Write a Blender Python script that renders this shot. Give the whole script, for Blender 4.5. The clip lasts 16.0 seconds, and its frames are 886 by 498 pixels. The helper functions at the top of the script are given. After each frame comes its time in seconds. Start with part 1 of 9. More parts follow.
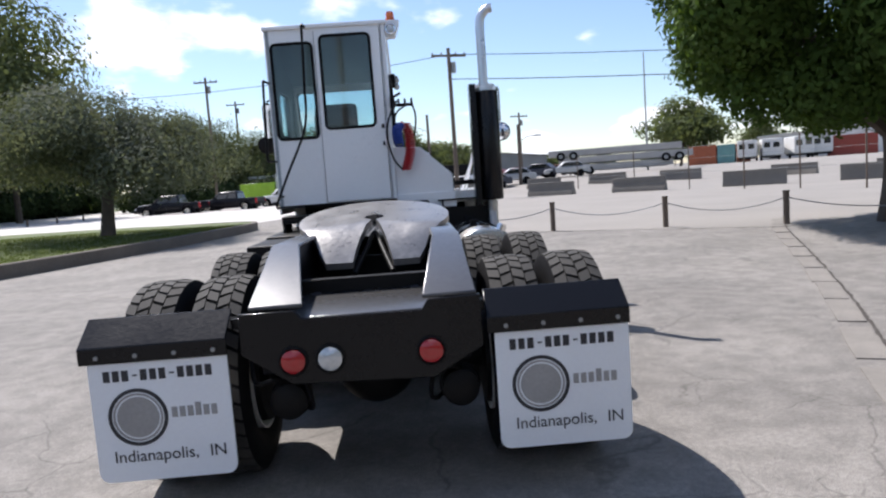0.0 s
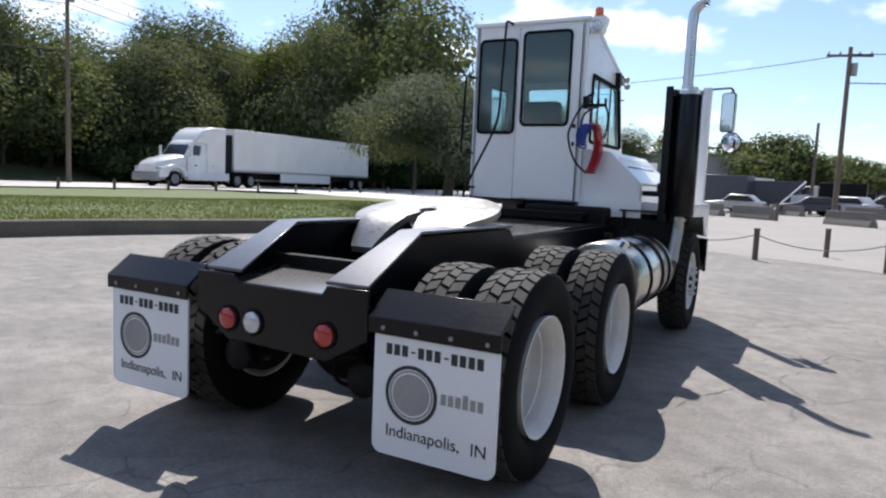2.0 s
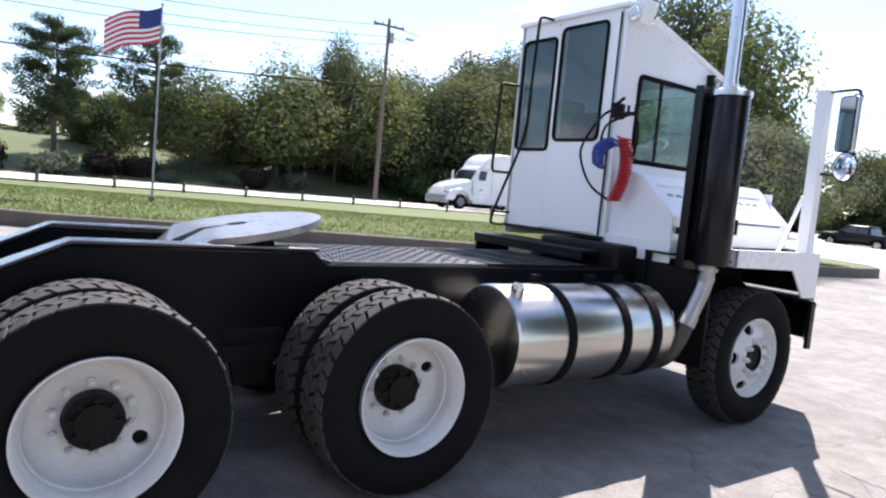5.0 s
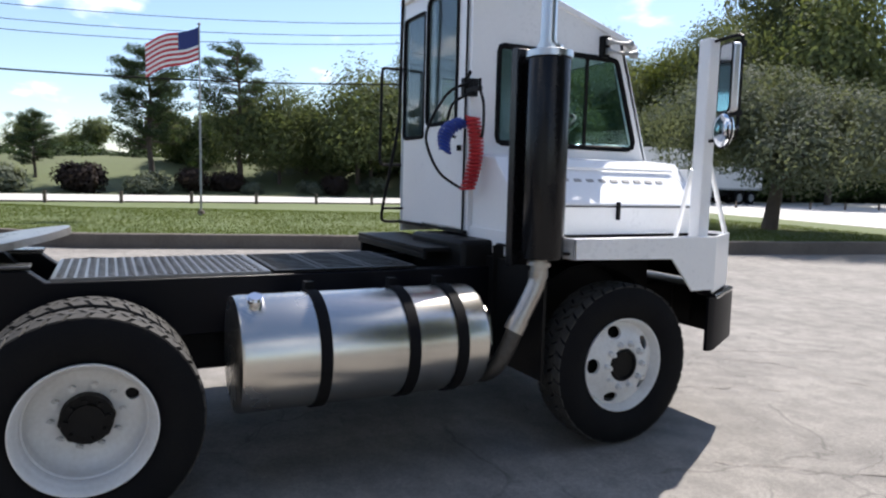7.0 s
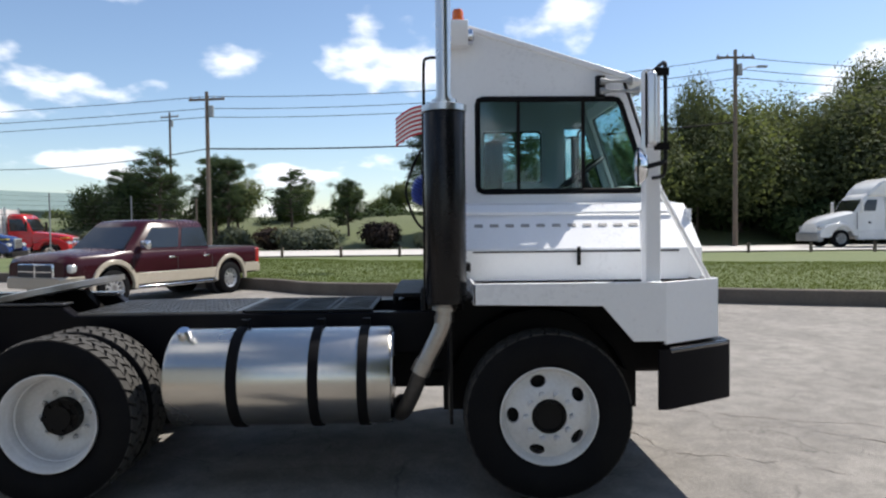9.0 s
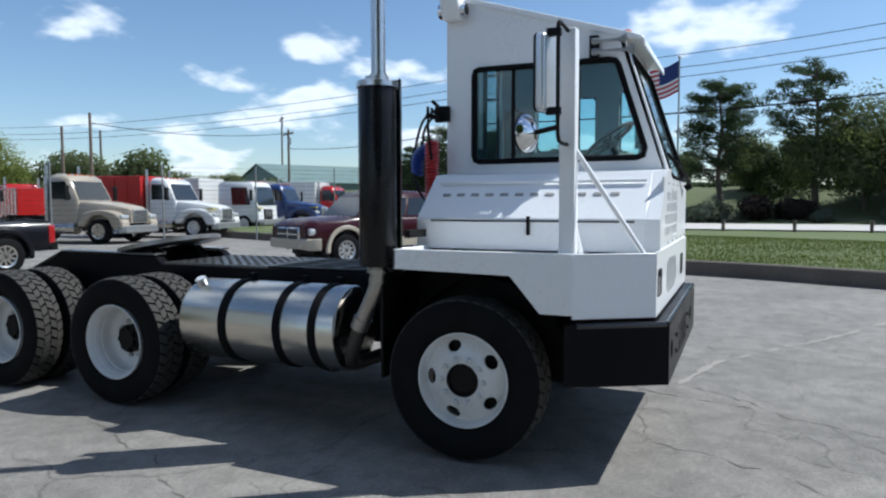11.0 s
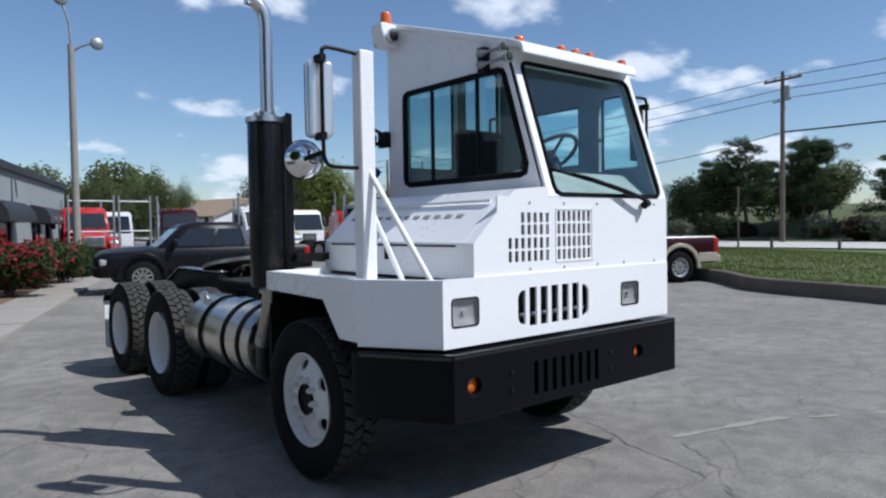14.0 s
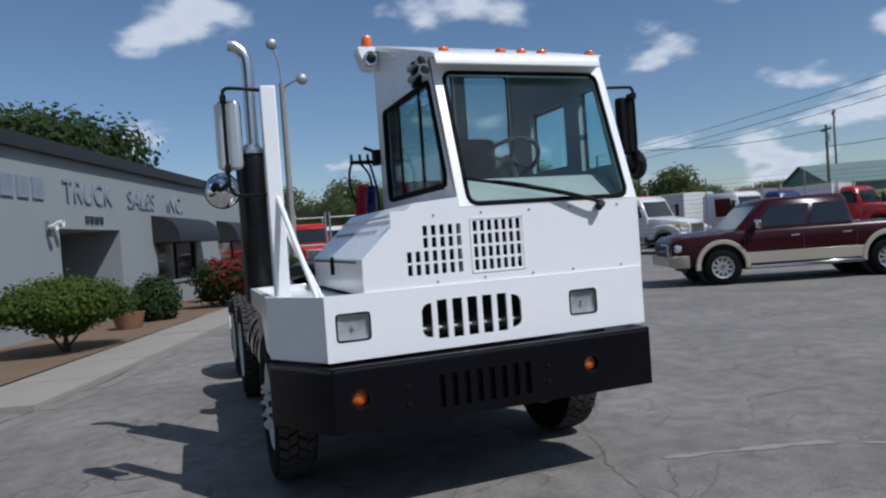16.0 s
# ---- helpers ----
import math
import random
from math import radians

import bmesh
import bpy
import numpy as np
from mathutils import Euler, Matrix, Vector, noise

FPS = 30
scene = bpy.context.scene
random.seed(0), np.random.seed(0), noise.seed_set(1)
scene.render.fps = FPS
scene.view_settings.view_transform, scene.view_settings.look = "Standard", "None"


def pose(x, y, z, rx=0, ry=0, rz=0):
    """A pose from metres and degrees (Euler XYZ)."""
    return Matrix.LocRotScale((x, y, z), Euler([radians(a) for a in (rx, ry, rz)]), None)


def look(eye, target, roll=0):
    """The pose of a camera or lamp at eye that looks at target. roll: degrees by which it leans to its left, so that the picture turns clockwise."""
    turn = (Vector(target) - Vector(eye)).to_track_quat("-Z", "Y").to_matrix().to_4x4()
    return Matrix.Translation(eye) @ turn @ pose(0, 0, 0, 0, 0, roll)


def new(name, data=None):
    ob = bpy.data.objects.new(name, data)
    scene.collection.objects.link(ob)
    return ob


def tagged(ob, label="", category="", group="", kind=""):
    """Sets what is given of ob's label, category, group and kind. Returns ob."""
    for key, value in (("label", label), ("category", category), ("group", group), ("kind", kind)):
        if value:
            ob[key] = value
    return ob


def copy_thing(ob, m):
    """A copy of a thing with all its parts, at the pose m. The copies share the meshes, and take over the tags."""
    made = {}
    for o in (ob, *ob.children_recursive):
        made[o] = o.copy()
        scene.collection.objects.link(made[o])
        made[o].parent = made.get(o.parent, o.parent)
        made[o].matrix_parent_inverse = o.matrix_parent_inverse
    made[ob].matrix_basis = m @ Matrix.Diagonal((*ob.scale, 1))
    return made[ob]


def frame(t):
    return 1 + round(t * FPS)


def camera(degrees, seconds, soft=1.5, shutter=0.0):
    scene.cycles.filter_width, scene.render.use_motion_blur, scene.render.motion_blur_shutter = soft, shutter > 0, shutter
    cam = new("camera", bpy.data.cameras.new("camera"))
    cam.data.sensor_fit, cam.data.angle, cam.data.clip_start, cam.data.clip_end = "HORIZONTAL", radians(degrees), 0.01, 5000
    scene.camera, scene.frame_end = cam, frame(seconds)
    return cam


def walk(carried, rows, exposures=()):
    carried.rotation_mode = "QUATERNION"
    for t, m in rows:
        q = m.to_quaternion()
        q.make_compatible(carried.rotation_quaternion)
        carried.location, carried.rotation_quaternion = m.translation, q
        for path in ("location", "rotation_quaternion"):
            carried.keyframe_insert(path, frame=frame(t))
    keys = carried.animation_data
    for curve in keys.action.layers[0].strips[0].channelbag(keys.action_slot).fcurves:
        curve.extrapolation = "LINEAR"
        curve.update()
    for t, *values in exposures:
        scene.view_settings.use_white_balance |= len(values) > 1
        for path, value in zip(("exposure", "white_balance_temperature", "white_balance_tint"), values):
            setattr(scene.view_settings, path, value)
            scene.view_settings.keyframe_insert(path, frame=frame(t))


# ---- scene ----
cam = camera(66.0, 16.0, soft=2.25)
PATH = [
    (0.0, (0.308, -2.957, 1.415), (0.382, -0.968, 1.214), -4.14),
    (0.5, (0.791, -2.952, 1.399), (0.678, -0.972, 1.142), -1.36),
    (1.0, (1.342, -2.904, 1.412), (0.806, -0.986, 1.221), -2.39),
    (1.5, (1.784, -2.710, 1.401), (1.055, -0.863, 1.162), 0.47),
    (2.0, (2.244, -2.470, 1.400), (1.300, -0.717, 1.204), 2.59),
    (2.5, (2.634, -2.124, 1.408), (1.516, -0.478, 1.203), 3.94),
    (3.0, (2.975, -1.741, 1.448), (1.615, -0.281, 1.301), 3.37),
    (3.5, (3.267, -1.320, 1.388), (1.803, 0.027, 1.181), 1.86),
    (4.0, (3.511, -0.859, 1.496), (2.012, 0.451, 1.302), 3.55),
    (4.5, (3.769, -0.436, 1.451), (2.156, 0.728, 1.246), 4.74),
    (5.0, (3.861, 0.118, 1.512), (2.235, 1.268, 1.340), 5.33),
    (7.5, (4.636, 2.541, 1.607), (2.779, 3.263, 1.450), 0.64),
    (8.0, (4.885, 3.090, 1.607), (2.946, 3.574, 1.565), 0.62),
    (8.2, (4.940, 3.294, 1.598), (2.974, 3.670, 1.535), -1.56),
    (8.7, (5.081, 3.841, 1.607), (3.086, 4.001, 1.550), -1.24),
    (9.35, (5.230, 4.558, 1.619), (3.233, 4.438, 1.552), -0.78),
    (10.5, (5.237, 5.817, 1.653), (3.334, 5.209, 1.562), -0.25),
    (11.0, (4.960, 6.407, 1.573), (3.135, 5.600, 1.440), -0.15),
    (11.5, (4.903, 6.721, 1.606), (3.182, 5.705, 1.535), -1.77),
    (12.0, (4.550, 7.133, 1.586), (2.897, 6.012, 1.475), -2.38),
    (12.5, (4.264, 7.607, 1.561), (2.730, 6.326, 1.485), -5.47),
    (13.0, (3.915, 8.027, 1.546), (2.421, 6.707, 1.389), -1.34),
    (13.5, (3.578, 8.417, 1.549), (2.210, 6.959, 1.480), -3.17),
    (14.0, (3.208, 8.689, 1.568), (1.938, 7.145, 1.503), -0.92),
    (14.5, (2.825, 8.942, 1.565), (1.736, 7.265, 1.513), -3.54),
    (15.0, (2.451, 9.204, 1.583), (1.541, 7.423, 1.573), -1.99),
    (15.5, (2.016, 9.422, 1.592), (1.222, 7.586, 1.583), -5.06),
    (16.0, (1.621, 9.668, 1.574), (0.931, 7.791, 1.537), -4.16),
]
# stops, kelvin and tint along the way
EXPOSURES = [(0.0, 0.43, 6230, 15), (1.5, 0.40, 6150, 12), (2.5, 0.58, 6320, 16), (3.5, 0.93, 6250, 17), (5.0, 1.19, 6290, 18),
             (7.5, 0.57, 6480, 13), (8.0, 0.53, 6720, 13), (10.5, 0.10, 5900, 7), (12.0, 0.10, 5800, 6), (13.5, -0.02, 5780, 9), (14.5, -0.35, 5820, 11), (16.0, -0.60, 5800, 11)]
walk(cam, [(t, look(eye, target, roll)) for t, eye, target, roll in PATH], EXPOSURES)

# ---- sky and sun ----
SUN = Vector((-1.4, 2.0, 3.15)).normalized()
world = bpy.data.worlds.new("sky")
scene.world = world
world.use_nodes = True
wn, wl = world.node_tree.nodes, world.node_tree.links
wn.clear()
sky = wn.new("ShaderNodeTexSky")
sky.sky_type = "NISHITA"
sky.sun_disc = False
sky.sun_elevation = math.asin(SUN.z)
sky.sun_rotation = math.atan2(SUN.x, SUN.y)
sky.air_density, sky.dust_density, sky.ozone_density = 1.0, 0.35, 2.4


def world_math(op, x, y):
    k = wn.new("ShaderNodeMath")
    k.operation = op
    for i, v in enumerate((x, y)):
        if isinstance(v, float):
            k.inputs[i].default_value = v
        else:
            wl.new(v, k.inputs[i])
    return k.outputs[0]


# fair-weather clouds on a flat sheet overhead, so that they crowd together towards the horizon
coord = wn.new("ShaderNodeTexCoord")
axes = wn.new("ShaderNodeSeparateXYZ")
wl.new(coord.outputs["Generated"], axes.inputs[0])
lift = world_math("ADD", world_math("MAXIMUM", axes.outputs["Z"], 0.0), 0.30)
sheet = wn.new("ShaderNodeCombineXYZ")
wl.new(world_math("DIVIDE", axes.outputs["X"], lift), sheet.inputs["X"])
wl.new(world_math("DIVIDE", axes.outputs["Y"], lift), sheet.inputs["Y"])


def puffs(scale, detail, rough, shift=(0, 0, 0)):
    at = wn.new("ShaderNodeMapping")
    at.inputs["Location"].default_value = shift
    wl.new(sheet.outputs["Vector"], at.inputs["Vector"])
    t = wn.new("ShaderNodeTexNoise")
    t.inputs["Scale"].default_value, t.inputs["Detail"].default_value, t.inputs["Roughness"].default_value = scale, detail, rough
    wl.new(at.outputs["Vector"], t.inputs["Vector"])
    return t.outputs["Fac"]


fleece = puffs(2.7, 8.0, 0.48, (3.1, 1.7, 0))
cover = world_math("ADD", fleece, world_math("MULTIPLY", world_math("SUBTRACT", puffs(0.8, 2.0, 0.5, (9.0, 4.0, 0)), 0.5), 0.5))
ramp = wn.new("ShaderNodeMapRange")
ramp.interpolation_type = "SMOOTHSTEP"
ramp.inputs["From Min"].default_value, ramp.inputs["From Max"].default_value = 0.545, 0.645
wl.new(cover, ramp.inputs["Value"])
shade = wn.new("ShaderNodeMapRange")
shade.inputs["From Min"].default_value, shade.inputs["From Max"].default_value = 0.60, 0.75
wl.new(cover, shade.inputs["Value"])
tone = wn.new("ShaderNodeMixRGB")
tone.inputs["Color1"].default_value, tone.inputs["Color2"].default_value = (9.2, 9.4, 9.7, 1), (7.0, 7.3, 7.9, 1)
wl.new(shade.outputs["Result"], tone.inputs["Fac"])
clouds = wn.new("ShaderNodeMixRGB")
wl.new(world_math("MULTIPLY", ramp.outputs["Result"], 0.9), clouds.inputs["Fac"])
wl.new(sky.outputs["Color"], clouds.inputs["Color1"])
wl.new(tone.outputs["Color"], clouds.inputs["Color2"])
glow = wn.new("ShaderNodeBackground")
glow.inputs["Strength"].default_value = 0.116
out = wn.new("ShaderNodeOutputWorld")
wl.new(clouds.outputs["Color"], glow.inputs["Color"])
wl.new(glow.outputs["Background"], out.inputs["Surface"])
lamp = bpy.data.lights.new("sun", "SUN")
lamp.energy, lamp.angle, lamp.color = 5.6, radians(0.53), (1.0, 0.95, 0.87)
sun = new("sun", lamp)
sun.matrix_world = look(SUN * 60, (0, 0, 0))

# ---- materials ----
def material(name, color, rough=0.5, metal=0.0, second=None, scale=3.0, fine=60.0, spread=0.35, bump=0.0, bump_scale=80.0,
             coat=0.0, rand=0.0, rough_spread=0.12, island=0.0):
    """A surface with variation at two scales, fine relief and, where asked, a shade of its own for each piece."""
    m = bpy.data.materials.new(name)
    m.use_nodes = True
    n, l = m.node_tree.nodes, m.node_tree.links
    b = n["Principled BSDF"]
    pos = n.new("ShaderNodeTexCoord")
    big, small = n.new("ShaderNodeTexNoise"), n.new("ShaderNodeTexNoise")
    big.inputs["Scale"].default_value, small.inputs["Scale"].default_value = scale, fine
    big.inputs["Detail"].default_value, small.inputs["Detail"].default_value = 5, 4
    both = n.new("ShaderNodeMath")
    both.operation = "MULTIPLY_ADD"
    both.inputs[1].default_value = 0.6
    part_ = n.new("ShaderNodeMath")
    part_.operation = "MULTIPLY"
    part_.inputs[1].default_value = 0.4
    for t in (big, small):
        l.new(pos.outputs["Object"], t.inputs["Vector"])
    l.new(small.outputs["Fac"], part_.inputs[0])
    l.new(big.outputs["Fac"], both.inputs[0])
    l.new(part_.outputs[0], both.inputs[2])
    grade = n.new("ShaderNodeMapRange")
    grade.inputs["From Min"].default_value, grade.inputs["From Max"].default_value = 0.5 - 0.25, 0.5 + 0.25
    l.new(both.outputs[0], grade.inputs["Value"])
    mix = n.new("ShaderNodeMixRGB")
    other = second or tuple(c * (1 - spread) for c in color)
    mix.inputs["Color1"].default_value, mix.inputs["Color2"].default_value = (*other, 1), (*color, 1)
    l.new(grade.outputs["Result"], mix.inputs["Fac"])
    last = mix.outputs["Color"]
    if rand or island:
        info = n.new("ShaderNodeNewGeometry" if island else "ShaderNodeObjectInfo")
        hue = n.new("ShaderNodeHueSaturation")
        span = n.new("ShaderNodeMapRange")
        span.inputs["To Min"].default_value = 1 - (rand or island)
        span.inputs["To Max"].default_value = 1 + (rand or island)
        l.new(info.outputs["Random Per Island" if island else "Random"], span.inputs["Value"])
        l.new(span.outputs["Result"], hue.inputs["Value"])
        l.new(last, hue.inputs["Color"])
        last = hue.outputs["Color"]
    l.new(last, b.inputs["Base Color"])
    r = n.new("ShaderNodeMapRange")
    r.inputs["To Min"].default_value, r.inputs["To Max"].default_value = max(0.02, rough - rough_spread), min(1.0, rough + rough_spread)
    l.new(both.outputs[0], r.inputs["Value"])
    l.new(r.outputs["Result"], b.inputs["Roughness"])
    b.inputs["Metallic"].default_value = metal
    b.inputs["Coat Weight"].default_value = coat
    b.inputs["Coat Roughness"].default_value = 0.06
    if bump:
        t = n.new("ShaderNodeTexNoise")
        t.inputs["Scale"].default_value = bump_scale
        t.inputs["Detail"].default_value = 5
        l.new(pos.outputs["Object"], t.inputs["Vector"])
        bp = n.new("ShaderNodeBump")
        bp.inputs["Strength"].default_value = min(1.0, bump)
        bp.inputs["Distance"].default_value = 0.01
        l.new(t.outputs["Fac"], bp.inputs["Height"])
        l.new(bp.outputs["Normal"], b.inputs["Normal"])
    return m


def glass(name, color, rough=0.0):
    m = bpy.data.materials.new(name)
    m.use_nodes = True
    n, l = m.node_tree.nodes, m.node_tree.links
    n.clear()
    clear, gloss, mix, fres, end = (n.new("ShaderNode" + k) for k in ("BsdfTransparent", "BsdfGlossy", "MixShader", "LayerWeight", "OutputMaterial"))
    clear.inputs["Color"].default_value = (*color, 1)
    gloss.inputs["Roughness"].default_value = rough
    power, grade = n.new("ShaderNodeMath"), n.new("ShaderNodeMapRange")
    power.operation, power.inputs[1].default_value = "POWER", 4.0
    grade.inputs["To Min"].default_value, grade.inputs["To Max"].default_value = 0.045, 0.9
    fres.inputs["Blend"].default_value = 0.5
    l.new(fres.outputs["Facing"], power.inputs[0])
    l.new(power.outputs[0], grade.inputs["Value"])
    l.new(grade.outputs["Result"], mix.inputs[0])
    l.new(clear.outputs[0], mix.inputs[1])
    l.new(gloss.outputs[0], mix.inputs[2])
    l.new(mix.outputs[0], end.inputs["Surface"])
    return m


WHITE = material("white_paint", (0.86, 0.865, 0.87), 0.30, second=(0.79, 0.795, 0.80), scale=1.2, fine=40, coat=0.25, bump=0.03, bump_scale=30)
DIRTYWHITE = material("white_trailer", (0.68, 0.68, 0.66), 0.5, second=(0.5, 0.5, 0.49), scale=0.5, fine=9)
BLACK = material("black_gloss", (0.005, 0.005, 0.006), 0.22, second=(0.009, 0.009, 0.010), scale=2.5, fine=50, coat=0.0, bump=0.06, bump_scale=60)
BUMPERBLACK = material("bumper_black", (0.004, 0.004, 0.006), 0.34, second=(0.006, 0.006, 0.008), scale=2.5, fine=50, bump=0.02, bump_scale=60)
GLOSSBLACK = material("gloss_black_edge", (0.006, 0.006, 0.007), 0.16, scale=3, fine=30, coat=0.6, bump=0.03)
RAMP = material("worn_gloss_black", (0.022, 0.022, 0.025), 0.42, second=(0.042, 0.041, 0.040), scale=5, fine=40, coat=1.0, bump=0.08, bump_scale=25)
RAMP.node_tree.nodes["Principled BSDF"].inputs["Coat Roughness"].default_value = 0.22
RAMP.node_tree.nodes["Principled BSDF"].inputs["Coat IOR"].default_value = 1.6
SATIN = material("black_satin", (0.006, 0.006, 0.007), 0.5, second=(0.012, 0.011, 0.010), scale=4, fine=60, bump=0.1)
RUBBER = material("tyre_rubber", (0.0065, 0.0065, 0.008), 0.72, second=(0.011, 0.011, 0.011), scale=5, fine=70, bump=0.15, bump_scale=120)
TREAD = material("tread_rubber", (0.050, 0.046, 0.040), 0.85, second=(0.020, 0.019, 0.017), scale=9, fine=80, bump=0.2, bump_scale=90)
RIMWHITE = material("rim_white", (0.74, 0.74, 0.73), 0.35, second=(0.55, 0.54, 0.52), scale=6, fine=50, bump=0.05)
ALU = material("polished_aluminium", (0.58, 0.555, 0.51), 0.27, 1.0, second=(0.54, 0.52, 0.48), scale=1.2, fine=6, rough_spread=0.03)
CHROME = material("chrome", (0.75, 0.76, 0.78), 0.09, 1.0, scale=2, spread=0.08, rough_spread=0.05)
PIPE = material("stack_steel", (0.62, 0.63, 0.65), 0.28, 1.0, scale=2, fine=12, spread=0.07, rough_spread=0.04)
DULLPIPE = material("stained_steel", (0.42, 0.41, 0.39), 0.38, 1.0, second=(0.30, 0.27, 0.24), scale=9, fine=40, spread=0.3, rough_spread=0.12)
DARKPIPE = material("dark_steel", (0.10, 0.095, 0.09), 0.5, 0.8, second=(0.05, 0.045, 0.04), scale=7, fine=40)
GREASE = material("greased_plate", (0.36, 0.35, 0.34), 0.30, 0.65, second=(0.2, 0.19, 0.18), scale=7, fine=45, bump=0.15, bump_scale=30)
PLATE = material("deck_plate", (0.24, 0.24, 0.245), 0.34, 0.8, second=(0.10, 0.10, 0.10), scale=8, bump=0.1)
REDLENS = material("red_lens", (0.40, 0.012, 0.015), 0.18, coat=0.6, scale=9, spread=0.2)
AMBER = material("amber_lens", (0.75, 0.14, 0.012), 0.16, coat=0.7, scale=9, spread=0.25)
CLEARLENS = material("clear_lens", (0.62, 0.64, 0.65), 0.12, 0.35, scale=25, spread=0.35, coat=0.8)
LAMPGLASS = glass("lamp_glass", (0.95, 0.96, 0.96))
REFLECTOR = material("lamp_reflector", (0.84, 0.85, 0.86), 0.38, 0.25, scale=20, fine=60, spread=0.12, rough_spread=0.08)
MIRRORSHELL = material("mirror_shell", (0.80, 0.81, 0.82), 0.30, 0.7, scale=4, fine=30, spread=0.1)
REDHOSE = material("red_hose", (0.55, 0.02, 0.025), 0.35, scale=15)
BLUEHOSE = material("blue_hose", (0.02, 0.06, 0.35), 0.35, scale=15)
GLASS = glass("green_tint_glass", (0.80, 0.93, 0.94))
REARGLASS = glass("rear_tint_glass", (0.74, 0.80, 0.80))
INTERIOR = material("grey_interior", (0.34, 0.36, 0.37), 0.7, scale=4)
LINING = material("dark_lining", (0.35, 0.40, 0.425), 0.8, scale=4)
DASH = material("pale_dash", (0.40, 0.42, 0.39), 0.6, scale=4)
SEATCLOTH = material("black_seat", (0.02, 0.02, 0.024), 0.8, scale=15, bump=0.1)
# print black; also fills joints, openings and wheel arches
INK = material("black_ink", (0.03, 0.03, 0.035), 0.6)
GREYINK = material("grey_ink", (0.36, 0.35, 0.34), 0.6)
FLAP = material("white_flap", (0.78, 0.80, 0.82), 0.5, second=(0.70, 0.72, 0.75), scale=3, bump=0.04)
YARD = material("yard_concrete", (0.29, 0.268, 0.242), 0.9, second=(0.20, 0.185, 0.165), scale=0.35, fine=12, bump=0.3, bump_scale=25)
BARRIER = material("barrier_concrete", (0.21, 0.19, 0.165), 0.9, second=(0.13, 0.12, 0.105), scale=1.2, fine=20, bump=0.3)
WOODPOLE = material("pole_wood", (0.17, 0.13, 0.10), 0.9, second=(0.09, 0.07, 0.055), scale=3, fine=40, bump=0.3)
STEEL = material("grey_steel", (0.35, 0.36, 0.36), 0.5, 0.6, scale=4)
for m_, v_ in ((BLACK, 0.25), (RAMP, 0.2), (SATIN, 0.12), (RUBBER, 0.06), (BUMPERBLACK, 0.10)):
    m_.node_tree.nodes["Principled BSDF"].inputs["Specular IOR Level"].default_value = v_
BARK = material("bark", (0.11, 0.085, 0.065), 0.95, second=(0.05, 0.04, 0.032), scale=5, fine=30, bump=0.8, bump_scale=14)


def leaf_material(name, color, second, clear=0.38):
    """Leaves that let some light through."""
    m = material(name, color, 0.75, second=second, scale=0.5, fine=3, island=0.22)
    n, l = m.node_tree.nodes, m.node_tree.links
    b = n["Principled BSDF"]
    b.inputs["Specular IOR Level"].default_value = 0.12
    through_, mix = n.new("ShaderNodeBsdfTranslucent"), n.new("ShaderNodeMixShader")
    mix.inputs[0].default_value = clear
    warm = n.new("ShaderNodeMixRGB")
    warm.blend_type, warm.inputs["Fac"].default_value = "MULTIPLY", 1.0
    warm.inputs["Color2"].default_value = (1.5, 1.45, 0.8, 1)
    l.new(b.inputs["Base Color"].links[0].from_socket, warm.inputs["Color1"])
    l.new(warm.outputs["Color"], through_.inputs["Color"])
    l.new(b.outputs["BSDF"], mix.inputs[1])
    l.new(through_.outputs["BSDF"], mix.inputs[2])
    l.new(mix.outputs[0], n["Material Output"].inputs["Surface"])
    return m


LEAFDARK = leaf_material("dark_leaves", (0.045, 0.07, 0.026), (0.022, 0.038, 0.014), 0.25)
LEAFGREY = leaf_material("grey_green_leaves", (0.138, 0.158, 0.118), (0.088, 0.102, 0.076), 0.33)
LEAFYELLOW = leaf_material("yellow_green_leaves", (0.17, 0.19, 0.05), (0.09, 0.12, 0.03))
WOODDARK = leaf_material("wood_leaves", (0.100, 0.122, 0.066), (0.058, 0.072, 0.038), 0.42)
WOODMID = leaf_material("light_wood_leaves", (0.118, 0.145, 0.068), (0.072, 0.090, 0.044), 0.45)
NEEDLE = leaf_material("pine_needles", (0.058, 0.086, 0.046), (0.030, 0.048, 0.027))
BLOSSOM = leaf_material("red_blossom", (0.36, 0.03, 0.05), (0.22, 0.015, 0.03))


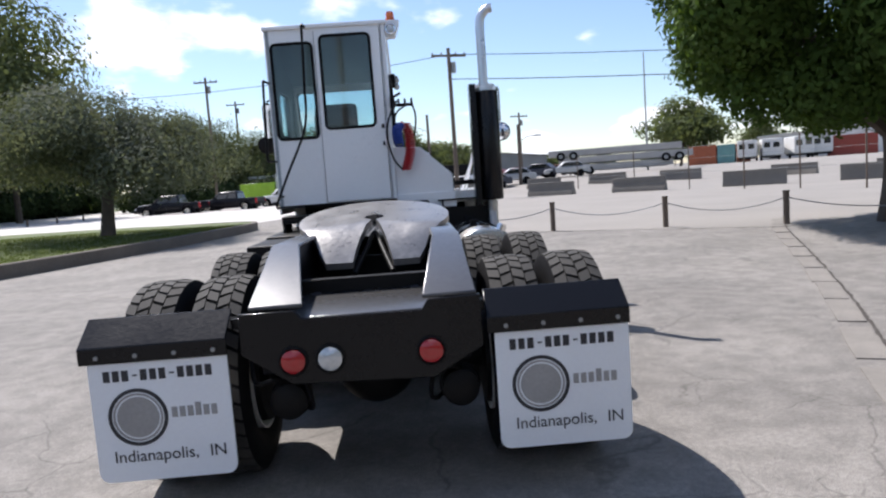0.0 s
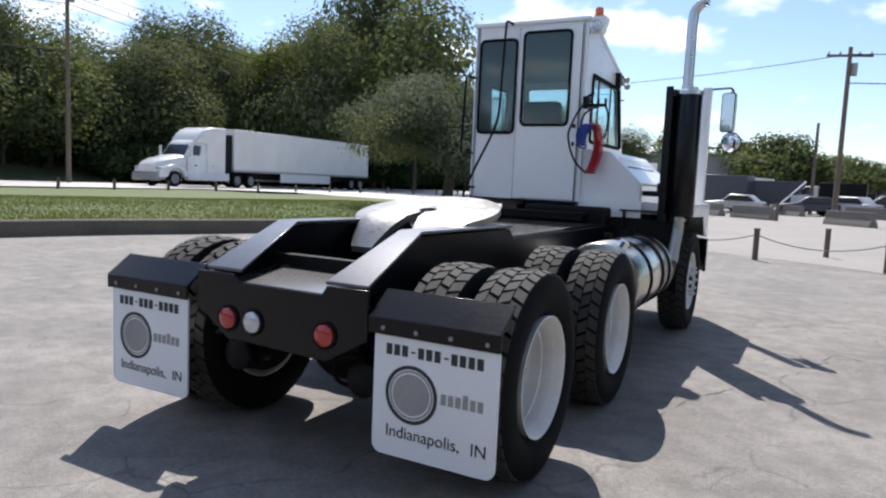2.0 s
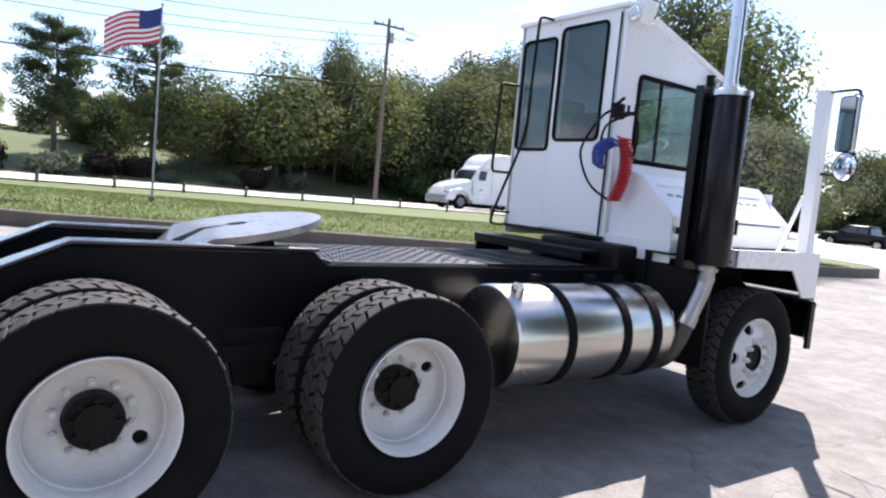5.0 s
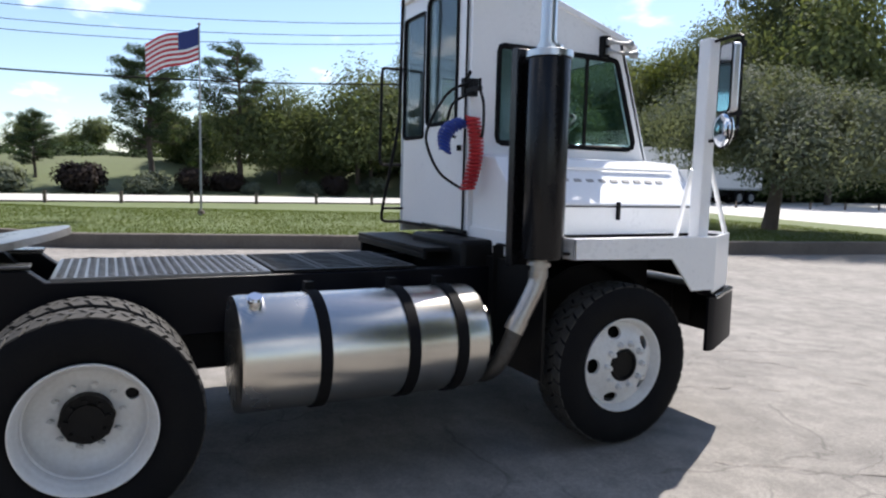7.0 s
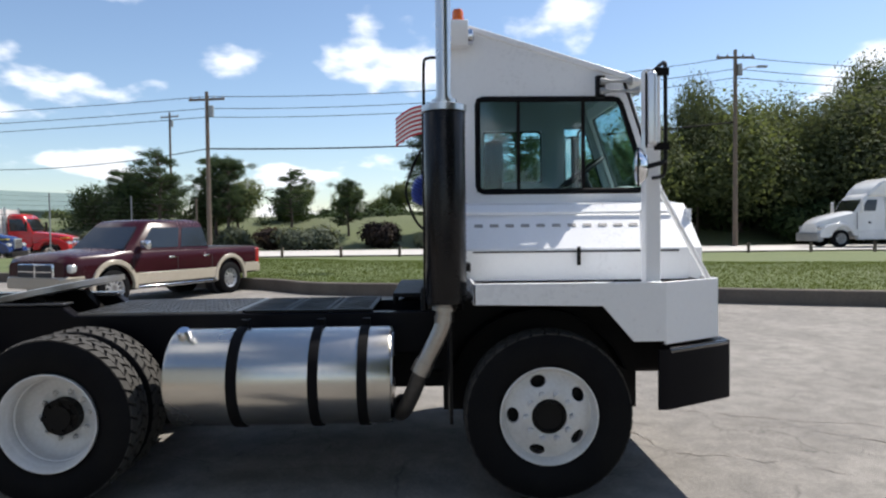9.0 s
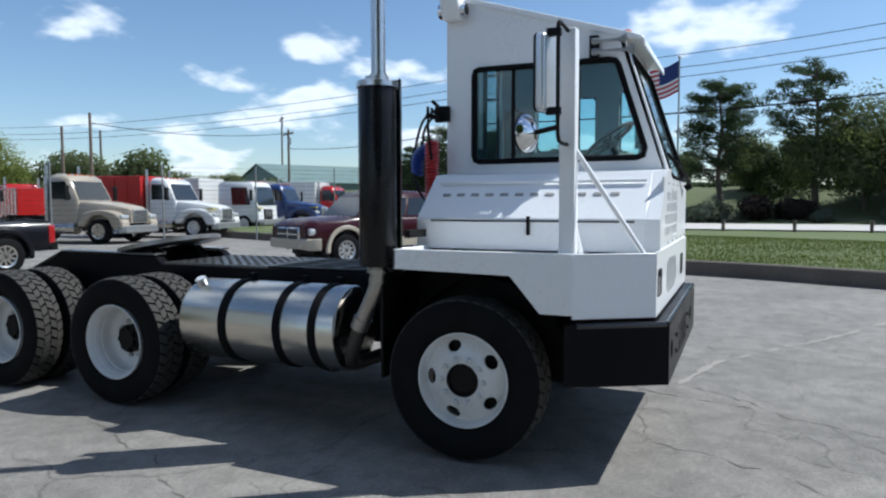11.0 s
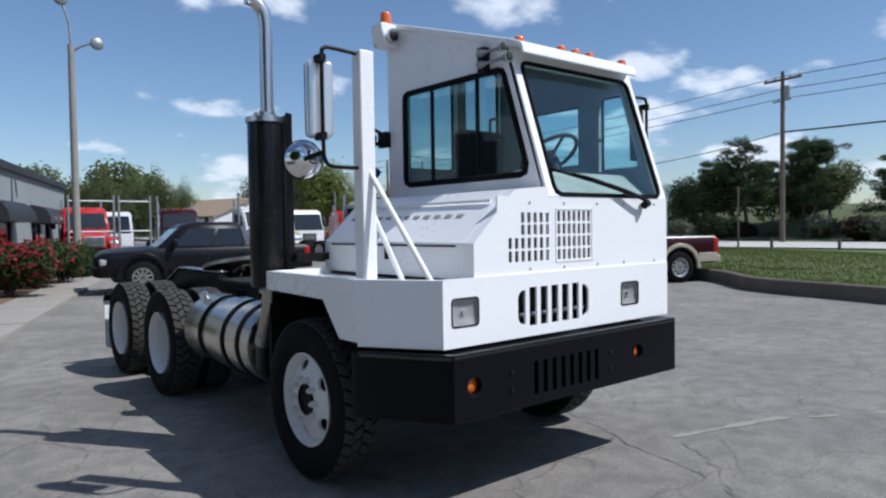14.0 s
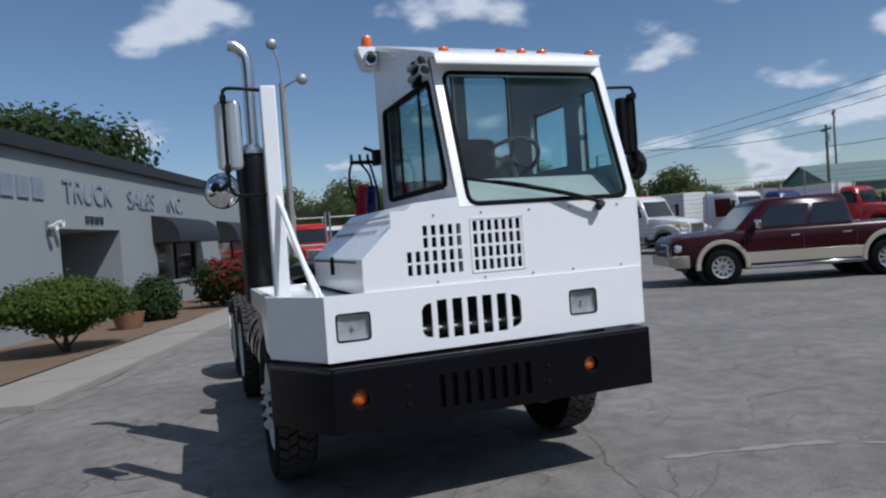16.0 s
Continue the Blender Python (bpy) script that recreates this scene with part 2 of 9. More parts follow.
def asphalt_material():
    m = material("asphalt", (0.250, 0.232, 0.209), 0.9, second=(0.187, 0.174, 0.158), scale=0.7, fine=70, bump=0.9, bump_scale=110)
    n, l = m.node_tree.nodes, m.node_tree.links
    b = n["Principled BSDF"]
    pos = n.new("ShaderNodeTexCoord")
    warp = n.new("ShaderNodeTexNoise")
    warp.inputs["Scale"].default_value, warp.inputs["Detail"].default_value = 1.6, 10
    add = n.new("ShaderNodeMixRGB")
    add.blend_type, add.inputs["Fac"].default_value = "ADD", 0.55
    crack = n.new("ShaderNodeTexVoronoi")
    crack.feature = "DISTANCE_TO_EDGE"
    crack.inputs["Scale"].default_value = 0.42
    line = n.new("ShaderNodeMapRange")
    line.inputs["From Min"].default_value, line.inputs["From Max"].default_value = 0.001, 0.007
    line.inputs["To Min"].default_value = 0.66
    broken = n.new("ShaderNodeTexNoise")
    broken.inputs["Scale"].default_value = 0.5
    gate = n.new("ShaderNodeMapRange")
    gate.inputs["From Min"].default_value, gate.inputs["From Max"].default_value = 0.36, 0.46
    top = n.new("ShaderNodeMath")
    top.operation = "MAXIMUM"
    mul = n.new("ShaderNodeMixRGB")
    mul.blend_type, mul.inputs["Fac"].default_value = "MULTIPLY", 1.0
    old = b.inputs["Base Color"].links[0].from_socket
    l.new(pos.outputs["Object"], warp.inputs["Vector"])
    l.new(pos.outputs["Object"], add.inputs["Color1"])
    l.new(warp.outputs["Color"], add.inputs["Color2"])
    l.new(add.outputs["Color"], crack.inputs["Vector"])
    l.new(pos.outputs["Object"], broken.inputs["Vector"])
    l.new(broken.outputs["Fac"], gate.inputs["Value"])
    l.new(crack.outputs["Distance"], line.inputs["Value"])
    l.new(line.outputs["Result"], top.inputs[0])
    l.new(gate.outputs["Result"], top.inputs[1])
    l.new(old, mul.inputs["Color1"])
    l.new(top.outputs[0], mul.inputs["Color2"])
    net = n.new("ShaderNodeTexVoronoi")
    net.feature = "DISTANCE_TO_EDGE"
    net.inputs["Scale"].default_value = 1.35
    thin = n.new("ShaderNodeMapRange")
    thin.inputs["From Min"].default_value, thin.inputs["From Max"].default_value = 0.002, 0.012
    thin.inputs["To Min"].default_value = 0.66
    worn = n.new("ShaderNodeTexNoise")
    worn.inputs["Scale"].default_value, worn.inputs["Detail"].default_value = 0.55, 4
    where = n.new("ShaderNodeMapRange")
    where.inputs["From Min"].default_value, where.inputs["From Max"].default_value = 0.58, 0.50
    most = n.new("ShaderNodeMath")
    most.operation = "MAXIMUM"
    also = n.new("ShaderNodeMixRGB")
    also.blend_type, also.inputs["Fac"].default_value = "MULTIPLY", 1.0
    l.new(add.outputs["Color"], net.inputs["Vector"])
    l.new(net.outputs["Distance"], thin.inputs["Value"])
    l.new(pos.outputs["Object"], worn.inputs["Vector"])
    l.new(worn.outputs["Fac"], where.inputs["Value"])
    l.new(thin.outputs["Result"], most.inputs[0])
    l.new(where.outputs["Result"], most.inputs[1])
    l.new(mul.outputs["Color"], also.inputs["Color1"])
    l.new(most.outputs[0], also.inputs["Color2"])
    # old stains, pale worn stretches and coarse stone speckle
    shade = also.outputs["Color"]
    for scale, detail, lo, hi, dark, light in ((0.8, 9, 0.40, 0.62, 0.86, 1.07), (5.0, 9, 0.36, 0.60, 0.84, 1.09), (34.0, 5, 0.35, 0.65, 0.86, 1.10), (150.0, 2, 0.35, 0.65, 0.74, 1.22)):
        t = n.new("ShaderNodeTexNoise")
        t.inputs["Scale"].default_value, t.inputs["Detail"].default_value = scale, detail
        g = n.new("ShaderNodeMapRange")
        g.inputs["From Min"].default_value, g.inputs["From Max"].default_value = lo, hi
        g.inputs["To Min"].default_value, g.inputs["To Max"].default_value = dark, light
        k = n.new("ShaderNodeMixRGB")
        k.blend_type, k.inputs["Fac"].default_value = "MULTIPLY", 1.0
        l.new(pos.outputs["Object"], t.inputs["Vector"])
        l.new(t.outputs["Fac"], g.inputs["Value"])
        l.new(shade, k.inputs["Color1"])
        l.new(g.outputs["Result"], k.inputs["Color2"])
        shade = k.outputs["Color"]
    l.new(shade, b.inputs["Base Color"])
    return m


ASPHALT = asphalt_material()
ROADTOP = material("pale_road", (0.50, 0.48, 0.45), 0.85, second=(0.42, 0.40, 0.37), scale=0.2, fine=20, bump=0.2)
GRASSBASE = material("grass_ground", (0.115, 0.135, 0.045), 0.95, second=(0.06, 0.09, 0.025), scale=0.7, fine=22, bump=0.8, bump_scale=30)
BANKBASE = material("bank_ground", (0.10, 0.13, 0.045), 0.95, second=(0.07, 0.075, 0.035), scale=0.15, fine=4, bump=0.8, bump_scale=10)

# ---- building blocks ----
def box(bm, lo, hi, rot=None):
    v = [bm.verts.new((x, y, z)) for x in (lo[0], hi[0]) for y in (lo[1], hi[1]) for z in (lo[2], hi[2])]
    for a in ((0, 1, 3, 2), (4, 6, 7, 5), (0, 4, 5, 1), (2, 3, 7, 6), (0, 2, 6, 4), (1, 5, 7, 3)):
        bm.faces.new([v[i] for i in a])
    if rot is not None:
        bmesh.ops.transform(bm, matrix=rot, verts=v)
    return v


def prism(bm, outline, axis, lo, hi):
    """A polygon of two coordinates (the axes but for axis, in order) drawn out from lo to hi."""
    def place(p, d):
        return (d, *p) if axis == 0 else (p[0], d, p[1]) if axis == 1 else (*p, d)
    a = [bm.verts.new(place(p, lo)) for p in outline]
    b = [bm.verts.new(place(p, hi)) for p in outline]
    k = len(outline)
    for i in range(k):
        bm.faces.new((a[i], a[(i + 1) % k], b[(i + 1) % k], b[i]))
    bm.faces.new(a[::-1])
    bm.faces.new(b)


def rod(bm, p, q, r, seg=12, r2=None, caps=True):
    p, q = Vector(p), Vector(q)
    d = q - p
    m = Matrix.Translation((p + q) / 2) @ d.to_track_quat("Z", "Y").to_matrix().to_4x4()
    bmesh.ops.create_cone(bm, cap_ends=caps, segments=seg, radius1=r, radius2=r if r2 is None else r2, depth=d.length, matrix=m)


def tube(bm, points, r, seg=10, caps=True):
    """A round tube along a line of points."""
    pts = [Vector(p) for p in points]
    rings, up = [], None
    for i, p in enumerate(pts):
        d = (pts[min(i + 1, len(pts) - 1)] - pts[max(i - 1, 0)]).normalized()
        side = d.orthogonal().normalized() if up is None else (up - d * up.dot(d)).normalized()
        up = side
        w = d.cross(side)
        rr = r[i] if isinstance(r, (list, tuple)) else r
        rings.append([bm.verts.new(p + rr * (math.cos(a) * side + math.sin(a) * w)) for a in (2 * math.pi * k / seg for k in range(seg))])
    for a, b in zip(rings, rings[1:]):
        for k in range(seg):
            bm.faces.new((a[k], a[(k + 1) % seg], b[(k + 1) % seg], b[k]))
    if caps:
        bm.faces.new(rings[0][::-1])
        bm.faces.new(rings[-1])


def smooth_line(points, steps=6):
    """Points on a rounded line through the given ones."""
    pts = [Vector(p) for p in points]
    out_ = []
    for i in range(len(pts) - 1):
        a, b, c, d = pts[max(i - 1, 0)], pts[i], pts[i + 1], pts[min(i + 2, len(pts) - 1)]
        for k in range(steps):
            t = k / steps
            out_.append(0.5 * ((2 * b) + (c - a) * t + (2 * a - 5 * b + 4 * c - d) * t * t + (3 * b - a - 3 * c + d) * t ** 3))
    return out_ + [pts[-1]]


def lathe(bm, profile, axis="X", seg=40, at=(0, 0, 0), closed=False):
    """A profile of (along, radius) turned round an axis through at."""
    rings = []
    for d, r in profile:
        ring = []
        for k in range(seg):
            a = 2 * math.pi * k / seg
            c, s = r * math.cos(a), r * math.sin(a)
            p = {"X": (d, c, s), "Y": (c, d, s), "Z": (c, s, d)}[axis]
            ring.append(bm.verts.new((p[0] + at[0], p[1] + at[1], p[2] + at[2])))
        rings.append(ring)
    pairs = list(zip(rings, rings[1:])) + ([(rings[-1], rings[0])] if closed else [])
    for a, b in pairs:
        for k in range(seg):
            bm.faces.new((a[k], a[(k + 1) % seg], b[(k + 1) % seg], b[k]))
    if not closed:
        bm.faces.new(rings[0][::-1])
        bm.faces.new(rings[-1])


def holed(bm, outline, holes, place, thick):
    """A flat panel with rectangular holes. outline and holes: (u0, v0, u1, v1); place turns (u, v, depth) into a point."""
    us = sorted({outline[0], outline[2], *(h[0] for h in holes), *(h[2] for h in holes)})
    vs = sorted({outline[1], outline[3], *(h[1] for h in holes), *(h[3] for h in holes)})
    us, vs = [u for u in us if outline[0] <= u <= outline[2]], [v for v in vs if outline[1] <= v <= outline[3]]

    def solid(i, j):
        if not (0 <= i < len(us) - 1 and 0 <= j < len(vs) - 1):
            return False
        u, v = (us[i] + us[i + 1]) / 2, (vs[j] + vs[j + 1]) / 2
        return not any(h[0] < u < h[2] and h[1] < v < h[3] for h in holes)

    cache = {}

    def vert(i, j, d):
        if (i, j, d) not in cache:
            cache[i, j, d] = bm.verts.new(place(us[i], vs[j], d))
        return cache[i, j, d]

    for i in range(len(us) - 1):
        for j in range(len(vs) - 1):
            if not solid(i, j):
                continue
            for d, turn in ((0, 1), (thick, -1)):
                bm.faces.new([vert(a, b, d) for a, b in ((i, j), (i + 1, j), (i + 1, j + 1), (i, j + 1))][::turn])
            for (di, dj), (a, b) in (((-1, 0), ((i, j), (i, j + 1))), ((1, 0), ((i + 1, j), (i + 1, j + 1))),
                                     ((0, -1), ((i, j), (i + 1, j))), ((0, 1), ((i, j + 1), (i + 1, j + 1)))):
                if not solid(i + di, j + dj):
                    bm.faces.new((vert(*a, 0), vert(*b, 0), vert(*b, thick), vert(*a, thick)))


def finish(name, bm, mat, bevel=0.0, angle=35):
    bmesh.ops.recalc_face_normals(bm, faces=bm.faces)
    me = bpy.data.meshes.new(name)
    bm.to_mesh(me)
    bm.free()
    me.materials.append(mat)
    me.shade_smooth()
    me.set_sharp_from_angle(angle=radians(angle))
    ob = new(name, me)
    if bevel:
        mod = ob.modifiers.new("edge", "BEVEL")
        mod.width, mod.segments, mod.limit_method, mod.angle_limit = bevel, 2, "ANGLE", radians(40)
        mod.harden_normals = False
    return ob


def part(name, bm, mat, parent, label="", bevel=0.0, angle=35):
    ob = finish(name, bm, mat, bevel, angle)
    ob.parent = parent
    return tagged(ob, label)


def thing(name, label, category, group="", at=None, kind=""):
    ob = new(name)
    ob.empty_display_size = 0.2
    if at is not None:
        ob.matrix_world = at
    return tagged(ob, label, category, group, kind)


def setting(name, bm, mat, label="", bevel=0.0):
    return tagged(finish(name, bm, mat, bevel), label, kind="structure")


def letters(text, size, mat, parent, m, name="lettering", label="", depth=0.001):
    cu = bpy.data.curves.new(name, "FONT")
    cu.body, cu.size, cu.align_x, cu.align_y, cu.extrude = text, size, "CENTER", "CENTER", depth
    tmp = bpy.data.objects.new(name, cu)
    scene.collection.objects.link(tmp)
    bpy.context.view_layer.update()
    me = bpy.data.meshes.new_from_object(tmp.evaluated_get(bpy.context.evaluated_depsgraph_get()))
    bpy.data.objects.remove(tmp)
    bpy.data.curves.remove(cu)
    me.transform(m)
    me.materials.clear()
    me.materials.append(mat)
    ob = new(name, me)
    ob.parent = parent
    return tagged(ob, label)


def ring_line(us, vs, corner, place, steps=5):
    """A rounded rectangle's outline as points."""
    (u0, u1), (v0, v1) = us, vs
    pts = []
    for cu, cv, a0 in ((u1 - corner, v1 - corner, 0), (u0 + corner, v1 - corner, 90), (u0 + corner, v0 + corner, 180), (u1 - corner, v0 + corner, 270)):
        for k in range(steps + 1):
            a = radians(a0 + 90 * k / steps)
            pts.append(place(cu + corner * math.cos(a), cv + corner * math.sin(a)))
    return pts


def loop_tube(bm, pts, r, seg=6):
    pts = [Vector(p) for p in pts]
    k = len(pts)
    normal = sum(((pts[i] - pts[0]).cross(pts[(i + 1) % k] - pts[0]) for i in range(k)), Vector()).normalized()
    rings = []
    for i in range(k):
        d = (pts[(i + 1) % k] - pts[i - 1]).normalized()
        s = d.cross(normal)
        rings.append([bm.verts.new(pts[i] + r * (math.cos(a) * s + math.sin(a) * normal)) for a in (2 * math.pi * j / seg for j in range(seg))])
    for i in range(k):
        a, b = rings[i], rings[(i + 1) % k]
        for j in range(seg):
            bm.faces.new((a[j], a[(j + 1) % seg], b[(j + 1) % seg], b[j]))

# ---- ground, kerb, grass, road, far bank ----
KERB = [(-21.0, -18.0), (-17.5, -9.0), (-15.0, -3.5), (-13.6, -0.5), (-12.0, 1.2), (-11.3, 3.5), (-10.5, 6.5), (-9.3, 9.4), (-8.3, 12.0), (-7.5, 14.6), (-6.8, 17.3), (-6.3, 19.8), (-5.8, 23.0), (-6.2, 24.8), (-8.0, 26.0), (-12.0, 27.0), (-20.0, 29.0), (-26.0, 31.0)]


def along(line, step):
    """Points at even steps on a line, each with its direction."""
    out_ = []
    for (ax, ay), (bx, by) in zip(line, line[1:]):
        L = math.hypot(bx - ax, by - ay)
        k = max(1, round(L / step))
        out_ += [(ax + (bx - ax) * i / k, ay + (by - ay) * i / k) for i in range(k)]
    return out_ + [line[-1]]


def rounded(line, steps=5):
    return [(p.x, p.y) for p in smooth_line([(x, y, 0) for x, y in line], steps)]


KERB = rounded(KERB)
bm = bmesh.new()
S = 2500
vs = [bm.verts.new((x, y, 0)) for x, y in ((-S, -S), (S, -S), (S, S), (-S, S))]
bm.faces.new(vs)
setting("ground", bm, ASPHALT, "grey cracked asphalt yard")


def kerb_x(y):
    """The kerb's place across, at y, on its long side."""
    for (ax, ay), (bx, by) in zip(KERB, KERB[1:]):
        if ay <= y <= by:
            return ax + (bx - ax) * (y - ay) / max(1e-6, by - ay)
    return KERB[0][0] if y < KERB[0][1] else -7.0


def step_(a, b, v):
    t = min(1, max(0, (v - a) / (b - a)))
    return t * t * (3 - 2 * t)


def rise(x, y):
    """Height of the land on the far side of the kerb."""
    d = max(0.0, kerb_x(y) - x)
    swell = 0.30 + 0.10 * step_(0, 6, d) - 0.14 * step_(8, 15, d)
    return swell


bm = bmesh.new()
ys = [-18 + 0.75 * k for k in range(61)]
rows_ = []
for y in ys:
    xk = kerb_x(y)
    end = 27.0 - 1.0 * (xk + 14) * 0.35
    row = []
    for k in range(19):
        x = xk - 0.14 + (-30.0 - xk) * (k / 18.0)
        row.append(bm.verts.new((x, y, rise(x, y) + 0.02 * noise.noise((x * 0.7, y * 0.7, 0)))))
    rows_.append(row)
for a, b in zip(rows_, rows_[1:]):
    for k in range(18):
        bm.faces.new((a[k], a[k + 1], b[k + 1], b[k]))
setting("lawn", bm, GRASSBASE, "mown green grass strip behind the kerb")

# kerb stones: a real step all along
bm = bmesh.new()
prof = [(0.0, -0.05), (0.0, 0.29), (-0.025, 0.315), (-0.18, 0.315), (-0.18, -0.05)]
rings = []
for i, (x, y) in enumerate(KERB):
    a, b = Vector(KERB[max(i - 1, 0)]), Vector(KERB[min(i + 1, len(KERB) - 1)])
    d = (b - a).normalized()
    nrm = Vector((d.y, -d.x))
    rings.append([bm.verts.new((x + nrm.x * u, y + nrm.y * u, v)) for u, v in prof])
for a, b in zip(rings, rings[1:]):
    for k in range(len(prof) - 1):
        bm.faces.new((a[k], a[k + 1], b[k + 1], b[k]))
KERBMAT = material("kerb_stone", (0.17, 0.145, 0.12), 0.9, second=(0.085, 0.07, 0.058), scale=1.5, fine=20, bump=0.4)
setting("kerb", bm, KERBMAT, "weathered brown concrete kerb")

# the road beyond the grass, with a turn-off into the yard
bm = bmesh.new()
ROADZ = 0.33
road = [(-30.0, -400), (-30.0, 27), (-26, 30.5), (-8, 27.5), (-4, 40), (-26, 45), (-30, 50), (-30, 400), (-39.5, 400), (-39.5, -400)]
vs = [bm.verts.new((x, y, ROADZ if x < -25 else 0.012)) for x, y in road]
f = bm.faces.new(vs)
bmesh.ops.triangulate(bm, faces=[f])
setting("road", bm, ROADTOP, "pale sunlit road")

# bank and verge on the far side, rising to the woods
bm = bmesh.new()
rows_ = []
for j in range(75):
    y = -230 + 8.0 * j
    row = []
    for k in range(16):
        x = -39.5 - 60.0 * (k / 15.0) ** 1.5
        d = -39.5 - x
        z = ROADZ - 0.04 + 2.6 * step_(2, 16, d) + 0.3 * noise.noise((x * 0.15, y * 0.15, 3)) * step_(1, 6, d)
        row.append(bm.verts.new((x, y, z)))
    rows_.append(row)
for a, b in zip(rows_, rows_[1:]):
    for k in range(15):
        bm.faces.new((a[k], a[k + 1], b[k + 1], b[k]))
setting("far_bank", bm, BANKBASE, "rough grassy bank below the woods")
# pale concrete yard ahead of the tractor, rising a little towards its far end
def yard_z(x, y):
    return 0.9 * step_(42, 66, y) * step_(-2, 14, x)


bm = bmesh.new()
vs = [bm.verts.new((x, y, 0.006)) for x, y in ((-3.0, 16.5), (2.4, 14.0), (7.6, 10.4), (14, 12.5), (80, 20), (80, 40), (-3, 40))]
bmesh.ops.triangulate(bm, faces=[bm.faces.new(vs)])
rows_ = [[bm.verts.new((-3 + 123 * i / 24, 40 + 5 * k, 0.006 + yard_z(-3 + 123 * i / 24, 40 + 5 * k))) for i in range(25)] for k in range(36)]
for a, b in zip(rows_, rows_[1:]):
    for i in range(24):
        bm.faces.new((a[i], a[i + 1], b[i + 1], b[i]))
setting("concrete_yard", bm, YARD, "pale sandy concrete yard")

# ---- trees and shrubs ----
def leaf_cloud(points, size, rng, flatten=1.0, spread=0.5):
    """Many small leaves, one at each point, as four-cornered blades folded along the middle."""
    n_ = len(points)
    c = np.asarray(points, dtype=float)
    # blades lie roughly along the crown's outer surface
    out_ = np.asarray(points[:, 3:6]) + 0.42 * rng.normal(size=(n_, 3)) + np.array((0, 0, 0.35))
    c = c[:, :3]
    out_ /= np.linalg.norm(out_, axis=1)[:, None]
    a = rng.normal(size=(n_, 3))
    a -= (a * out_).sum(1)[:, None] * out_
    a /= np.linalg.norm(a, axis=1)[:, None]
    b = np.cross(out_, a)
    b /= np.linalg.norm(b, axis=1)[:, None]
    s = size * (1 - spread / 2 + spread * rng.random(n_))[:, None]
    v = np.stack([c - a * s, c - b * s * 0.55, c + a * s, c + b * s * 0.55], 1).reshape(-1, 3)
    f = np.arange(4 * n_).reshape(-1, 4)
    return v, f


def leaf_mesh(name, v, f, mat):
    me = bpy.data.meshes.new(name)
    me.vertices.add(len(v))
    me.vertices.foreach_set("co", v.ravel())
    me.loops.add(f.size)
    me.loops.foreach_set("vertex_index", f.ravel())
    me.polygons.add(len(f))
    me.polygons.foreach_set("loop_start", np.arange(0, f.size, 4))
    me.update(calc_edges=True)
    me.materials.append(mat)
    return me


def lobes_points(lobes, count, rng, gap=0.35, seed=0):
    """Points in the outer shells of several ellipsoids, thinned by noise."""
    vol = np.array([l[3] * l[4] * l[5] for l in lobes]) ** 0.8
    pick = rng.choice(len(lobes), size=count * 2, p=vol / vol.sum())
    d = rng.normal(size=(count * 2, 3))
    d /= np.linalg.norm(d, axis=1)[:, None]
    r = 0.45 + 0.55 * rng.random(count * 2) ** 0.45
    L = np.array(lobes)[pick]
    p = L[:, :3] + d * r[:, None] * L[:, 3:6] * (1 + 0.12 * rng.normal(size=(count * 2, 1)))
    keep = np.array([noise.noise((q[0] * 0.9 + seed, q[1] * 0.9, q[2] * 0.9)) > -gap + 0.25 * rng.random() - 0.12 for q in p])
    return np.hstack([p, d])[keep][:count]


def broadleaf(name, label, height, spread, clear, lobes_n, leaves, size, mat, seed, group="", trunk_r=0.2, flat=0.8, category="tree"):
    """A tapered trunk, limbs into each lobe, and a crown of many leaves. Base at the origin."""
    rng = np.random.default_rng(seed)
    t = thing(name, label, category, group)
    lobes = []
    zc = clear + (height - clear) * 0.55
    for k in range(lobes_n):
        a = 2 * math.pi * (k / lobes_n + 0.1 * rng.normal())
        up = rng.random()
        rad = spread * (0.25 + 0.35 * rng.random()) * (1.1 - 0.7 * up)
        lobes.append((rad * math.cos(a), rad * math.sin(a), clear + (height - clear) * (0.25 + 0.58 * up),
                      spread * (0.30 + 0.14 * rng.random()), spread * (0.30 + 0.14 * rng.random()), (height - clear) * (0.20 + 0.10 * rng.random()) * flat / 0.8))
    lobes.append((0, 0, zc, spread * 0.36, spread * 0.36, (height - clear) * 0.42))
    bm = bmesh.new()
    lean_ = Vector((0.15 * rng.normal(), 0.15 * rng.normal(), 0))
    fork = Vector((0, 0, clear + 0.15 * (height - clear))) + lean_
    tube(bm, smooth_line([(0, 0, -0.1), lean_ * 0.4 + Vector((0, 0, clear * 0.5)), fork], 4), [trunk_r * (1.25 - 0.55 * min(1, i / 8)) for i in range(9)], 9)
    for l in lobes:
        end = Vector(l[:3])
        mid = fork.lerp(end, 0.5) + Vector((0, 0, 0.08 * spread))
        pts = smooth_line([fork - Vector((0, 0, 0.2)), mid, end], 4)
        tube(bm, pts, [trunk_r * 0.45 * (1 - 0.8 * i / (len(pts) - 1)) for i in range(len(pts))], 6)
    part("trunk", bm, BARK, t)
    v, f = leaf_cloud(lobes_points(lobes, leaves, rng, seed=seed), size, rng)
    c = new("crown", leaf_mesh("crown", v, f, mat))
    c.parent = t
    return t


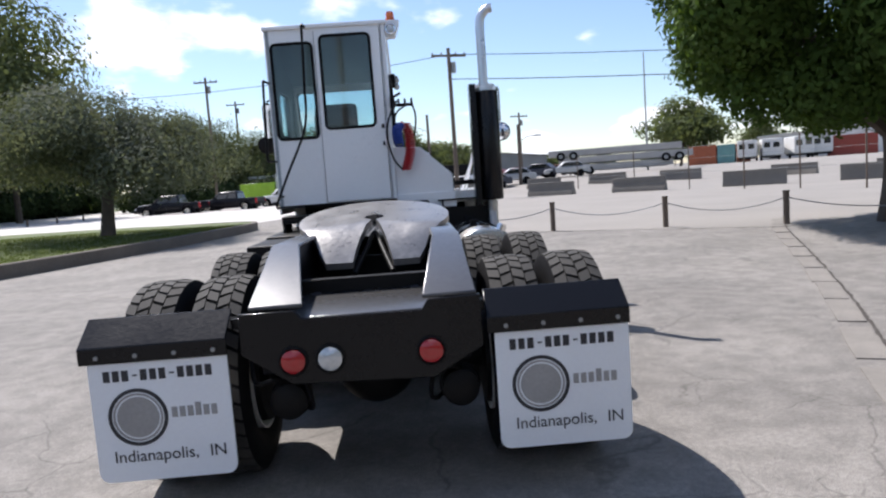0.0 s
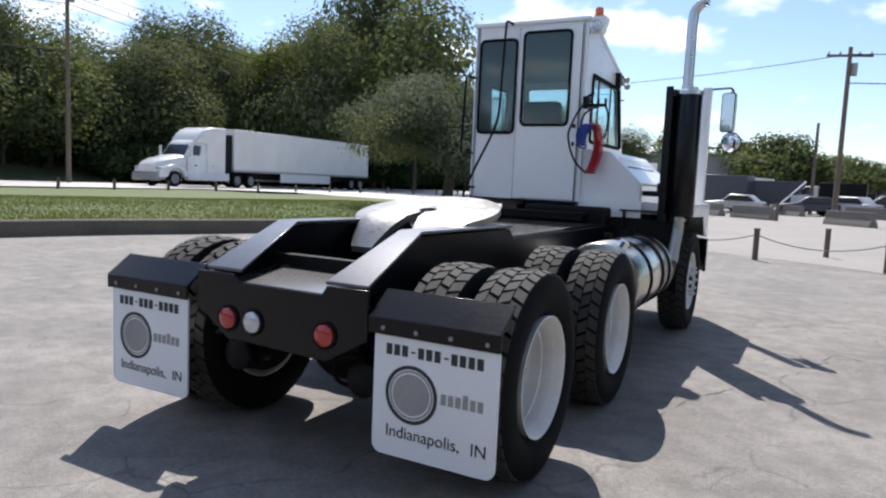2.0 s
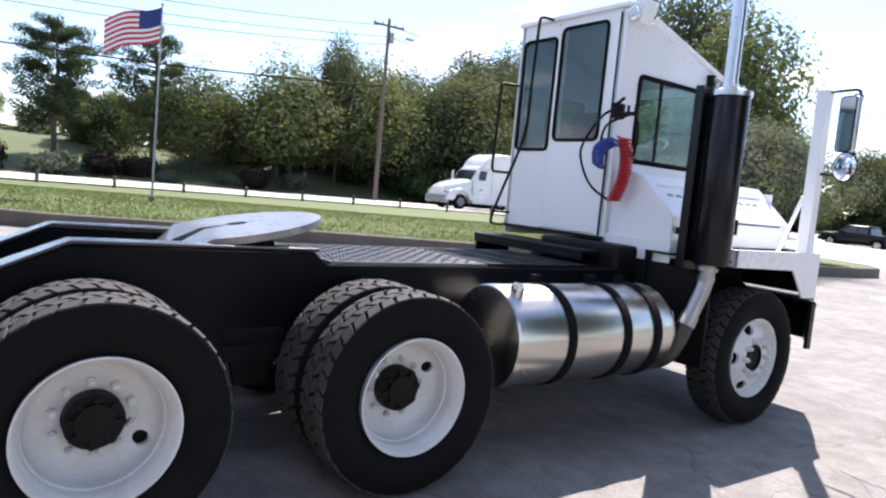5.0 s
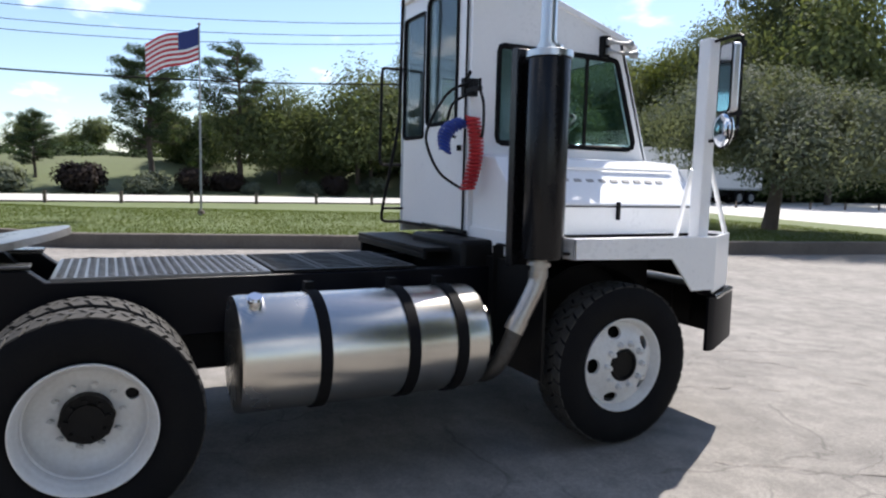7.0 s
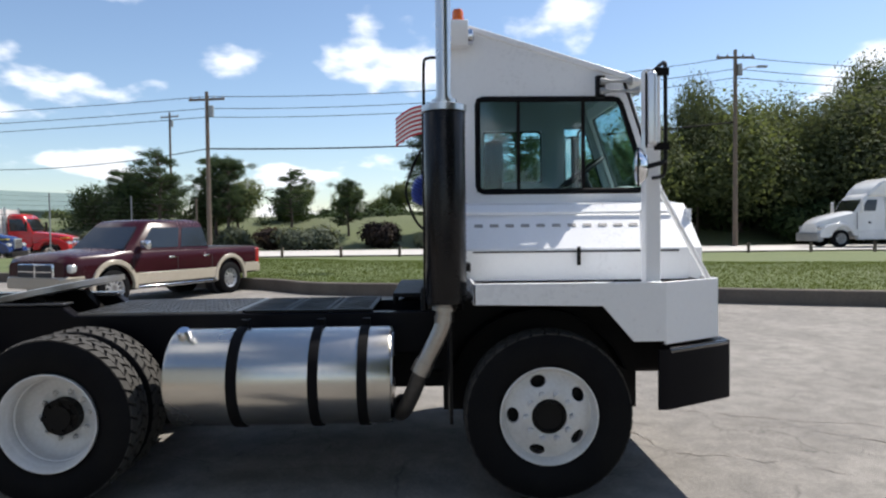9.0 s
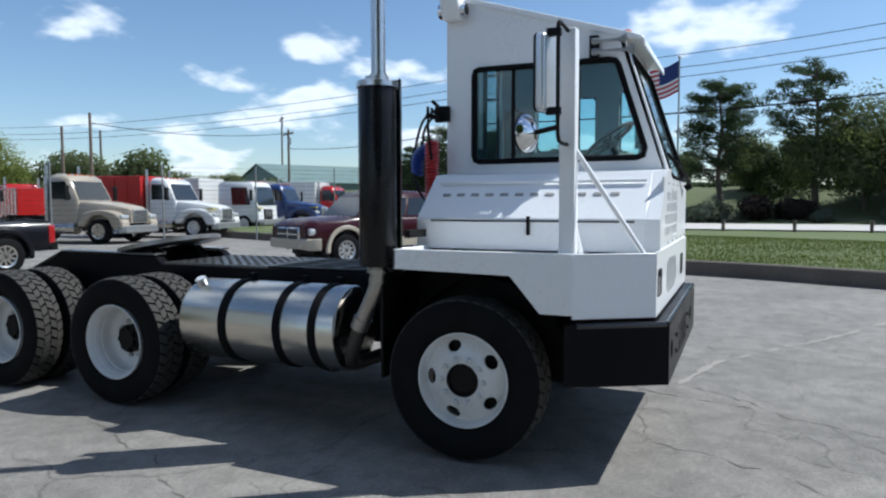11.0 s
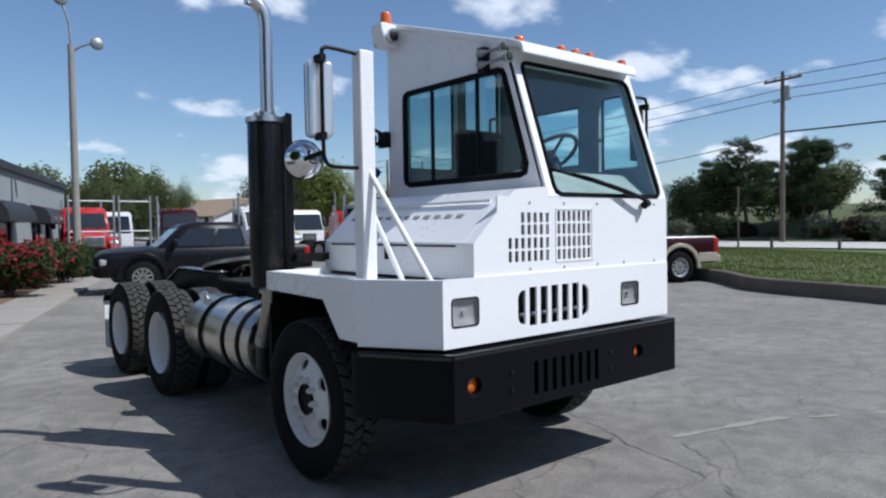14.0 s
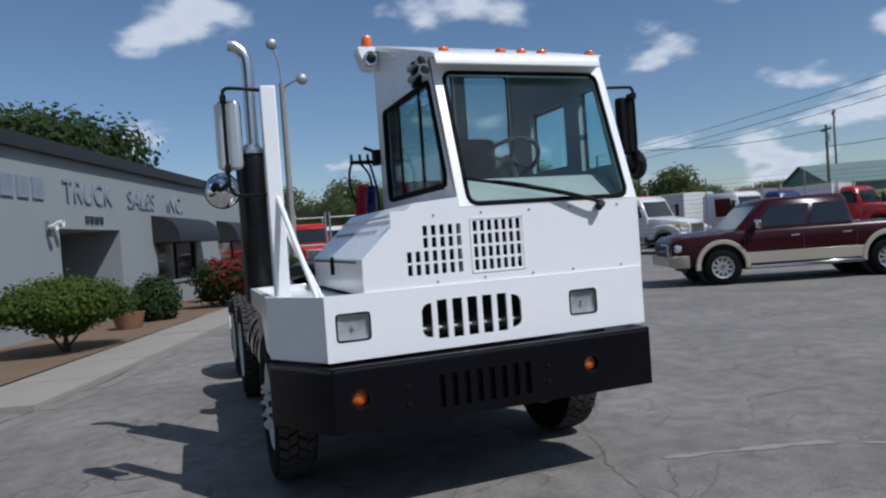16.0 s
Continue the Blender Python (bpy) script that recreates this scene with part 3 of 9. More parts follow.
def pine(name, label, height, leaves, seed, group="", low=0.30, width=0.30, whorls=15, clump=0.62):
    """A straight trunk with whorls of rising limbs, each carrying tufts of needles towards its end, under a rounded top."""
    rng = np.random.default_rng(seed)
    t = thing(name, label, "tree", group)
    bm = bmesh.new()
    trunk = [(0.1 * math.sin(i), 0.1 * math.cos(i * 1.3), height * i / 8) for i in range(9)]
    tube(bm, smooth_line(trunk, 2), [0.19 * (1.1 - i / 17.5) + 0.02 for i in range(17)], 8)
    lobes = []
    for w in range(whorls):
        q = (w + 0.4 * rng.random()) / whorls
        z = height * (low + (0.97 - low) * q)
        reach = height * width * math.sqrt(max(0.02, 1 - (abs(q - 0.28) / 0.76) ** 2)) * (0.78 + 0.34 * rng.random())
        for k in range(int(rng.integers(4, 7))):
            a = rng.random() * 6.283
            r = reach * (0.72 + 0.4 * rng.random())
            e = Vector((r * math.cos(a), r * math.sin(a), z + 0.22 * r + 0.25 * rng.normal()))
            tube(bm, [(0, 0, z - 0.1), Vector((0, 0, z)).lerp(e, 0.6) - Vector((0, 0, 0.08)), e], [0.05, 0.034, 0.012], 5)
            for u in (0.45, 0.72, 1.0):
                c = clump * (0.55 + 0.6 * rng.random()) * (0.8 if u < 0.5 else 1.0)
                lobes.append((e.x * u + 0.2 * rng.normal(), e.y * u + 0.2 * rng.normal(), z + (e.z - z) * u + 0.12, c, c, c * 0.55))
    lobes.append((0, 0, height, 0.45, 0.45, 0.6))
    part("trunk", bm, BARK, t)
    v, f = leaf_cloud(lobes_points(lobes, leaves, rng, gap=0.5, seed=seed), 0.075, rng)
    c = new("crown", leaf_mesh("crown", v, f, NEEDLE))
    c.parent = t
    return t


def shrub(name, label, lobes, leaves, size, mat, seed, group="", second=None):
    rng = np.random.default_rng(seed)
    t = thing(name, label, "shrub", group)
    bm = bmesh.new()
    for l in lobes[:5]:
        tube(bm, smooth_line([(0.05 * rng.normal(), 0.05 * rng.normal(), -0.05), (l[0] * 0.5, l[1] * 0.5, l[2] * 0.5), l[:3]], 3), 0.025, 6)
    part("stems", bm, BARK, t)
    v, f = leaf_cloud(lobes_points(lobes, leaves, rng, gap=0.8, seed=seed), size, rng)
    c = new("foliage", leaf_mesh("foliage", v, f, mat))
    c.parent = t
    if second:
        v, f = leaf_cloud(lobes_points([(l[0], l[1], l[2] + 0.05, l[3] * 1.05, l[4] * 1.05, l[5] * 1.05) for l in lobes], leaves // 6, rng, gap=0.1, seed=seed + 5), size * 1.1, rng)
        c = new("blossoms", leaf_mesh("blossoms", v, f, second))
        c.parent = t
    return t


def put(ob, x, y, z=0.0, s=1.0, turn=0.0, sz=None):
    """Stand a thing at a place, scaled and turned."""
    ob.matrix_basis = Matrix.Translation((x, y, z)) @ Matrix.Rotation(radians(turn), 4, "Z") @ Matrix.Diagonal((s, s, sz or s, 1))
    return ob


def more(ob, x, y, z=0.0, s=1.0, turn=0.0, sz=None):
    """Another one like ob."""
    c = copy_thing(ob, Matrix.Identity(4))
    return put(c, x, y, z, s, turn, sz)


# the spreading tree on the grass strip
tree = broadleaf("lawn_tree", "spreading grey-green small-leaved tree on the grass", 4.9, 5.4, 1.2, 14, 52000, 0.058, LEAFGREY, 11, trunk_r=0.22)
put(tree, -9.9, 20.1, 0.30)
# the large dark tree beside the yard, its crown over the view
MAPLE = leaf_material("maple_leaves", (0.075, 0.125, 0.028), (0.04, 0.072, 0.018), 0.32)


def dense_tree(name, label, height, spread, clear, clumps, leaves, size, mat, seed, trunk_r=0.3):
    """A broad crown of many overlapping clumps on a closed ellipsoid, on a forked trunk."""
    rng = np.random.default_rng(seed)
    t = thing(name, label, "tree")
    mid, up, wide = (height + clear) / 2, (height - clear) / 2, spread / 2
    lobes = [(0, 0, mid, wide * 0.82, wide * 0.82, up * 0.82)]
    bm = bmesh.new()
    fork = Vector((0, 0, clear * 0.9))
    tube(bm, smooth_line([(0, 0, -0.1), (0.06, -0.04, clear * 0.45), fork], 4), [trunk_r * (1.3 - 0.05 * i) for i in range(9)], 10)
    for k in range(clumps):
        # even spread over the ellipsoid
        z = 1 - 2 * (k + 0.5) / clumps
        a = 2.39996 * k + 0.3 * rng.normal()
        r = math.sqrt(1 - z * z)
        q = 0.86 + 0.12 * rng.random()
        c = (0.70 + 0.35 * rng.random()) * wide * 0.30
        lobes.append((wide * q * r * math.cos(a), wide * q * r * math.sin(a), mid + up * q * z, c, c, c * 0.75))
        if k % 4 == 0:
            end = Vector(lobes[-1][:3]) * 0.92
            tube(bm, smooth_line([fork - Vector((0, 0, 0.3)), fork.lerp(end, 0.5) + Vector((0, 0, 0.3)), end], 4), [trunk_r * 0.5 * (1 - 0.1 * i) for i in range(9)], 6)
    part("trunk", bm, BARK, t)
    pts = []
    vol = np.array([l[3] * l[4] for l in lobes[1:]])
    for l, n_ in zip(lobes[1:], leaves * vol / vol.sum()):
        n_ = int(n_)
        d = rng.normal(size=(n_, 3))
        d /= np.linalg.norm(d, axis=1)[:, None]
        r = 0.5 + 0.5 * rng.random(n_) ** 0.5 + 0.07 * rng.normal(size=n_)
        pts.append(np.hstack([np.array(l[:3]) + d * r[:, None] * np.array(l[3:6]), d]))
    v, f = leaf_cloud(np.vstack(pts), size, rng)
    c = new("crown", leaf_mesh("crown", v, f, mat))
    c.parent = t
    return t


tree = dense_tree("shade_tree", "large dense green tree with a low hanging crown", 8.4, 7.8, 1.95, 80, 170000, 0.072, MAPLE, 23)
put(tree, 9.7, 9.9, 0.0, 1.05)
# woods along the road: a few kinds, many trees
wood_a = broadleaf("woodland_tree", "tall dark green broadleaf tree in the woods", 12, 8.5, 1.5, 12, 17000, 0.16, WOODDARK, 31, "woods beyond the road")
wood_b = broadleaf("woodland_tree", "tall mid-green broadleaf tree in the woods", 12, 7.5, 1.0, 11, 17000, 0.16, WOODMID, 37, "woods beyond the road")
wood_c = broadleaf("woodland_tree", "yellow-green broadleaf tree in the woods", 12, 7.0, 1.2, 10, 15000, 0.16, LEAFYELLOW, 41, "woods beyond the road")
rng = random.Random(8)


def wood_top(y):
    return (6.0 if y < 25 else 7.2) + 0.155 * max(0, y - 12)


places = []
for k in range(13):
    y = 19 + k * 5.2 + rng.uniform(-1.5, 1.5)
    places.append((-45.5 + rng.uniform(-2, 1.5), y, wood_top(y) * rng.uniform(0.85, 1.05)))
for k in range(16):
    y = 23 + k * 4.2 + rng.uniform(-1.5, 1.5)
    places.append((-53 + rng.uniform(-3, 2), y, wood_top(y) * rng.uniform(1.0, 1.18)))
first = {"a": True, "b": True, "c": True}
for i, (x, y, h) in enumerate(p for p in places if p[1] > 32):
    kind = "abacab"[i % 6] if y < 60 else "aab"[i % 3]
    ob = {"a": wood_a, "b": wood_b, "c": wood_c}[kind]
    act = put if first[kind] else more
    first[kind] = False
    act(ob, x, y, 0.4 + (1.2 if x < -50 else 0.2), h / 12 * rng.uniform(0.72, 0.98), rng.uniform(0, 360), h / 12 * rng.uniform(0.88, 1.18))
more(wood_b, -33.5, 57.0, 0.3, 1.35, 40, 1.9)
more(wood_a, -39.0, 48.0, 0.3, 1.0, 250, 1.22)
more(wood_a, -40.5, 60.0, 0.3, 1.1, 140, 2.05)
for x, y, k, turn in ((-27.5, 72.0, 0.72, 10), (-23.0, 78.0, 0.80, 100), (-28.0, 84.0, 0.9, 200), (-19.0, 83.0, 0.70, 290)):
    more(wood_a, x, y, 0, k, turn, k * 1.05)
# thick dark hedge at the foot of the woods
hedge = shrub("hedge_bush", "dense dark undergrowth bush", [(rng.uniform(-1.6, 1.6), rng.uniform(-1.6, 1.6), rng.uniform(0.7, 2.0), 1.5, 1.5, 1.2) for _ in range(7)], 4600, 0.19, LEAFDARK, 51, "undergrowth below the woods")
put(hedge, -43.5, 30.5, 0.6)
for k in range(18):
    more(hedge, -42.6 + rng.uniform(-0.8, 0.8), 33.5 + k * 3.2, 0.4, rng.uniform(0.85, 1.3), rng.uniform(0, 360))
# dark bushes added as a backdrop behind the shaded parked cars
for k in range(6):
    more(hedge, -28.5 + k * 2.9, 70.5 + k * 1.2 + rng.uniform(-0.8, 0.8), 0.0, rng.uniform(0.95, 1.2), rng.uniform(0, 360))
# back row added to close bright gaps in the woods
for k in range(15):
    more(hedge, -51.5 + rng.uniform(-1, 1), 21 + k * 6.2, 1.2, rng.uniform(1.7, 2.1), rng.uniform(0, 360))
# pines near the flag
pine_a = pine("pine_tree", "full dark pine with a rounded crown and bare lower trunk", 9.6, 30000, 61, "pines on the bank", 0.24, 0.30, 17, 0.66)
put(pine_a, -47.0, 4.7, 1.3, 0.90)
pine_b = pine("pine_tree", "tall open pine with tufted limbs and bare trunk", 9.6, 19000, 67, "pines on the bank", 0.34, 0.31, 12, 0.60)
put(pine_b, -46.8, 10.6, 1.3, 0.97)
for x, y, h, turn in ((-47.0, -2.2, 4.4, 60), (-46.0, -6.3, 5.0, 200), (-44.8, -10.6, 5.9, 250), (-46.5, -12.0, 6.2, 280), (-46.5, -16.2, 6.6, 20), (-48, -19.5, 5.4, 330), (-60, -21, 6.0, 100)):
    more(pine_b if h in (5.0, 6.6) else pine_a, x, y, 1.0, h / 9.6, turn)
spruce = broadleaf("bank_tree", "full mid-green tree on the bank", 7.2, 5.0, 0.8, 8, 7500, 0.17, WOODMID, 71, "trees on the bank")
put(spruce, -49.5, 16.2, 1.0, 0.8)
for ob, x, y, s_, turn, sz in ((wood_b, -46.5, 13.4, 0.70, 20, 0.70), (wood_b, -46.5, 19.5, 0.98, 110, 0.86), (wood_a, -47.0, 24.6, 0.55, 60, 0.96), (wood_b, -47.0, 28.0, 1.15, 200, 0.98), (wood_a, -47.5, 35.6, 1.05, 300, 0.88), (wood_b, -48.5, 47.5, 1.1, 45, 1.0)):
    more(ob, x, y, 1.0, s_, turn, sz)
more(spruce, -46.0, 20.5, 1.0, 0.92, 90, 1.08)
more(spruce, -52, 7.2, 1.0, 0.6, 30)
for x, y, k in ((-60, 14, 0.8), (-61, 10.5, 0.7), (-60, 6.5, 0.72), (-62, 1, 0.55), (-62, -4, 0.5), (-63, -9, 0.55), (-56, 13, 0.7), (-58, 17, 0.75), (-60, 20, 0.8), (-56, 23, 0.8)):
    more(spruce, x, y, 2.4, k, 50 * k * 7)
more(spruce, -47, -10.5, 1.2, 0.62, 200)
more(spruce, -62, -24, 1.2, 0.7, 20)
more(spruce, -75, -2, 1.2, 0.6, 120)
more(spruce, -80, 6, 1.2, 0.6, 10)
# bushes added in place of the dark shade below the trees
for k in range(9):
    more(hedge, -56 + rng.uniform(-1, 1), -6 + k * 3.4, 1.0, rng.uniform(0.75, 1.0), rng.uniform(0, 360))
dense = broadleaf("bank_tree", "dense dark green tree on the bank", 6.5, 5.0, 0.3, 9, 7000, 0.15, LEAFDARK, 73, "trees on the bank")
put(dense, -47.5, -17.8, 1.0, 0.85)
for x, y, s in ((-49, -22.5, 0.7), (-48, -13.6, 0.55), (-52, -8, 0.6), (-51, 8.5, 0.7)):
    more(dense, x, y, 1.0, s, 40 * s * 9)
for k in range(5):
    more(hedge, -44.5 + rng.uniform(-1, 1), -28 + k * 2.9, 0.4, rng.uniform(0.45, 0.65), rng.uniform(0, 360))
low = shrub("bank_shrub", "low grey and purple shrub on the bank", [(rng.uniform(-0.9, 0.9), rng.uniform(-0.9, 0.9), rng.uniform(0.3, 0.8), 0.8, 0.8, 0.55) for _ in range(6)], 2600, 0.12, LEAFGREY, 81, "shrubs on the bank")
put(low, -42.5, 4.5, 0.45)
dusk = leaf_material("purple_leaves", (0.055, 0.04, 0.035), (0.03, 0.024, 0.022))
plum = shrub("bank_shrub", "dark purple-leaved shrub on the bank", [(rng.uniform(-0.8, 0.8), rng.uniform(-0.8, 0.8), rng.uniform(0.4, 1.0), 0.8, 0.8, 0.65) for _ in range(6)], 2600, 0.13, dusk, 85, "shrubs on the bank")
put(plum, -43.5, 6.8, 0.6)
for k in range(17):
    ob = low if k % 3 else plum
    more(ob, -43.4 + rng.uniform(-2.0, 2.0), -24 + k * 2.75 + rng.uniform(-1.2, 1.2), 0.4, rng.uniform(0.6, 1.25), rng.uniform(0, 360))
# trees far behind the yards
far = broadleaf("distant_tree", "distant green broadleaf tree", 9, 8.0, 1.2, 8, 3600, 0.30, WOODMID, 91, "distant trees")
put(far, -45.8, -56.0, 0, 0.72)
for x, y, s in ((-49.5, -53.5, 0.80), (-53.0, -50.0, 0.84), (-56.5, -46.5, 0.80), (-58.5, -42.0, 0.72), (-75, -52, 0.75), (-62, -66, 0.7), (-70, -36, 0.7), (-82, -44, 0.8), (-15, -66, 0.95), (-10, -72, 0.9), (-20, -78, 0.9), (-4, -76, 0.9),
                (-55, -80, 0.7), (-88, -62, 0.8), (-95, -30, 0.7), (-60, -44, 0.62), (-52, -58, 0.62), (-26, 92, 1.0), (-14, 100, 1.1), (-6, 98, 0.95), (-34, 96, 1.3), (4, 112, 0.8),
                (26, 125, 0.42), (42, 102, 1.15), (46.5, 104, 1.0), (52, 130, 0.5), (64, 120, 0.8), (78, 118, 0.8), (-3.5, 93, 1.0), (-0.5, 96, 0.98), (2.8, 97, 0.74), (6.3, 99, 0.70), (9.4, 101, 0.62), (14, 120, 0.45), (-20, 84, 0.8), *[(-60 - 6.5 * k, -80 + 1.6 * k + 3 * (k % 2), 0.95 + 0.12 * (k % 3)) for k in range(10)], *[(-70 + 11 * k + 3 * (k % 2), 150 + 14 * (k % 3), 0.85 + 0.12 * (k % 4)) for k in range(6)], *[(-6 + 4.4 * k + 2 * (k % 2), 165 + 14 * (k % 3), 0.42 + 0.05 * (k % 4)) for k in range(28)], *[(-100 - 3 * (k % 3), -128 + 6.5 * k, 1.0 + 0.1 * (k % 4)) for k in range(8)]):
    # lower trees behind the truck yard
    s *= 0.66 if y < -25 and x < -50 and (y - 5.8) / (x - 5.2) < 1.15 else 1.0
    more(far, x, y, yard_z(x, y), s, rng.uniform(0, 360))
more(wood_b, -28.8, -60.4, 0, 0.52, 20, 0.78)
more(wood_a, -31.4, -58.9, 0, 0.50, 130, 0.80)
more(wood_c, -34.8, -57.1, 0, 0.86, 75, 0.74)
for x, y, k, turn in ((-10.4, -60, 0.60, 0), (-12.4, -59.5, 0.68, 80), (-14.9, -59, 0.62, 160), (-17.0, -58.3, 0.68, 240), (-19.4, -57.6, 0.58, 320)):
    more(wood_b, x, y, 0, k * 0.55, turn, k)
roof_tree = broadleaf("yard_tree", "dark green tree behind the office building", 9.5, 8, 1.5, 9, 8000, 0.2, LEAFDARK, 95)
put(roof_tree, 10.5, -33, 0, 1.1)
for x, y, s in ((13.5, -27, 1.0), (8.5, -41, 1.2)):
    more(roof_tree, x, y, 0, s, 70)
# planting in front of the office
clipped = shrub("clipped_bush", "broad clipped yew bush on short stems", [(0, 0, 0.84, 0.95, 0.95, 0.40), (0, 0, 0.52, 0.50, 0.50, 0.24), (0.45, 0.2, 0.78, 0.62, 0.6, 0.28), (-0.5, -0.15, 0.74, 0.6, 0.62, 0.28), (0.05, -0.5, 0.76, 0.6, 0.5, 0.26), (0, 0.5, 0.78, 0.6, 0.5, 0.26)], 22000, 0.038, leaf_material("yew", (0.095, 0.135, 0.03), (0.05, 0.08, 0.016)), 101)
put(clipped, 3.75, -3.5, 0.05, 1.05)
ball = shrub("ball_bush", "dark green clipped round bush", [(0, 0, 0.50, 0.50, 0.50, 0.50), (0, 0, 0.3, 0.45, 0.45, 0.3)], 5500, 0.045, LEAFDARK, 105)
put(ball, 2.5, -8.0, 0.05, 1.1)
more(ball, -1.9, -16.9, 0.05, 1.2, 40)
rose = shrub("rose_bush", "rose bush full of red blossom", [(rng.uniform(-0.7, 0.7), rng.uniform(-0.9, 0.9), rng.uniform(0.4, 0.85), 0.5, 0.5, 0.4) for _ in range(6)], 4200, 0.06, LEAFDARK, 107, "rose bushes by the office", second=BLOSSOM)
put(rose, 0.9, -10.4, 0.05, 1.05)
more(rose, 0.0, -12.8, 0.05, 1.1, 120)
more(rose, -1.0, -14.8, 0.05, 0.95, 220)

# short grass on the strip behind the kerb
rngn = np.random.default_rng(5)
n_ = 100000
gy = rngn.uniform(-9, 22.5, n_)
gk = np.array([kerb_x(v) for v in gy])
gx = gk - 0.2 - 11.0 * rngn.random(n_) ** 1.25
gz = np.array([rise(a, b) for a, b in zip(gx, gy)]) - 0.005
h = rngn.uniform(0.025, 0.06, n_)
ang = rngn.uniform(0, 6.283, n_)
wx, wy = np.cos(ang) * 0.009, np.sin(ang) * 0.009
lx, ly = rngn.normal(0, 0.025, n_), rngn.normal(0, 0.025, n_)
v = np.stack([np.stack([gx - wx, gy - wy, gz], 1), np.stack([gx + wx, gy + wy, gz], 1), np.stack([gx + lx + wx * 0.3, gy + ly + wy * 0.3, gz + h], 1), np.stack([gx + lx - wx * 0.3, gy + ly - wy * 0.3, gz + h], 1)], 1).reshape(-1, 3)
blades = new("grass", leaf_mesh("grass", v, np.arange(4 * n_).reshape(-1, 4), leaf_material("grass_blades", (0.088, 0.112, 0.034), (0.07, 0.096, 0.027))))
tagged(blades, "short mown grass blades with dry tips", "grass", kind="stuff")

# ---- the terminal tractor ----
XC = 0.05
truck = thing("terminal_tractor", "white day-cab terminal tractor with black bumper parked on asphalt", "truck", at=pose(XC, 3.0, 0))
bpy.context.view_layer.update()
TRUCK_INV = truck.matrix_world.inverted()


def tpart(name, bm, mat, label="", bevel=0.0, parent=None, angle=35):
    """A part of the tractor, built in world coordinates."""
    bmesh.ops.transform(bm, matrix=TRUCK_INV, verts=bm.verts)
    return part(name, bm, mat, parent or truck, label, bevel, angle)


# chassis: two rails with sloping tail ramps
for side in (1, -1):
    bm = bmesh.new()
    xo, xi = XC + side * 0.46, XC + side * 0.36
    prism(bm, [(0.0, 0.62), (0.0, 0.90), (0.48, 1.12), (1.66, 1.115), (1.74, 1.05), (5.5, 1.05), (5.5, 0.80), (1.9, 0.72), (1.3, 0.66)], 0, min(xo, xi), max(xo, xi))
    tpart("frame_rail", bm, BUMPERBLACK, "glossy black chassis rail", bevel=0.008)
    bm = bmesh.new()
    # ramp plate, wide at the tail and narrow at the top
    a = [(XC + side * 0.50, 0.0, 0.905), (XC + side * 0.26, 0.0, 0.905), (XC + side * 0.335, 0.50, 1.128), (XC + side * 0.475, 0.50, 1.128),
         (XC + side * 0.475, 1.68, 1.122), (XC + side * 0.335, 1.68, 1.122)]
    lo = [bm.verts.new((p[0], p[1], p[2])) for p in a]
    hi = [bm.verts.new((p[0], p[1], p[2] + 0.018)) for p in a]
    for q in ((0, 1, 2, 3), (3, 2, 5, 4)):
        bm.faces.new([hi[i] for i in q])
        bm.faces.new([lo[i] for i in q][::-1])
    for i, j in ((0, 1), (1, 2), (2, 5), (5, 4), (4, 3), (3, 0)):
        bm.faces.new((lo[i], lo[j], hi[j], hi[i]))
    tpart("ramp_plate", bm, RAMP, "glossy black pick-up ramp on the tail", bevel=0.006)

bm = bmesh.new()
prism(bm, [(-0.49, 0.90), (-0.245, 0.90), (-0.215, 0.862), (0.305, 0.862), (0.335, 0.905), (0.565, 0.91), (0.565, 0.68), (0.34, 0.555), (-0.28, 0.575), (-0.49, 0.72)], 1, -0.022, 0.0)
tail = tpart("tail_plate", bm, BLACK, "black rear plate with round lamps", bevel=0.004)
bm = bmesh.new()
prism(bm, [(0.0, 0.846), (0.0, 0.864), (0.42, 0.935), (0.435, 0.928), (0.435, 0.70), (0.42, 0.70), (0.42, 0.917)], 0, -0.30, 0.40)
tpart("tail_board", bm, RAMP, bevel=0.004)
for x in (-0.19, 0.28):
    bm = bmesh.new()
    rod(bm, (x, 0.302, 0.906), (x, 0.2995, 0.9185), 0.022, 16)
    tpart("drain_hole", bm, INK)
for x, mat, nm in ((0.335, REDLENS, "red_tail_lamp"), (-0.268, REDLENS, "red_tail_lamp"), (-0.107, CLEARLENS, "reversing_lamp")):
    bm = bmesh.new()
    lathe(bm, [(-0.020, 0.066), (-0.032, 0.066), (-0.036, 0.060), (-0.030, 0.055), (-0.020, 0.055)], "Y", 28, (x, 0, 0.678))
    lens = tpart("lamp_ring", bm, SATIN)
    bm = bmesh.new()
    lathe(bm, [(-0.021, 0.054), (-0.036, 0.052), (-0.044, 0.034), (-0.047, 0.012)], "Y", 28, (x, 0, 0.678))
    tpart(nm, bm, mat)
for y in (0.02, 1.0, 2.2, 3.2):
    bm = bmesh.new()
    box(bm, (XC - 0.36, y + 0.3, 0.74), (XC + 0.36, y + 0.36, 0.98))
    tpart("crossmember", bm, SATIN)

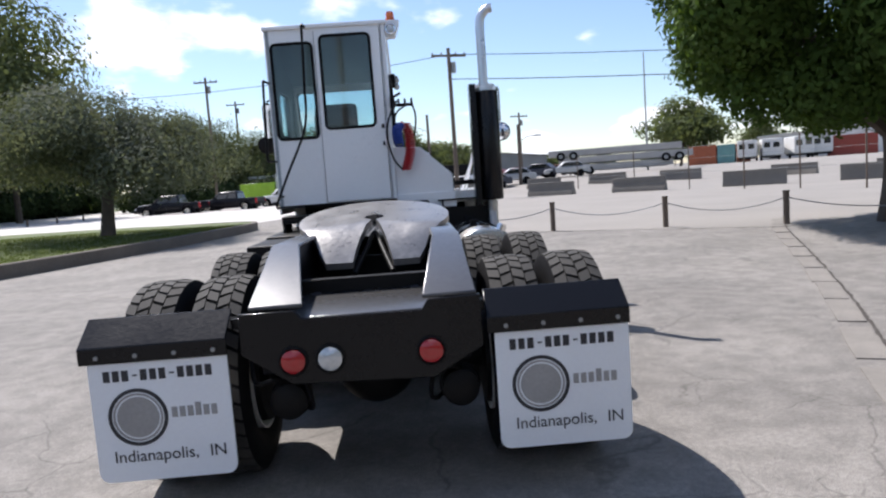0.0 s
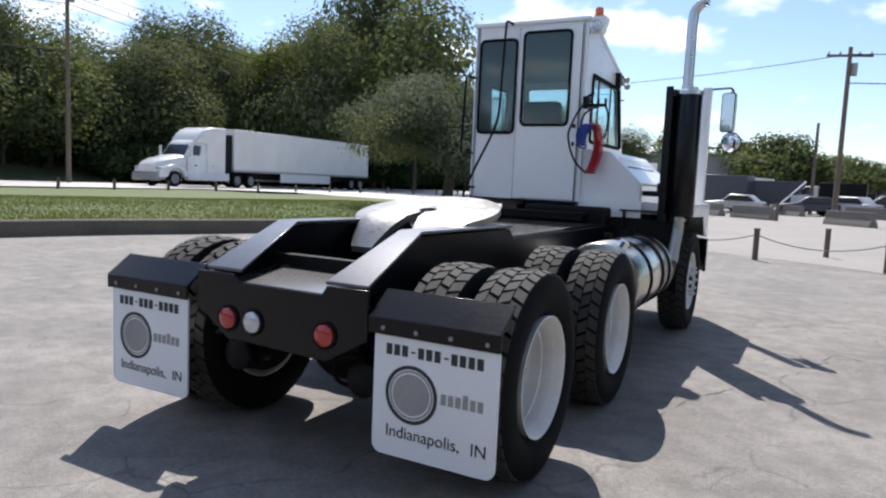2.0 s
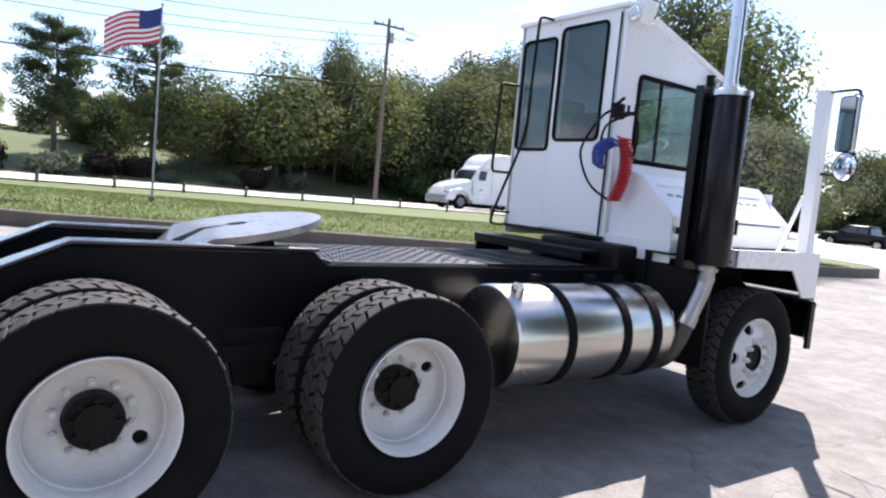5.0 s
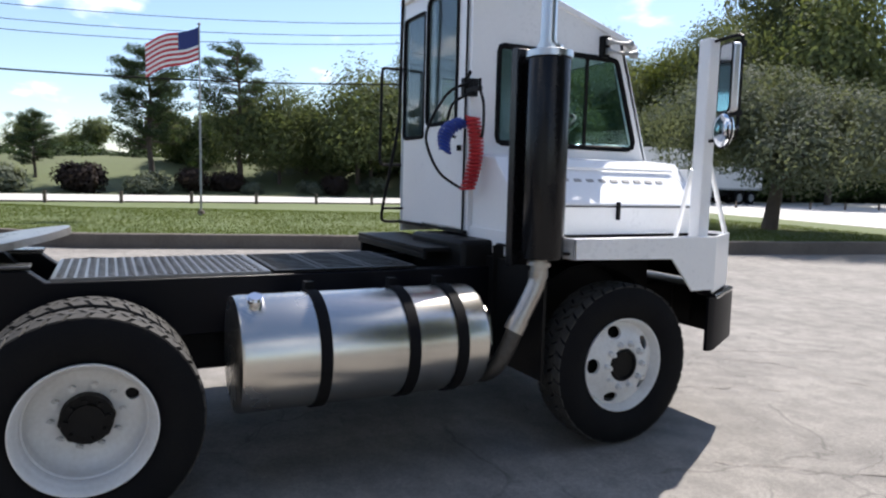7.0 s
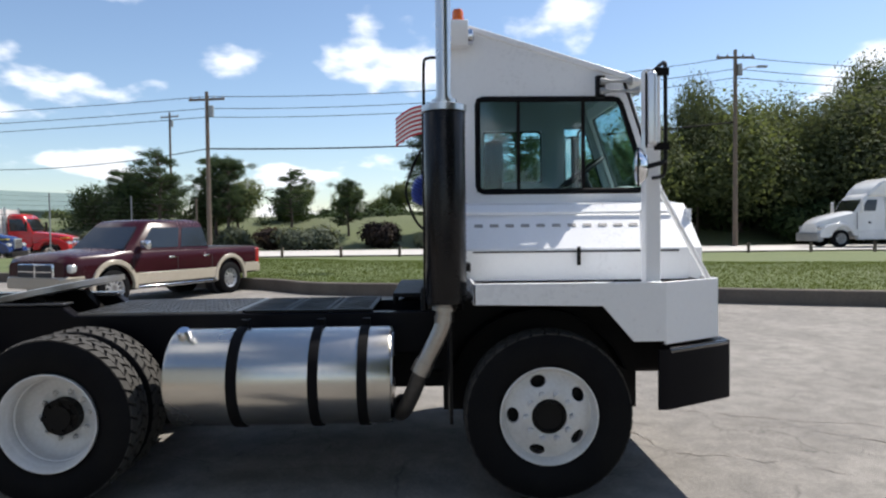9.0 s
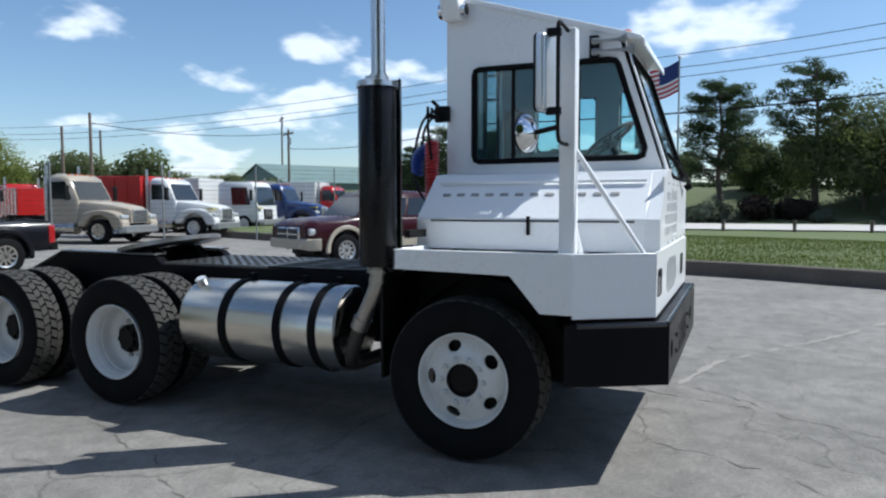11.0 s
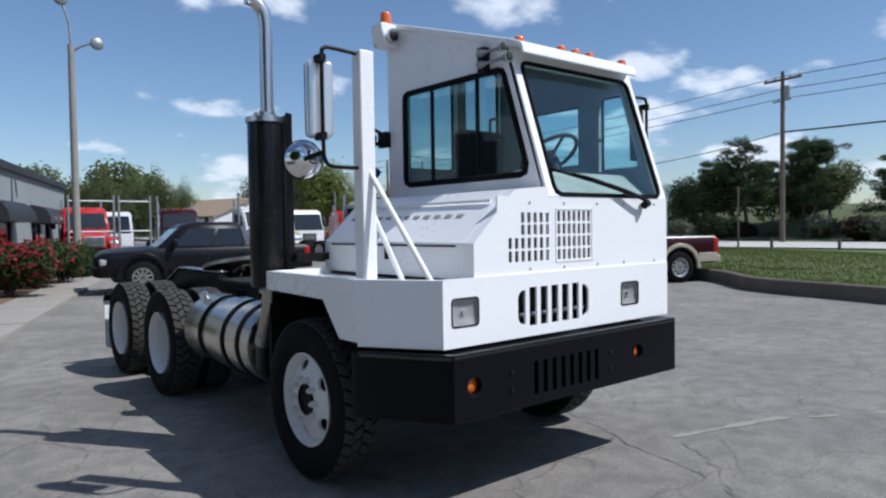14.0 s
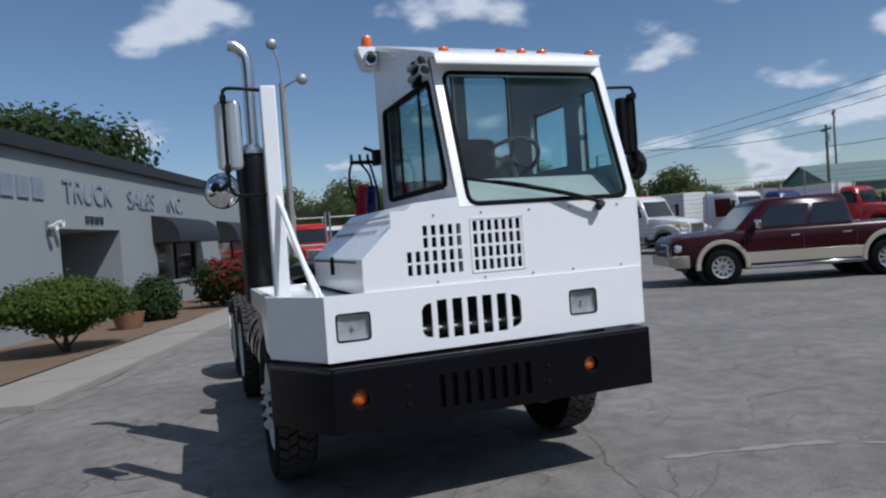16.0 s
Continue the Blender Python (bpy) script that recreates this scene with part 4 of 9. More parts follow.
# suspension, lines and a tank added between the rear wheels to block light
for side in (1, -1):
    bm = bmesh.new()
    x = XC + side * 0.42
    prism(bm, [(0.30, 0.60), (0.72, 0.66), (1.35, 0.70), (1.98, 0.66), (2.40, 0.60), (2.40, 0.54), (1.98, 0.59), (1.35, 0.60), (0.72, 0.59), (0.30, 0.54)], 0, x - 0.045, x + 0.045)
    tpart("leaf_spring", bm, SATIN, bevel=0.004)
    bm = bmesh.new()
    prism(bm, [(1.18, 0.72), (1.52, 0.72), (1.44, 0.42), (1.26, 0.42)], 0, x - 0.05, x + 0.05)
    tpart("spring_hanger", bm, SATIN, bevel=0.01)
    bm = bmesh.new()
    tube(bm, smooth_line([(XC + side * 0.30, 0.04, 0.62), (XC + side * 0.27, 0.10, 0.44), (XC + side * 0.33, 0.25, 0.40), (XC + side * 0.45, 0.5, 0.52)]), 0.011, 6)
    tpart("brake_hose", bm, RUBBER)
bm = bmesh.new()
rod(bm, (XC - 0.34, 0.50, 0.64), (XC + 0.34, 0.50, 0.64), 0.11, 18)
tpart("cross_tank", bm, SATIN, "black cross-mounted tank added to darken the underside", bevel=0.01)

# deck between fifth wheel and cab: tread plate and gratings
bm = bmesh.new()
box(bm, (XC - 0.44, 1.76, 1.052), (XC + 0.44, 2.86, 1.068))
rng = random.Random(4)
for i in range(22):
    for j in range(17):
        x, y = XC - 0.41 + j * 0.051, 1.80 + i * 0.048
        a = radians(45 if (i + j) % 2 else -45)
        m = Matrix.Translation((x, y, 1.069)) @ Matrix.Rotation(a, 4, "Z")
        box(bm, (-0.019, -0.005, -0.002), (0.019, 0.005, 0.004), m)
tpart("tread_plate", bm, PLATE, "black diamond tread deck plate")
for y0 in (2.88, 3.18, 3.48):
    bm = bmesh.new()
    slots = [(XC - 0.40 + k * 0.068, y0 + 0.03, XC - 0.365 + k * 0.068, y0 + 0.26) for k in range(12)]
    holed(bm, (XC - 0.44, y0, XC + 0.44, y0 + 0.29), slots, lambda u, v, d: (u, v, 1.055 + d), 0.016)
    tpart("deck_grating", bm, SATIN, "black slotted deck grating")
bm = bmesh.new()
box(bm, (XC - 0.34, 2.8, 0.80), (XC + 0.34, 3.9, 0.98))
tpart("gearbox", bm, SATIN, bevel=0.05)
bm = bmesh.new()
box(bm, (-1.02, 3.90, 1.13), (0.30, 4.30, 1.16))
box(bm, (-1.02, 3.90, 1.085), (0.30, 3.925, 1.13))
box(bm, (-1.02, 3.92, 1.00), (-0.99, 4.30, 1.13))
tpart("cab_step", bm, SATIN, "black step behind the cab", bevel=0.005)

# fifth wheel: a tilted round plate with a throat to the rear
bm = bmesh.new()
N = 44
sheets = []
for top_ in (0, 1):
    sheet = []
    for k in range(N + 1):
        a = radians(-90 + 13 + (360 - 26) * k / N)
        off = min(13 + 334 * k / N, 13 + 334 * (N - k) / N)
        # blunt lobes on both sides of the throat
        reach = 0.50 / math.cos(radians(off)) if off < 28 else max(0.47, 0.566 - 0.096 * (off - 28) / 17)
        row = []
        for q in (0.0, 0.3, 0.62, 0.86, 1.0):
            r = 0.06 + (reach - 0.06) * q
            x, y = r * math.cos(a), r * math.sin(a)
            droop = 0.13 * max(0.0, -y - 0.25) / 0.25
            row.append(bm.verts.new((x, y, (0.022 if top_ else -0.022) - droop - (0.006 if q == 1.0 and top_ else 0))))
        sheet.append(row)
    sheets.append(sheet)
lo, hi = sheets
for k in range(N):
    for q in range(4):
        bm.faces.new((hi[k][q], hi[k][q + 1], hi[k + 1][q + 1], hi[k + 1][q]))
        bm.faces.new((lo[k][q], lo[k + 1][q], lo[k + 1][q + 1], lo[k][q + 1]))
    bm.faces.new((hi[k][4], lo[k][4], lo[k + 1][4], hi[k + 1][4]))
    bm.faces.new((hi[k][0], hi[k + 1][0], lo[k + 1][0], lo[k][0]))
for k in (0, N):
    for q in range(4):
        bm.faces.new((hi[k][q], lo[k][q], lo[k][q + 1], hi[k][q + 1]))
bmesh.ops.recalc_face_normals(bm, faces=bm.faces)
bmesh.ops.transform(bm, matrix=Matrix.Translation((XC, 1.38, 1.195)) @ Matrix.Rotation(radians(11), 4, "X"), verts=bm.verts)
tpart("fifth_wheel", bm, GREASE, "greased steel fifth wheel plate", bevel=0.0, angle=30)
for s in (1, -1):
    bm = bmesh.new()
    prism(bm, [(1.12, 1.0), (1.62, 1.0), (1.46, 1.17), (1.28, 1.17)], 0, XC + s * 0.27 - 0.05, XC + s * 0.27 + 0.05)
    tpart("fifth_wheel_bracket", bm, SATIN)
for p, q in (((-0.06, 0.92, 0.92), (0.045, 1.30, 1.12)), ((0.16, 0.92, 0.92), (0.055, 1.30, 1.12))):
    bm = bmesh.new()
    rod(bm, p, q, 0.016)
    tpart("lift_arm", bm, SATIN)
bm = bmesh.new()
box(bm, (XC - 0.34, 0.6, 0.80), (XC + 0.34, 1.7, 0.84))
tpart("boom_plate", bm, SATIN)


# wheels
def tyre_mesh(width):
    bm = bmesh.new()
    h, R, r0 = width / 2, 0.502, 0.288
    lathe(bm, [(-h * 0.72, r0), (-h * 0.95, r0 + 0.05), (-h, r0 + 0.10), (-h * 0.97, R - 0.045), (-h * 0.84, R - 0.014), (h * 0.84, R - 0.014), (h * 0.97, R - 0.045),
               (h, r0 + 0.10), (h * 0.95, r0 + 0.05), (h * 0.72, r0)], "X", 64, closed=True)
    return bm


def tread_mesh(width):
    bm = bmesh.new()
    h, R, N = width / 2, 0.502, 38
    for row, (x0, x1) in enumerate(((-0.86, -0.46), (-0.42, -0.03), (0.03, 0.42), (0.46, 0.86))):
        for k in range(N):
            a = 2 * math.pi * (k + 0.5 * (row % 2) + (0.18 if row in (0, 3) else 0)) / N
            half = 0.375 * 2 * math.pi * R / N
            skew = 0.013 if row in (0, 2) else -0.013
            m = Matrix.Rotation(a, 4, "X") @ Matrix.Translation((0, 0, R - 0.018))
            v = box(bm, (x0 * h, -half, 0), (x1 * h, half, 0.018), None)
            for q in v:
                q.co.y += skew * (1 if q.co.x > (x0 + x1) / 2 * h else -1)
                if abs(q.co.x) > 0.8 * h and q.co.z > 0.01:
                    q.co.z -= 0.010
            bmesh.ops.transform(bm, matrix=m, verts=v)
    return bm


def mesh_of(name, bm, mat, angle=35):
    ob = finish(name, bm, mat, 0, angle)
    me = ob.data
    bpy.data.objects.remove(ob)
    return me


def holes_cut(me, cutters):
    """The mesh with round holes cut through it; cutters: (matrix, radius, depth)."""
    a = bpy.data.objects.new("cut", me)
    scene.collection.objects.link(a)
    bm = bmesh.new()
    for m, r, d in cutters:
        if r:
            bmesh.ops.create_cone(bm, cap_ends=True, segments=24, radius1=r, radius2=r, depth=d, matrix=m)
        else:
            bmesh.ops.create_cube(bm, size=d, matrix=m)
    cm = bpy.data.meshes.new("cutter")
    bm.to_mesh(cm)
    bm.free()
    b = bpy.data.objects.new("cutter", cm)
    scene.collection.objects.link(b)
    mod = a.modifiers.new("cut", "BOOLEAN")
    mod.object, mod.operation, mod.solver = b, "DIFFERENCE", "EXACT"
    bpy.context.view_layer.update()
    out_ = bpy.data.meshes.new_from_object(a.evaluated_get(bpy.context.evaluated_depsgraph_get()))
    bpy.data.objects.remove(a)
    bpy.data.objects.remove(b)
    out_.shade_smooth()
    out_.set_sharp_from_angle(angle=radians(35))
    return out_


# outer side of a wheel faces +X, the tyre's middle lies at x = 0
TYRE_W = 0.265
tyre_me = mesh_of("tyre", tyre_mesh(TYRE_W), RUBBER)
tread_me = mesh_of("tread", tread_mesh(TYRE_W), TREAD)
bm = bmesh.new()
lathe(bm, [(0.122, 0.290), (0.128, 0.293), (0.130, 0.287), (0.122, 0.279), (0.095, 0.270), (0.078, 0.262), (0.070, 0.257), (0.022, 0.254), (0.016, 0.247), (-0.034, 0.244), (-0.056, 0.234), (-0.070, 0.212), (-0.084, 0.180), (-0.088, 0.165), (-0.088, 0.02),
           (-0.100, 0.02), (-0.100, 0.175), (-0.080, 0.235), (-0.05, 0.258), (-0.12, 0.27), (-0.128, 0.290)], "X", 56, closed=True)
dish = mesh_of("rim", bm, RIMWHITE)
cuts = []
for a in (radians(20),):
    cuts.append((Matrix.Translation((-0.08, 0.207 * math.cos(a), 0.207 * math.sin(a))) @ Matrix.Rotation(radians(90), 4, "Y"), 0.030, 0.15))
dish = holes_cut(dish, cuts)
bm = bmesh.new()
lathe(bm, [(0.100, 0.290), (0.112, 0.293), (0.114, 0.286), (0.104, 0.278), (0.070, 0.268), (0.055, 0.258), (0.066, 0.240), (0.096, 0.190), (0.108, 0.160), (0.108, 0.104),
           (0.094, 0.104), (0.094, 0.15), (0.055, 0.23), (0.03, 0.26), (-0.12, 0.27), (-0.128, 0.29)], "X", 56, closed=True)
face = mesh_of("rim", bm, RIMWHITE)
cuts = []
for k in range(5):
    a = radians(35 + 72 * k)
    cuts.append((Matrix.Translation((0.085, 0.213 * math.cos(a), 0.213 * math.sin(a))) @ Matrix.Rotation(a, 4, "X") @ Matrix.Diagonal((1, 1.0, 1.35, 1)) @ Matrix.Rotation(radians(90), 4, "Y"), 0.035, 0.12))
face = holes_cut(face, cuts)
bm = bmesh.new()
rod(bm, (-0.09, 0, 0), (-0.024, 0, 0), 0.112, 24)
rod(bm, (-0.03, 0, 0), (0.000, 0, 0), 0.074, 20)
for k in range(8):
    a = radians(45 * k)
    rod(bm, (-0.07, 0.098 * math.cos(a), 0.094 * math.sin(a)), (-0.018, 0.098 * math.cos(a), 0.094 * math.sin(a)), 0.02, 8)
    rod(bm, (-0.035, 0.086 * math.cos(a), 0.086 * math.sin(a)), (-0.006, 0.086 * math.cos(a), 0.086 * math.sin(a)), 0.014, 6)
# black disc put behind the hand hole, so that it looks dark
rod(bm, (-0.116, 0.205 * math.cos(radians(20)), 0.205 * math.sin(radians(20))), (-0.104, 0.205 * math.cos(radians(20)), 0.205 * math.sin(radians(20))), 0.036, 16)
hub_rear = mesh_of("hub", bm, SATIN)
bm = bmesh.new()
lathe(bm, [(-0.02, 0.235), (0.02, 0.235), (0.021, 0.100), (0.112, 0.098), (0.116, 0.085), (0.100, 0.08), (0.098, 0.02)], "X", 28)
hub_front = mesh_of("hub", bm, SATIN)
bm = bmesh.new()
rod(bm, (0, 0, 0), (0.028, 0, 0), 0.015, 6)
rod(bm, (0.02, 0, 0), (0.040, 0, 0), 0.009, 8)
nut_me = mesh_of("wheel_nut", bm, RIMWHITE)


def wheel(x, y, face_out, kind):
    """The wheel is its rim; tyre and hub sit on it."""
    w = new("wheel", {"dual": dish, "front": face, "inner": dish}[kind])
    w.parent = truck
    turn = 0 if (face_out > 0) != (kind == "inner") else 180
    w.matrix_basis = TRUCK_INV @ pose(x, y, 0.502, {"dual": -50 if y < 1 else 5, "front": 0, "inner": 33}[kind], 0, turn)
    for nm, me in (("tyre", tyre_me), ("tread", tread_me)):
        o = new(nm, me)
        o.parent = w
    if kind == "dual":
        new("hub", hub_rear).parent = w
    if kind == "front":
        new("hub", hub_front).parent = w
    for k in range(10 if kind != "inner" else 0):
        a = radians(36 * k)
        o = new("wheel_nut", nut_me)
        o.parent = w
        r, d = (0.136, 0.104) if kind == "front" else (0.146, -0.089)
        o.matrix_basis = Matrix.Translation((d, r * math.cos(a), r * math.sin(a))) @ Matrix.Scale(1.35 if kind == "front" else 1.15, 4)
    tagged(w, {"dual": "white deep-dish steel rear wheel", "inner": "inner dual rear wheel", "front": "white steel front wheel with hand holes"}[kind])


for y in (0.55, 1.925):
    for s in (1, -1):
        wheel(XC + s * (1.2 - XC - TYRE_W / 2 + 0.0), y, s, "dual")
        wheel(XC + s * (1.2 - XC - TYRE_W / 2 - 0.315), y, s, "inner")
for s in (1, -1):
    wheel(XC + s * (1.2 - XC - 0.115), 4.865, s, "front")

for y in (0.55, 1.925, 4.865):
    bm = bmesh.new()
    rod(bm, (XC - 0.95, y, 0.502), (XC + 0.95, y, 0.502), 0.07 if y < 4 else 0.05, 14)
    if y < 4:
        bmesh.ops.create_uvsphere(bm, u_segments=18, v_segments=12, radius=0.21, matrix=Matrix.Translation((XC, y, 0.50)) @ Matrix.Diagonal((1, 0.9, 1, 1)))
    tpart("axle", bm, SATIN, "black axle")
for y in (0.55, 1.925):
    for s in (1, -1):
        cx = XC + s * (1.2 - XC - TYRE_W / 2 - 0.315)
        bm = bmesh.new()
        lathe(bm, [(cx + s * 0.02, 0.20), (cx + s * 0.01, 0.252), (cx - s * 0.12, 0.256), (cx - s * 0.15, 0.25), (cx - s * 0.155, 0.06)], "X", 36, (0, y, 0.502))
        tpart("brake_drum", bm, SATIN, "black brake drum")
for x in (0.46, -0.33):
    bm = bmesh.new()
    lathe(bm, [(0.10, 0.05), (0.12, 0.085), (0.20, 0.088), (0.205, 0.098), (0.22, 0.098), (0.225, 0.088), (0.30, 0.08), (0.31, 0.04)], "Y", 24, (x, -0.02, 0.46))
    tpart("brake_chamber", bm, SATIN, "black air brake chamber")
    bm = bmesh.new()
    tube(bm, smooth_line([(x, 0.12, 0.55), (x - 0.05, 0.05, 0.58), (x - 0.14, 0.1, 0.56), (x - 0.2, 0.3, 0.62)]), 0.011, 6)
    tpart("brake_hose", bm, SATIN)
for s in (1, -1):
    bm = bmesh.new()
    box(bm, (XC + s * 0.47 - 0.04, 0.45, 0.56), (XC + s * 0.47 + 0.04, 2.05, 0.64))
    tpart("leaf_spring", bm, SATIN)

# mud flaps with bent brackets
for s, x0, x1 in ((1, 0.615, 1.21), (-1, -1.145, -0.55)):
    bm = bmesh.new()
    prism(bm, [(-0.045, 0.735), (-0.032, 0.735), (-0.032, 0.80), (0.10, 0.900), (0.10, 0.913), (-0.045, 0.808)], 0, x0 - 0.03, x1 + 0.005)
    inner = (x0 - 0.03) if s > 0 else (x1 + 0.005)
    box(bm, (min(inner, XC + s * 0.45), 0.06, 0.82), (max(inner, XC + s * 0.45), 0.11, 0.87))
    tpart("flap_bracket", bm, BLACK, "black bent steel mud flap bracket", bevel=0.004)
    bm = bmesh.new()
    rim = ring_line((x0, x1), (0.205, 0.765), 0.045, lambda u, v: (u, v))
    prism(bm, rim, 1, -0.031, -0.020)
    flap = tpart("mud_flap", bm, FLAP, "white plastic mud flap with black print")
    for k in range(4):
        bm = bmesh.new()
        bx = x0 + 0.05 + k * (x1 - x0 - 0.10) / 3
        rod(bm, (bx, -0.052, 0.765), (bx, -0.04, 0.765), 0.010, 8)
        tpart("bolt", bm, STEEL)
    cx, Y = (x0 + x1) / 2, -0.0335
    # number as bars, emblem as plain rings, town in letters
    for k in range(12):
        bm = bmesh.new()
        if k in (3, 7):
            box(bm, (cx - 0.235 + k * 0.0395 + 0.006, Y, 0.672), (cx - 0.235 + k * 0.0395 + 0.026, -0.031, 0.679))
        else:
            box(bm, (cx - 0.235 + k * 0.0395, Y, 0.652), (cx - 0.235 + k * 0.0395 + 0.028, -0.031, 0.700))
        tpart("print_bar", bm, INK)
    for r0, r1, mat in ((0.128, 0.112, INK), (0.106, 0.098, GREYINK), (0.090, 0.02, GREYINK)):
        bm = bmesh.new()
        lathe(bm, [(-0.031, r0), (Y, r0), (Y, r1), (-0.031, r1)], "Y", 40, (cx - 0.105, 0, 0.49), closed=True)
        tpart("emblem_ring", bm, mat)
    for k in range(6):
        bm = bmesh.new()
        hgt = 0.058 if k == 3 else 0.045
        box(bm, (cx + 0.04 + k * 0.034, Y, 0.478), (cx + 0.04 + k * 0.034 + 0.024, -0.031, 0.478 + hgt))
        tpart("emblem_bar", bm, GREYINK)
    bm = bmesh.new()
    box(bm, (cx - 0.19, Y - 0.001, 0.462), (cx - 0.03, -0.031, 0.52))
    tpart("emblem_bar", bm, GREYINK)
    for word, dx in (("Indianapolis,", -0.045), ("IN", 0.222)):
        letters(word, 0.074, INK, truck, TRUCK_INV @ Matrix.Translation((cx + dx, -0.0325, 0.315)) @ Matrix.Rotation(radians(90), 4, "X"), "town_lettering", "black town lettering")

# fuel tank
bm = bmesh.new()
lathe(bm, [(2.58, 0.27), (2.585, 0.295), (2.60, 0.302), (3.91, 0.302), (3.925, 0.295), (3.93, 0.27)], "Y", 56, (0.87, 0, 0.70))
tank = tpart("fuel_tank", bm, ALU, "polished aluminium fuel tank")
for y in (2.99, 3.47, 3.76):
    bm = bmesh.new()
    lathe(bm, [(y - 0.03, 0.303), (y - 0.03, 0.312), (y + 0.03, 0.312), (y + 0.03, 0.303)], "Y", 48, (0.87, 0, 0.70), closed=True)
    box(bm, (0.78, y - 0.025, 0.99), (0.84, y + 0.025, 1.05))
    tpart("tank_strap", bm, RUBBER, "black tank strap")
bm = bmesh.new()
rod(bm, (1.0, 2.67, 0.965), (1.02, 2.67, 1.01), 0.042, 16)
rod(bm, (1.017, 2.67, 1.005), (1.024, 2.67, 1.02), 0.034, 16)
tpart("fuel_cap", bm, CHROME)
bm = bmesh.new()
prism(bm, [(0.93, 0.98), (1.13, 0.86), (1.17, 0.70), (1.06, 0.80)], 1, 3.932, 3.938)
tpart("tank_bracket", bm, ALU)

# stack: muffler, heat shield, pipe with a bent tip, elbow below
bm = bmesh.new()
lathe(bm, [(1.17, 0.06), (1.175, 0.114), (1.19, 0.121), (2.31, 0.121), (2.325, 0.114), (2.335, 0.06)], "Z", 36, (1.14, 4.265, 0))
tpart("muffler", bm, BLACK, "black vertical muffler", angle=40)
bm = bmesh.new()
lathe(bm, [(2.30, 0.10), (2.30, 0.132), (2.335, 0.132), (2.345, 0.10)], "Z", 36, (1.14, 4.265, 0))
lathe(bm, [(2.335, 0.075), (2.37, 0.075), (2.375, 0.05)], "Z", 28, (1.14, 4.265, 0))
tpart("clamp_ring", bm, PIPE, "steel clamp ring at the muffler's top")
bm = bmesh.new()
for k in range(34):
    z = 1.22 + k * 0.032
    for a in (84,):
        ca, sa = math.cos(radians(a)), math.sin(radians(a))
        rod(bm, (1.14 + 0.118 * ca, 4.265 + 0.118 * sa, z), (1.14 + 0.124 * ca, 4.265 + 0.124 * sa, z), 0.006, 8)
tpart("shield_dots", bm, SATIN)
bm = bmesh.new()
prism(bm, [(0.955, 4.13), (1.02, 4.13), (1.02, 4.142), (0.985, 4.15), (0.995, 4.34), (1.04, 4.365), (1.04, 4.377), (0.985, 4.36), (0.955, 4.30)], 2, 1.12, 2.37)
tpart("stack_bracket", bm, BLACK, "black stack support plate", bevel=0.004)
for z in (1.35,):
    bm = bmesh.new()
    box(bm, (0.75, 4.38, z), (1.0, 4.42, z + 0.05))
    tpart("stack_stay", bm, SATIN)
bm = bmesh.new()
tube(bm, smooth_line([(1.12, 4.265, 2.33), (1.12, 4.265, 2.7), (1.12, 4.265, 2.97), (1.14, 4.262, 3.07), (1.20, 4.255, 3.13), (1.25, 4.25, 3.14)]), 0.046, 20)
tpart("exhaust_pipe", bm, PIPE, "bright steel exhaust pipe with bent tip")
bm = bmesh.new()
lathe(bm, [(2.332, 0.05), (2.332, 0.062), (2.36, 0.062), (2.365, 0.054), (2.39, 0.054), (2.39, 0.048)], "Z", 24, (1.12, 4.265, 0))
box(bm, (1.16, 4.25, 2.34), (1.22, 4.28, 2.36))
tpart("pipe_clamp", bm, PIPE)
bm = bmesh.new()
tube(bm, smooth_line([(1.13, 4.255, 1.18), (1.13, 4.25, 1.07), (1.13, 4.22, 0.98), (1.12, 4.12, 0.79)]), 0.052, 20)
elbow = tpart("exhaust_elbow", bm, DULLPIPE, "dull stained steel exhaust elbow")
# the pipe is darker below the joint
bm = bmesh.new()
tube(bm, smooth_line([(1.121, 4.13, 0.81), (1.11, 4.07, 0.66), (1.06, 4.01, 0.53), (0.92, 3.97, 0.47), (0.6, 3.97, 0.46)]), 0.049, 18)
tpart("down_pipe", bm, DARKPIPE, "dark steel down pipe", parent=elbow)
for p, q, r in (((1.13, 4.254, 1.155), (1.13, 4.252, 1.13), 0.07), ((1.13, 4.251, 1.10), (1.13, 4.251, 1.06), 0.057), ((1.122, 4.138, 0.825), (1.117, 4.102, 0.755), 0.06)):
    bm = bmesh.new()
    rod(bm, p, q, r, 20)
    tpart("band_clamp", bm, DULLPIPE, parent=elbow)

# cab shell
CL, CR, CB, CF = -1.107, 0.135, 4.31, 5.95


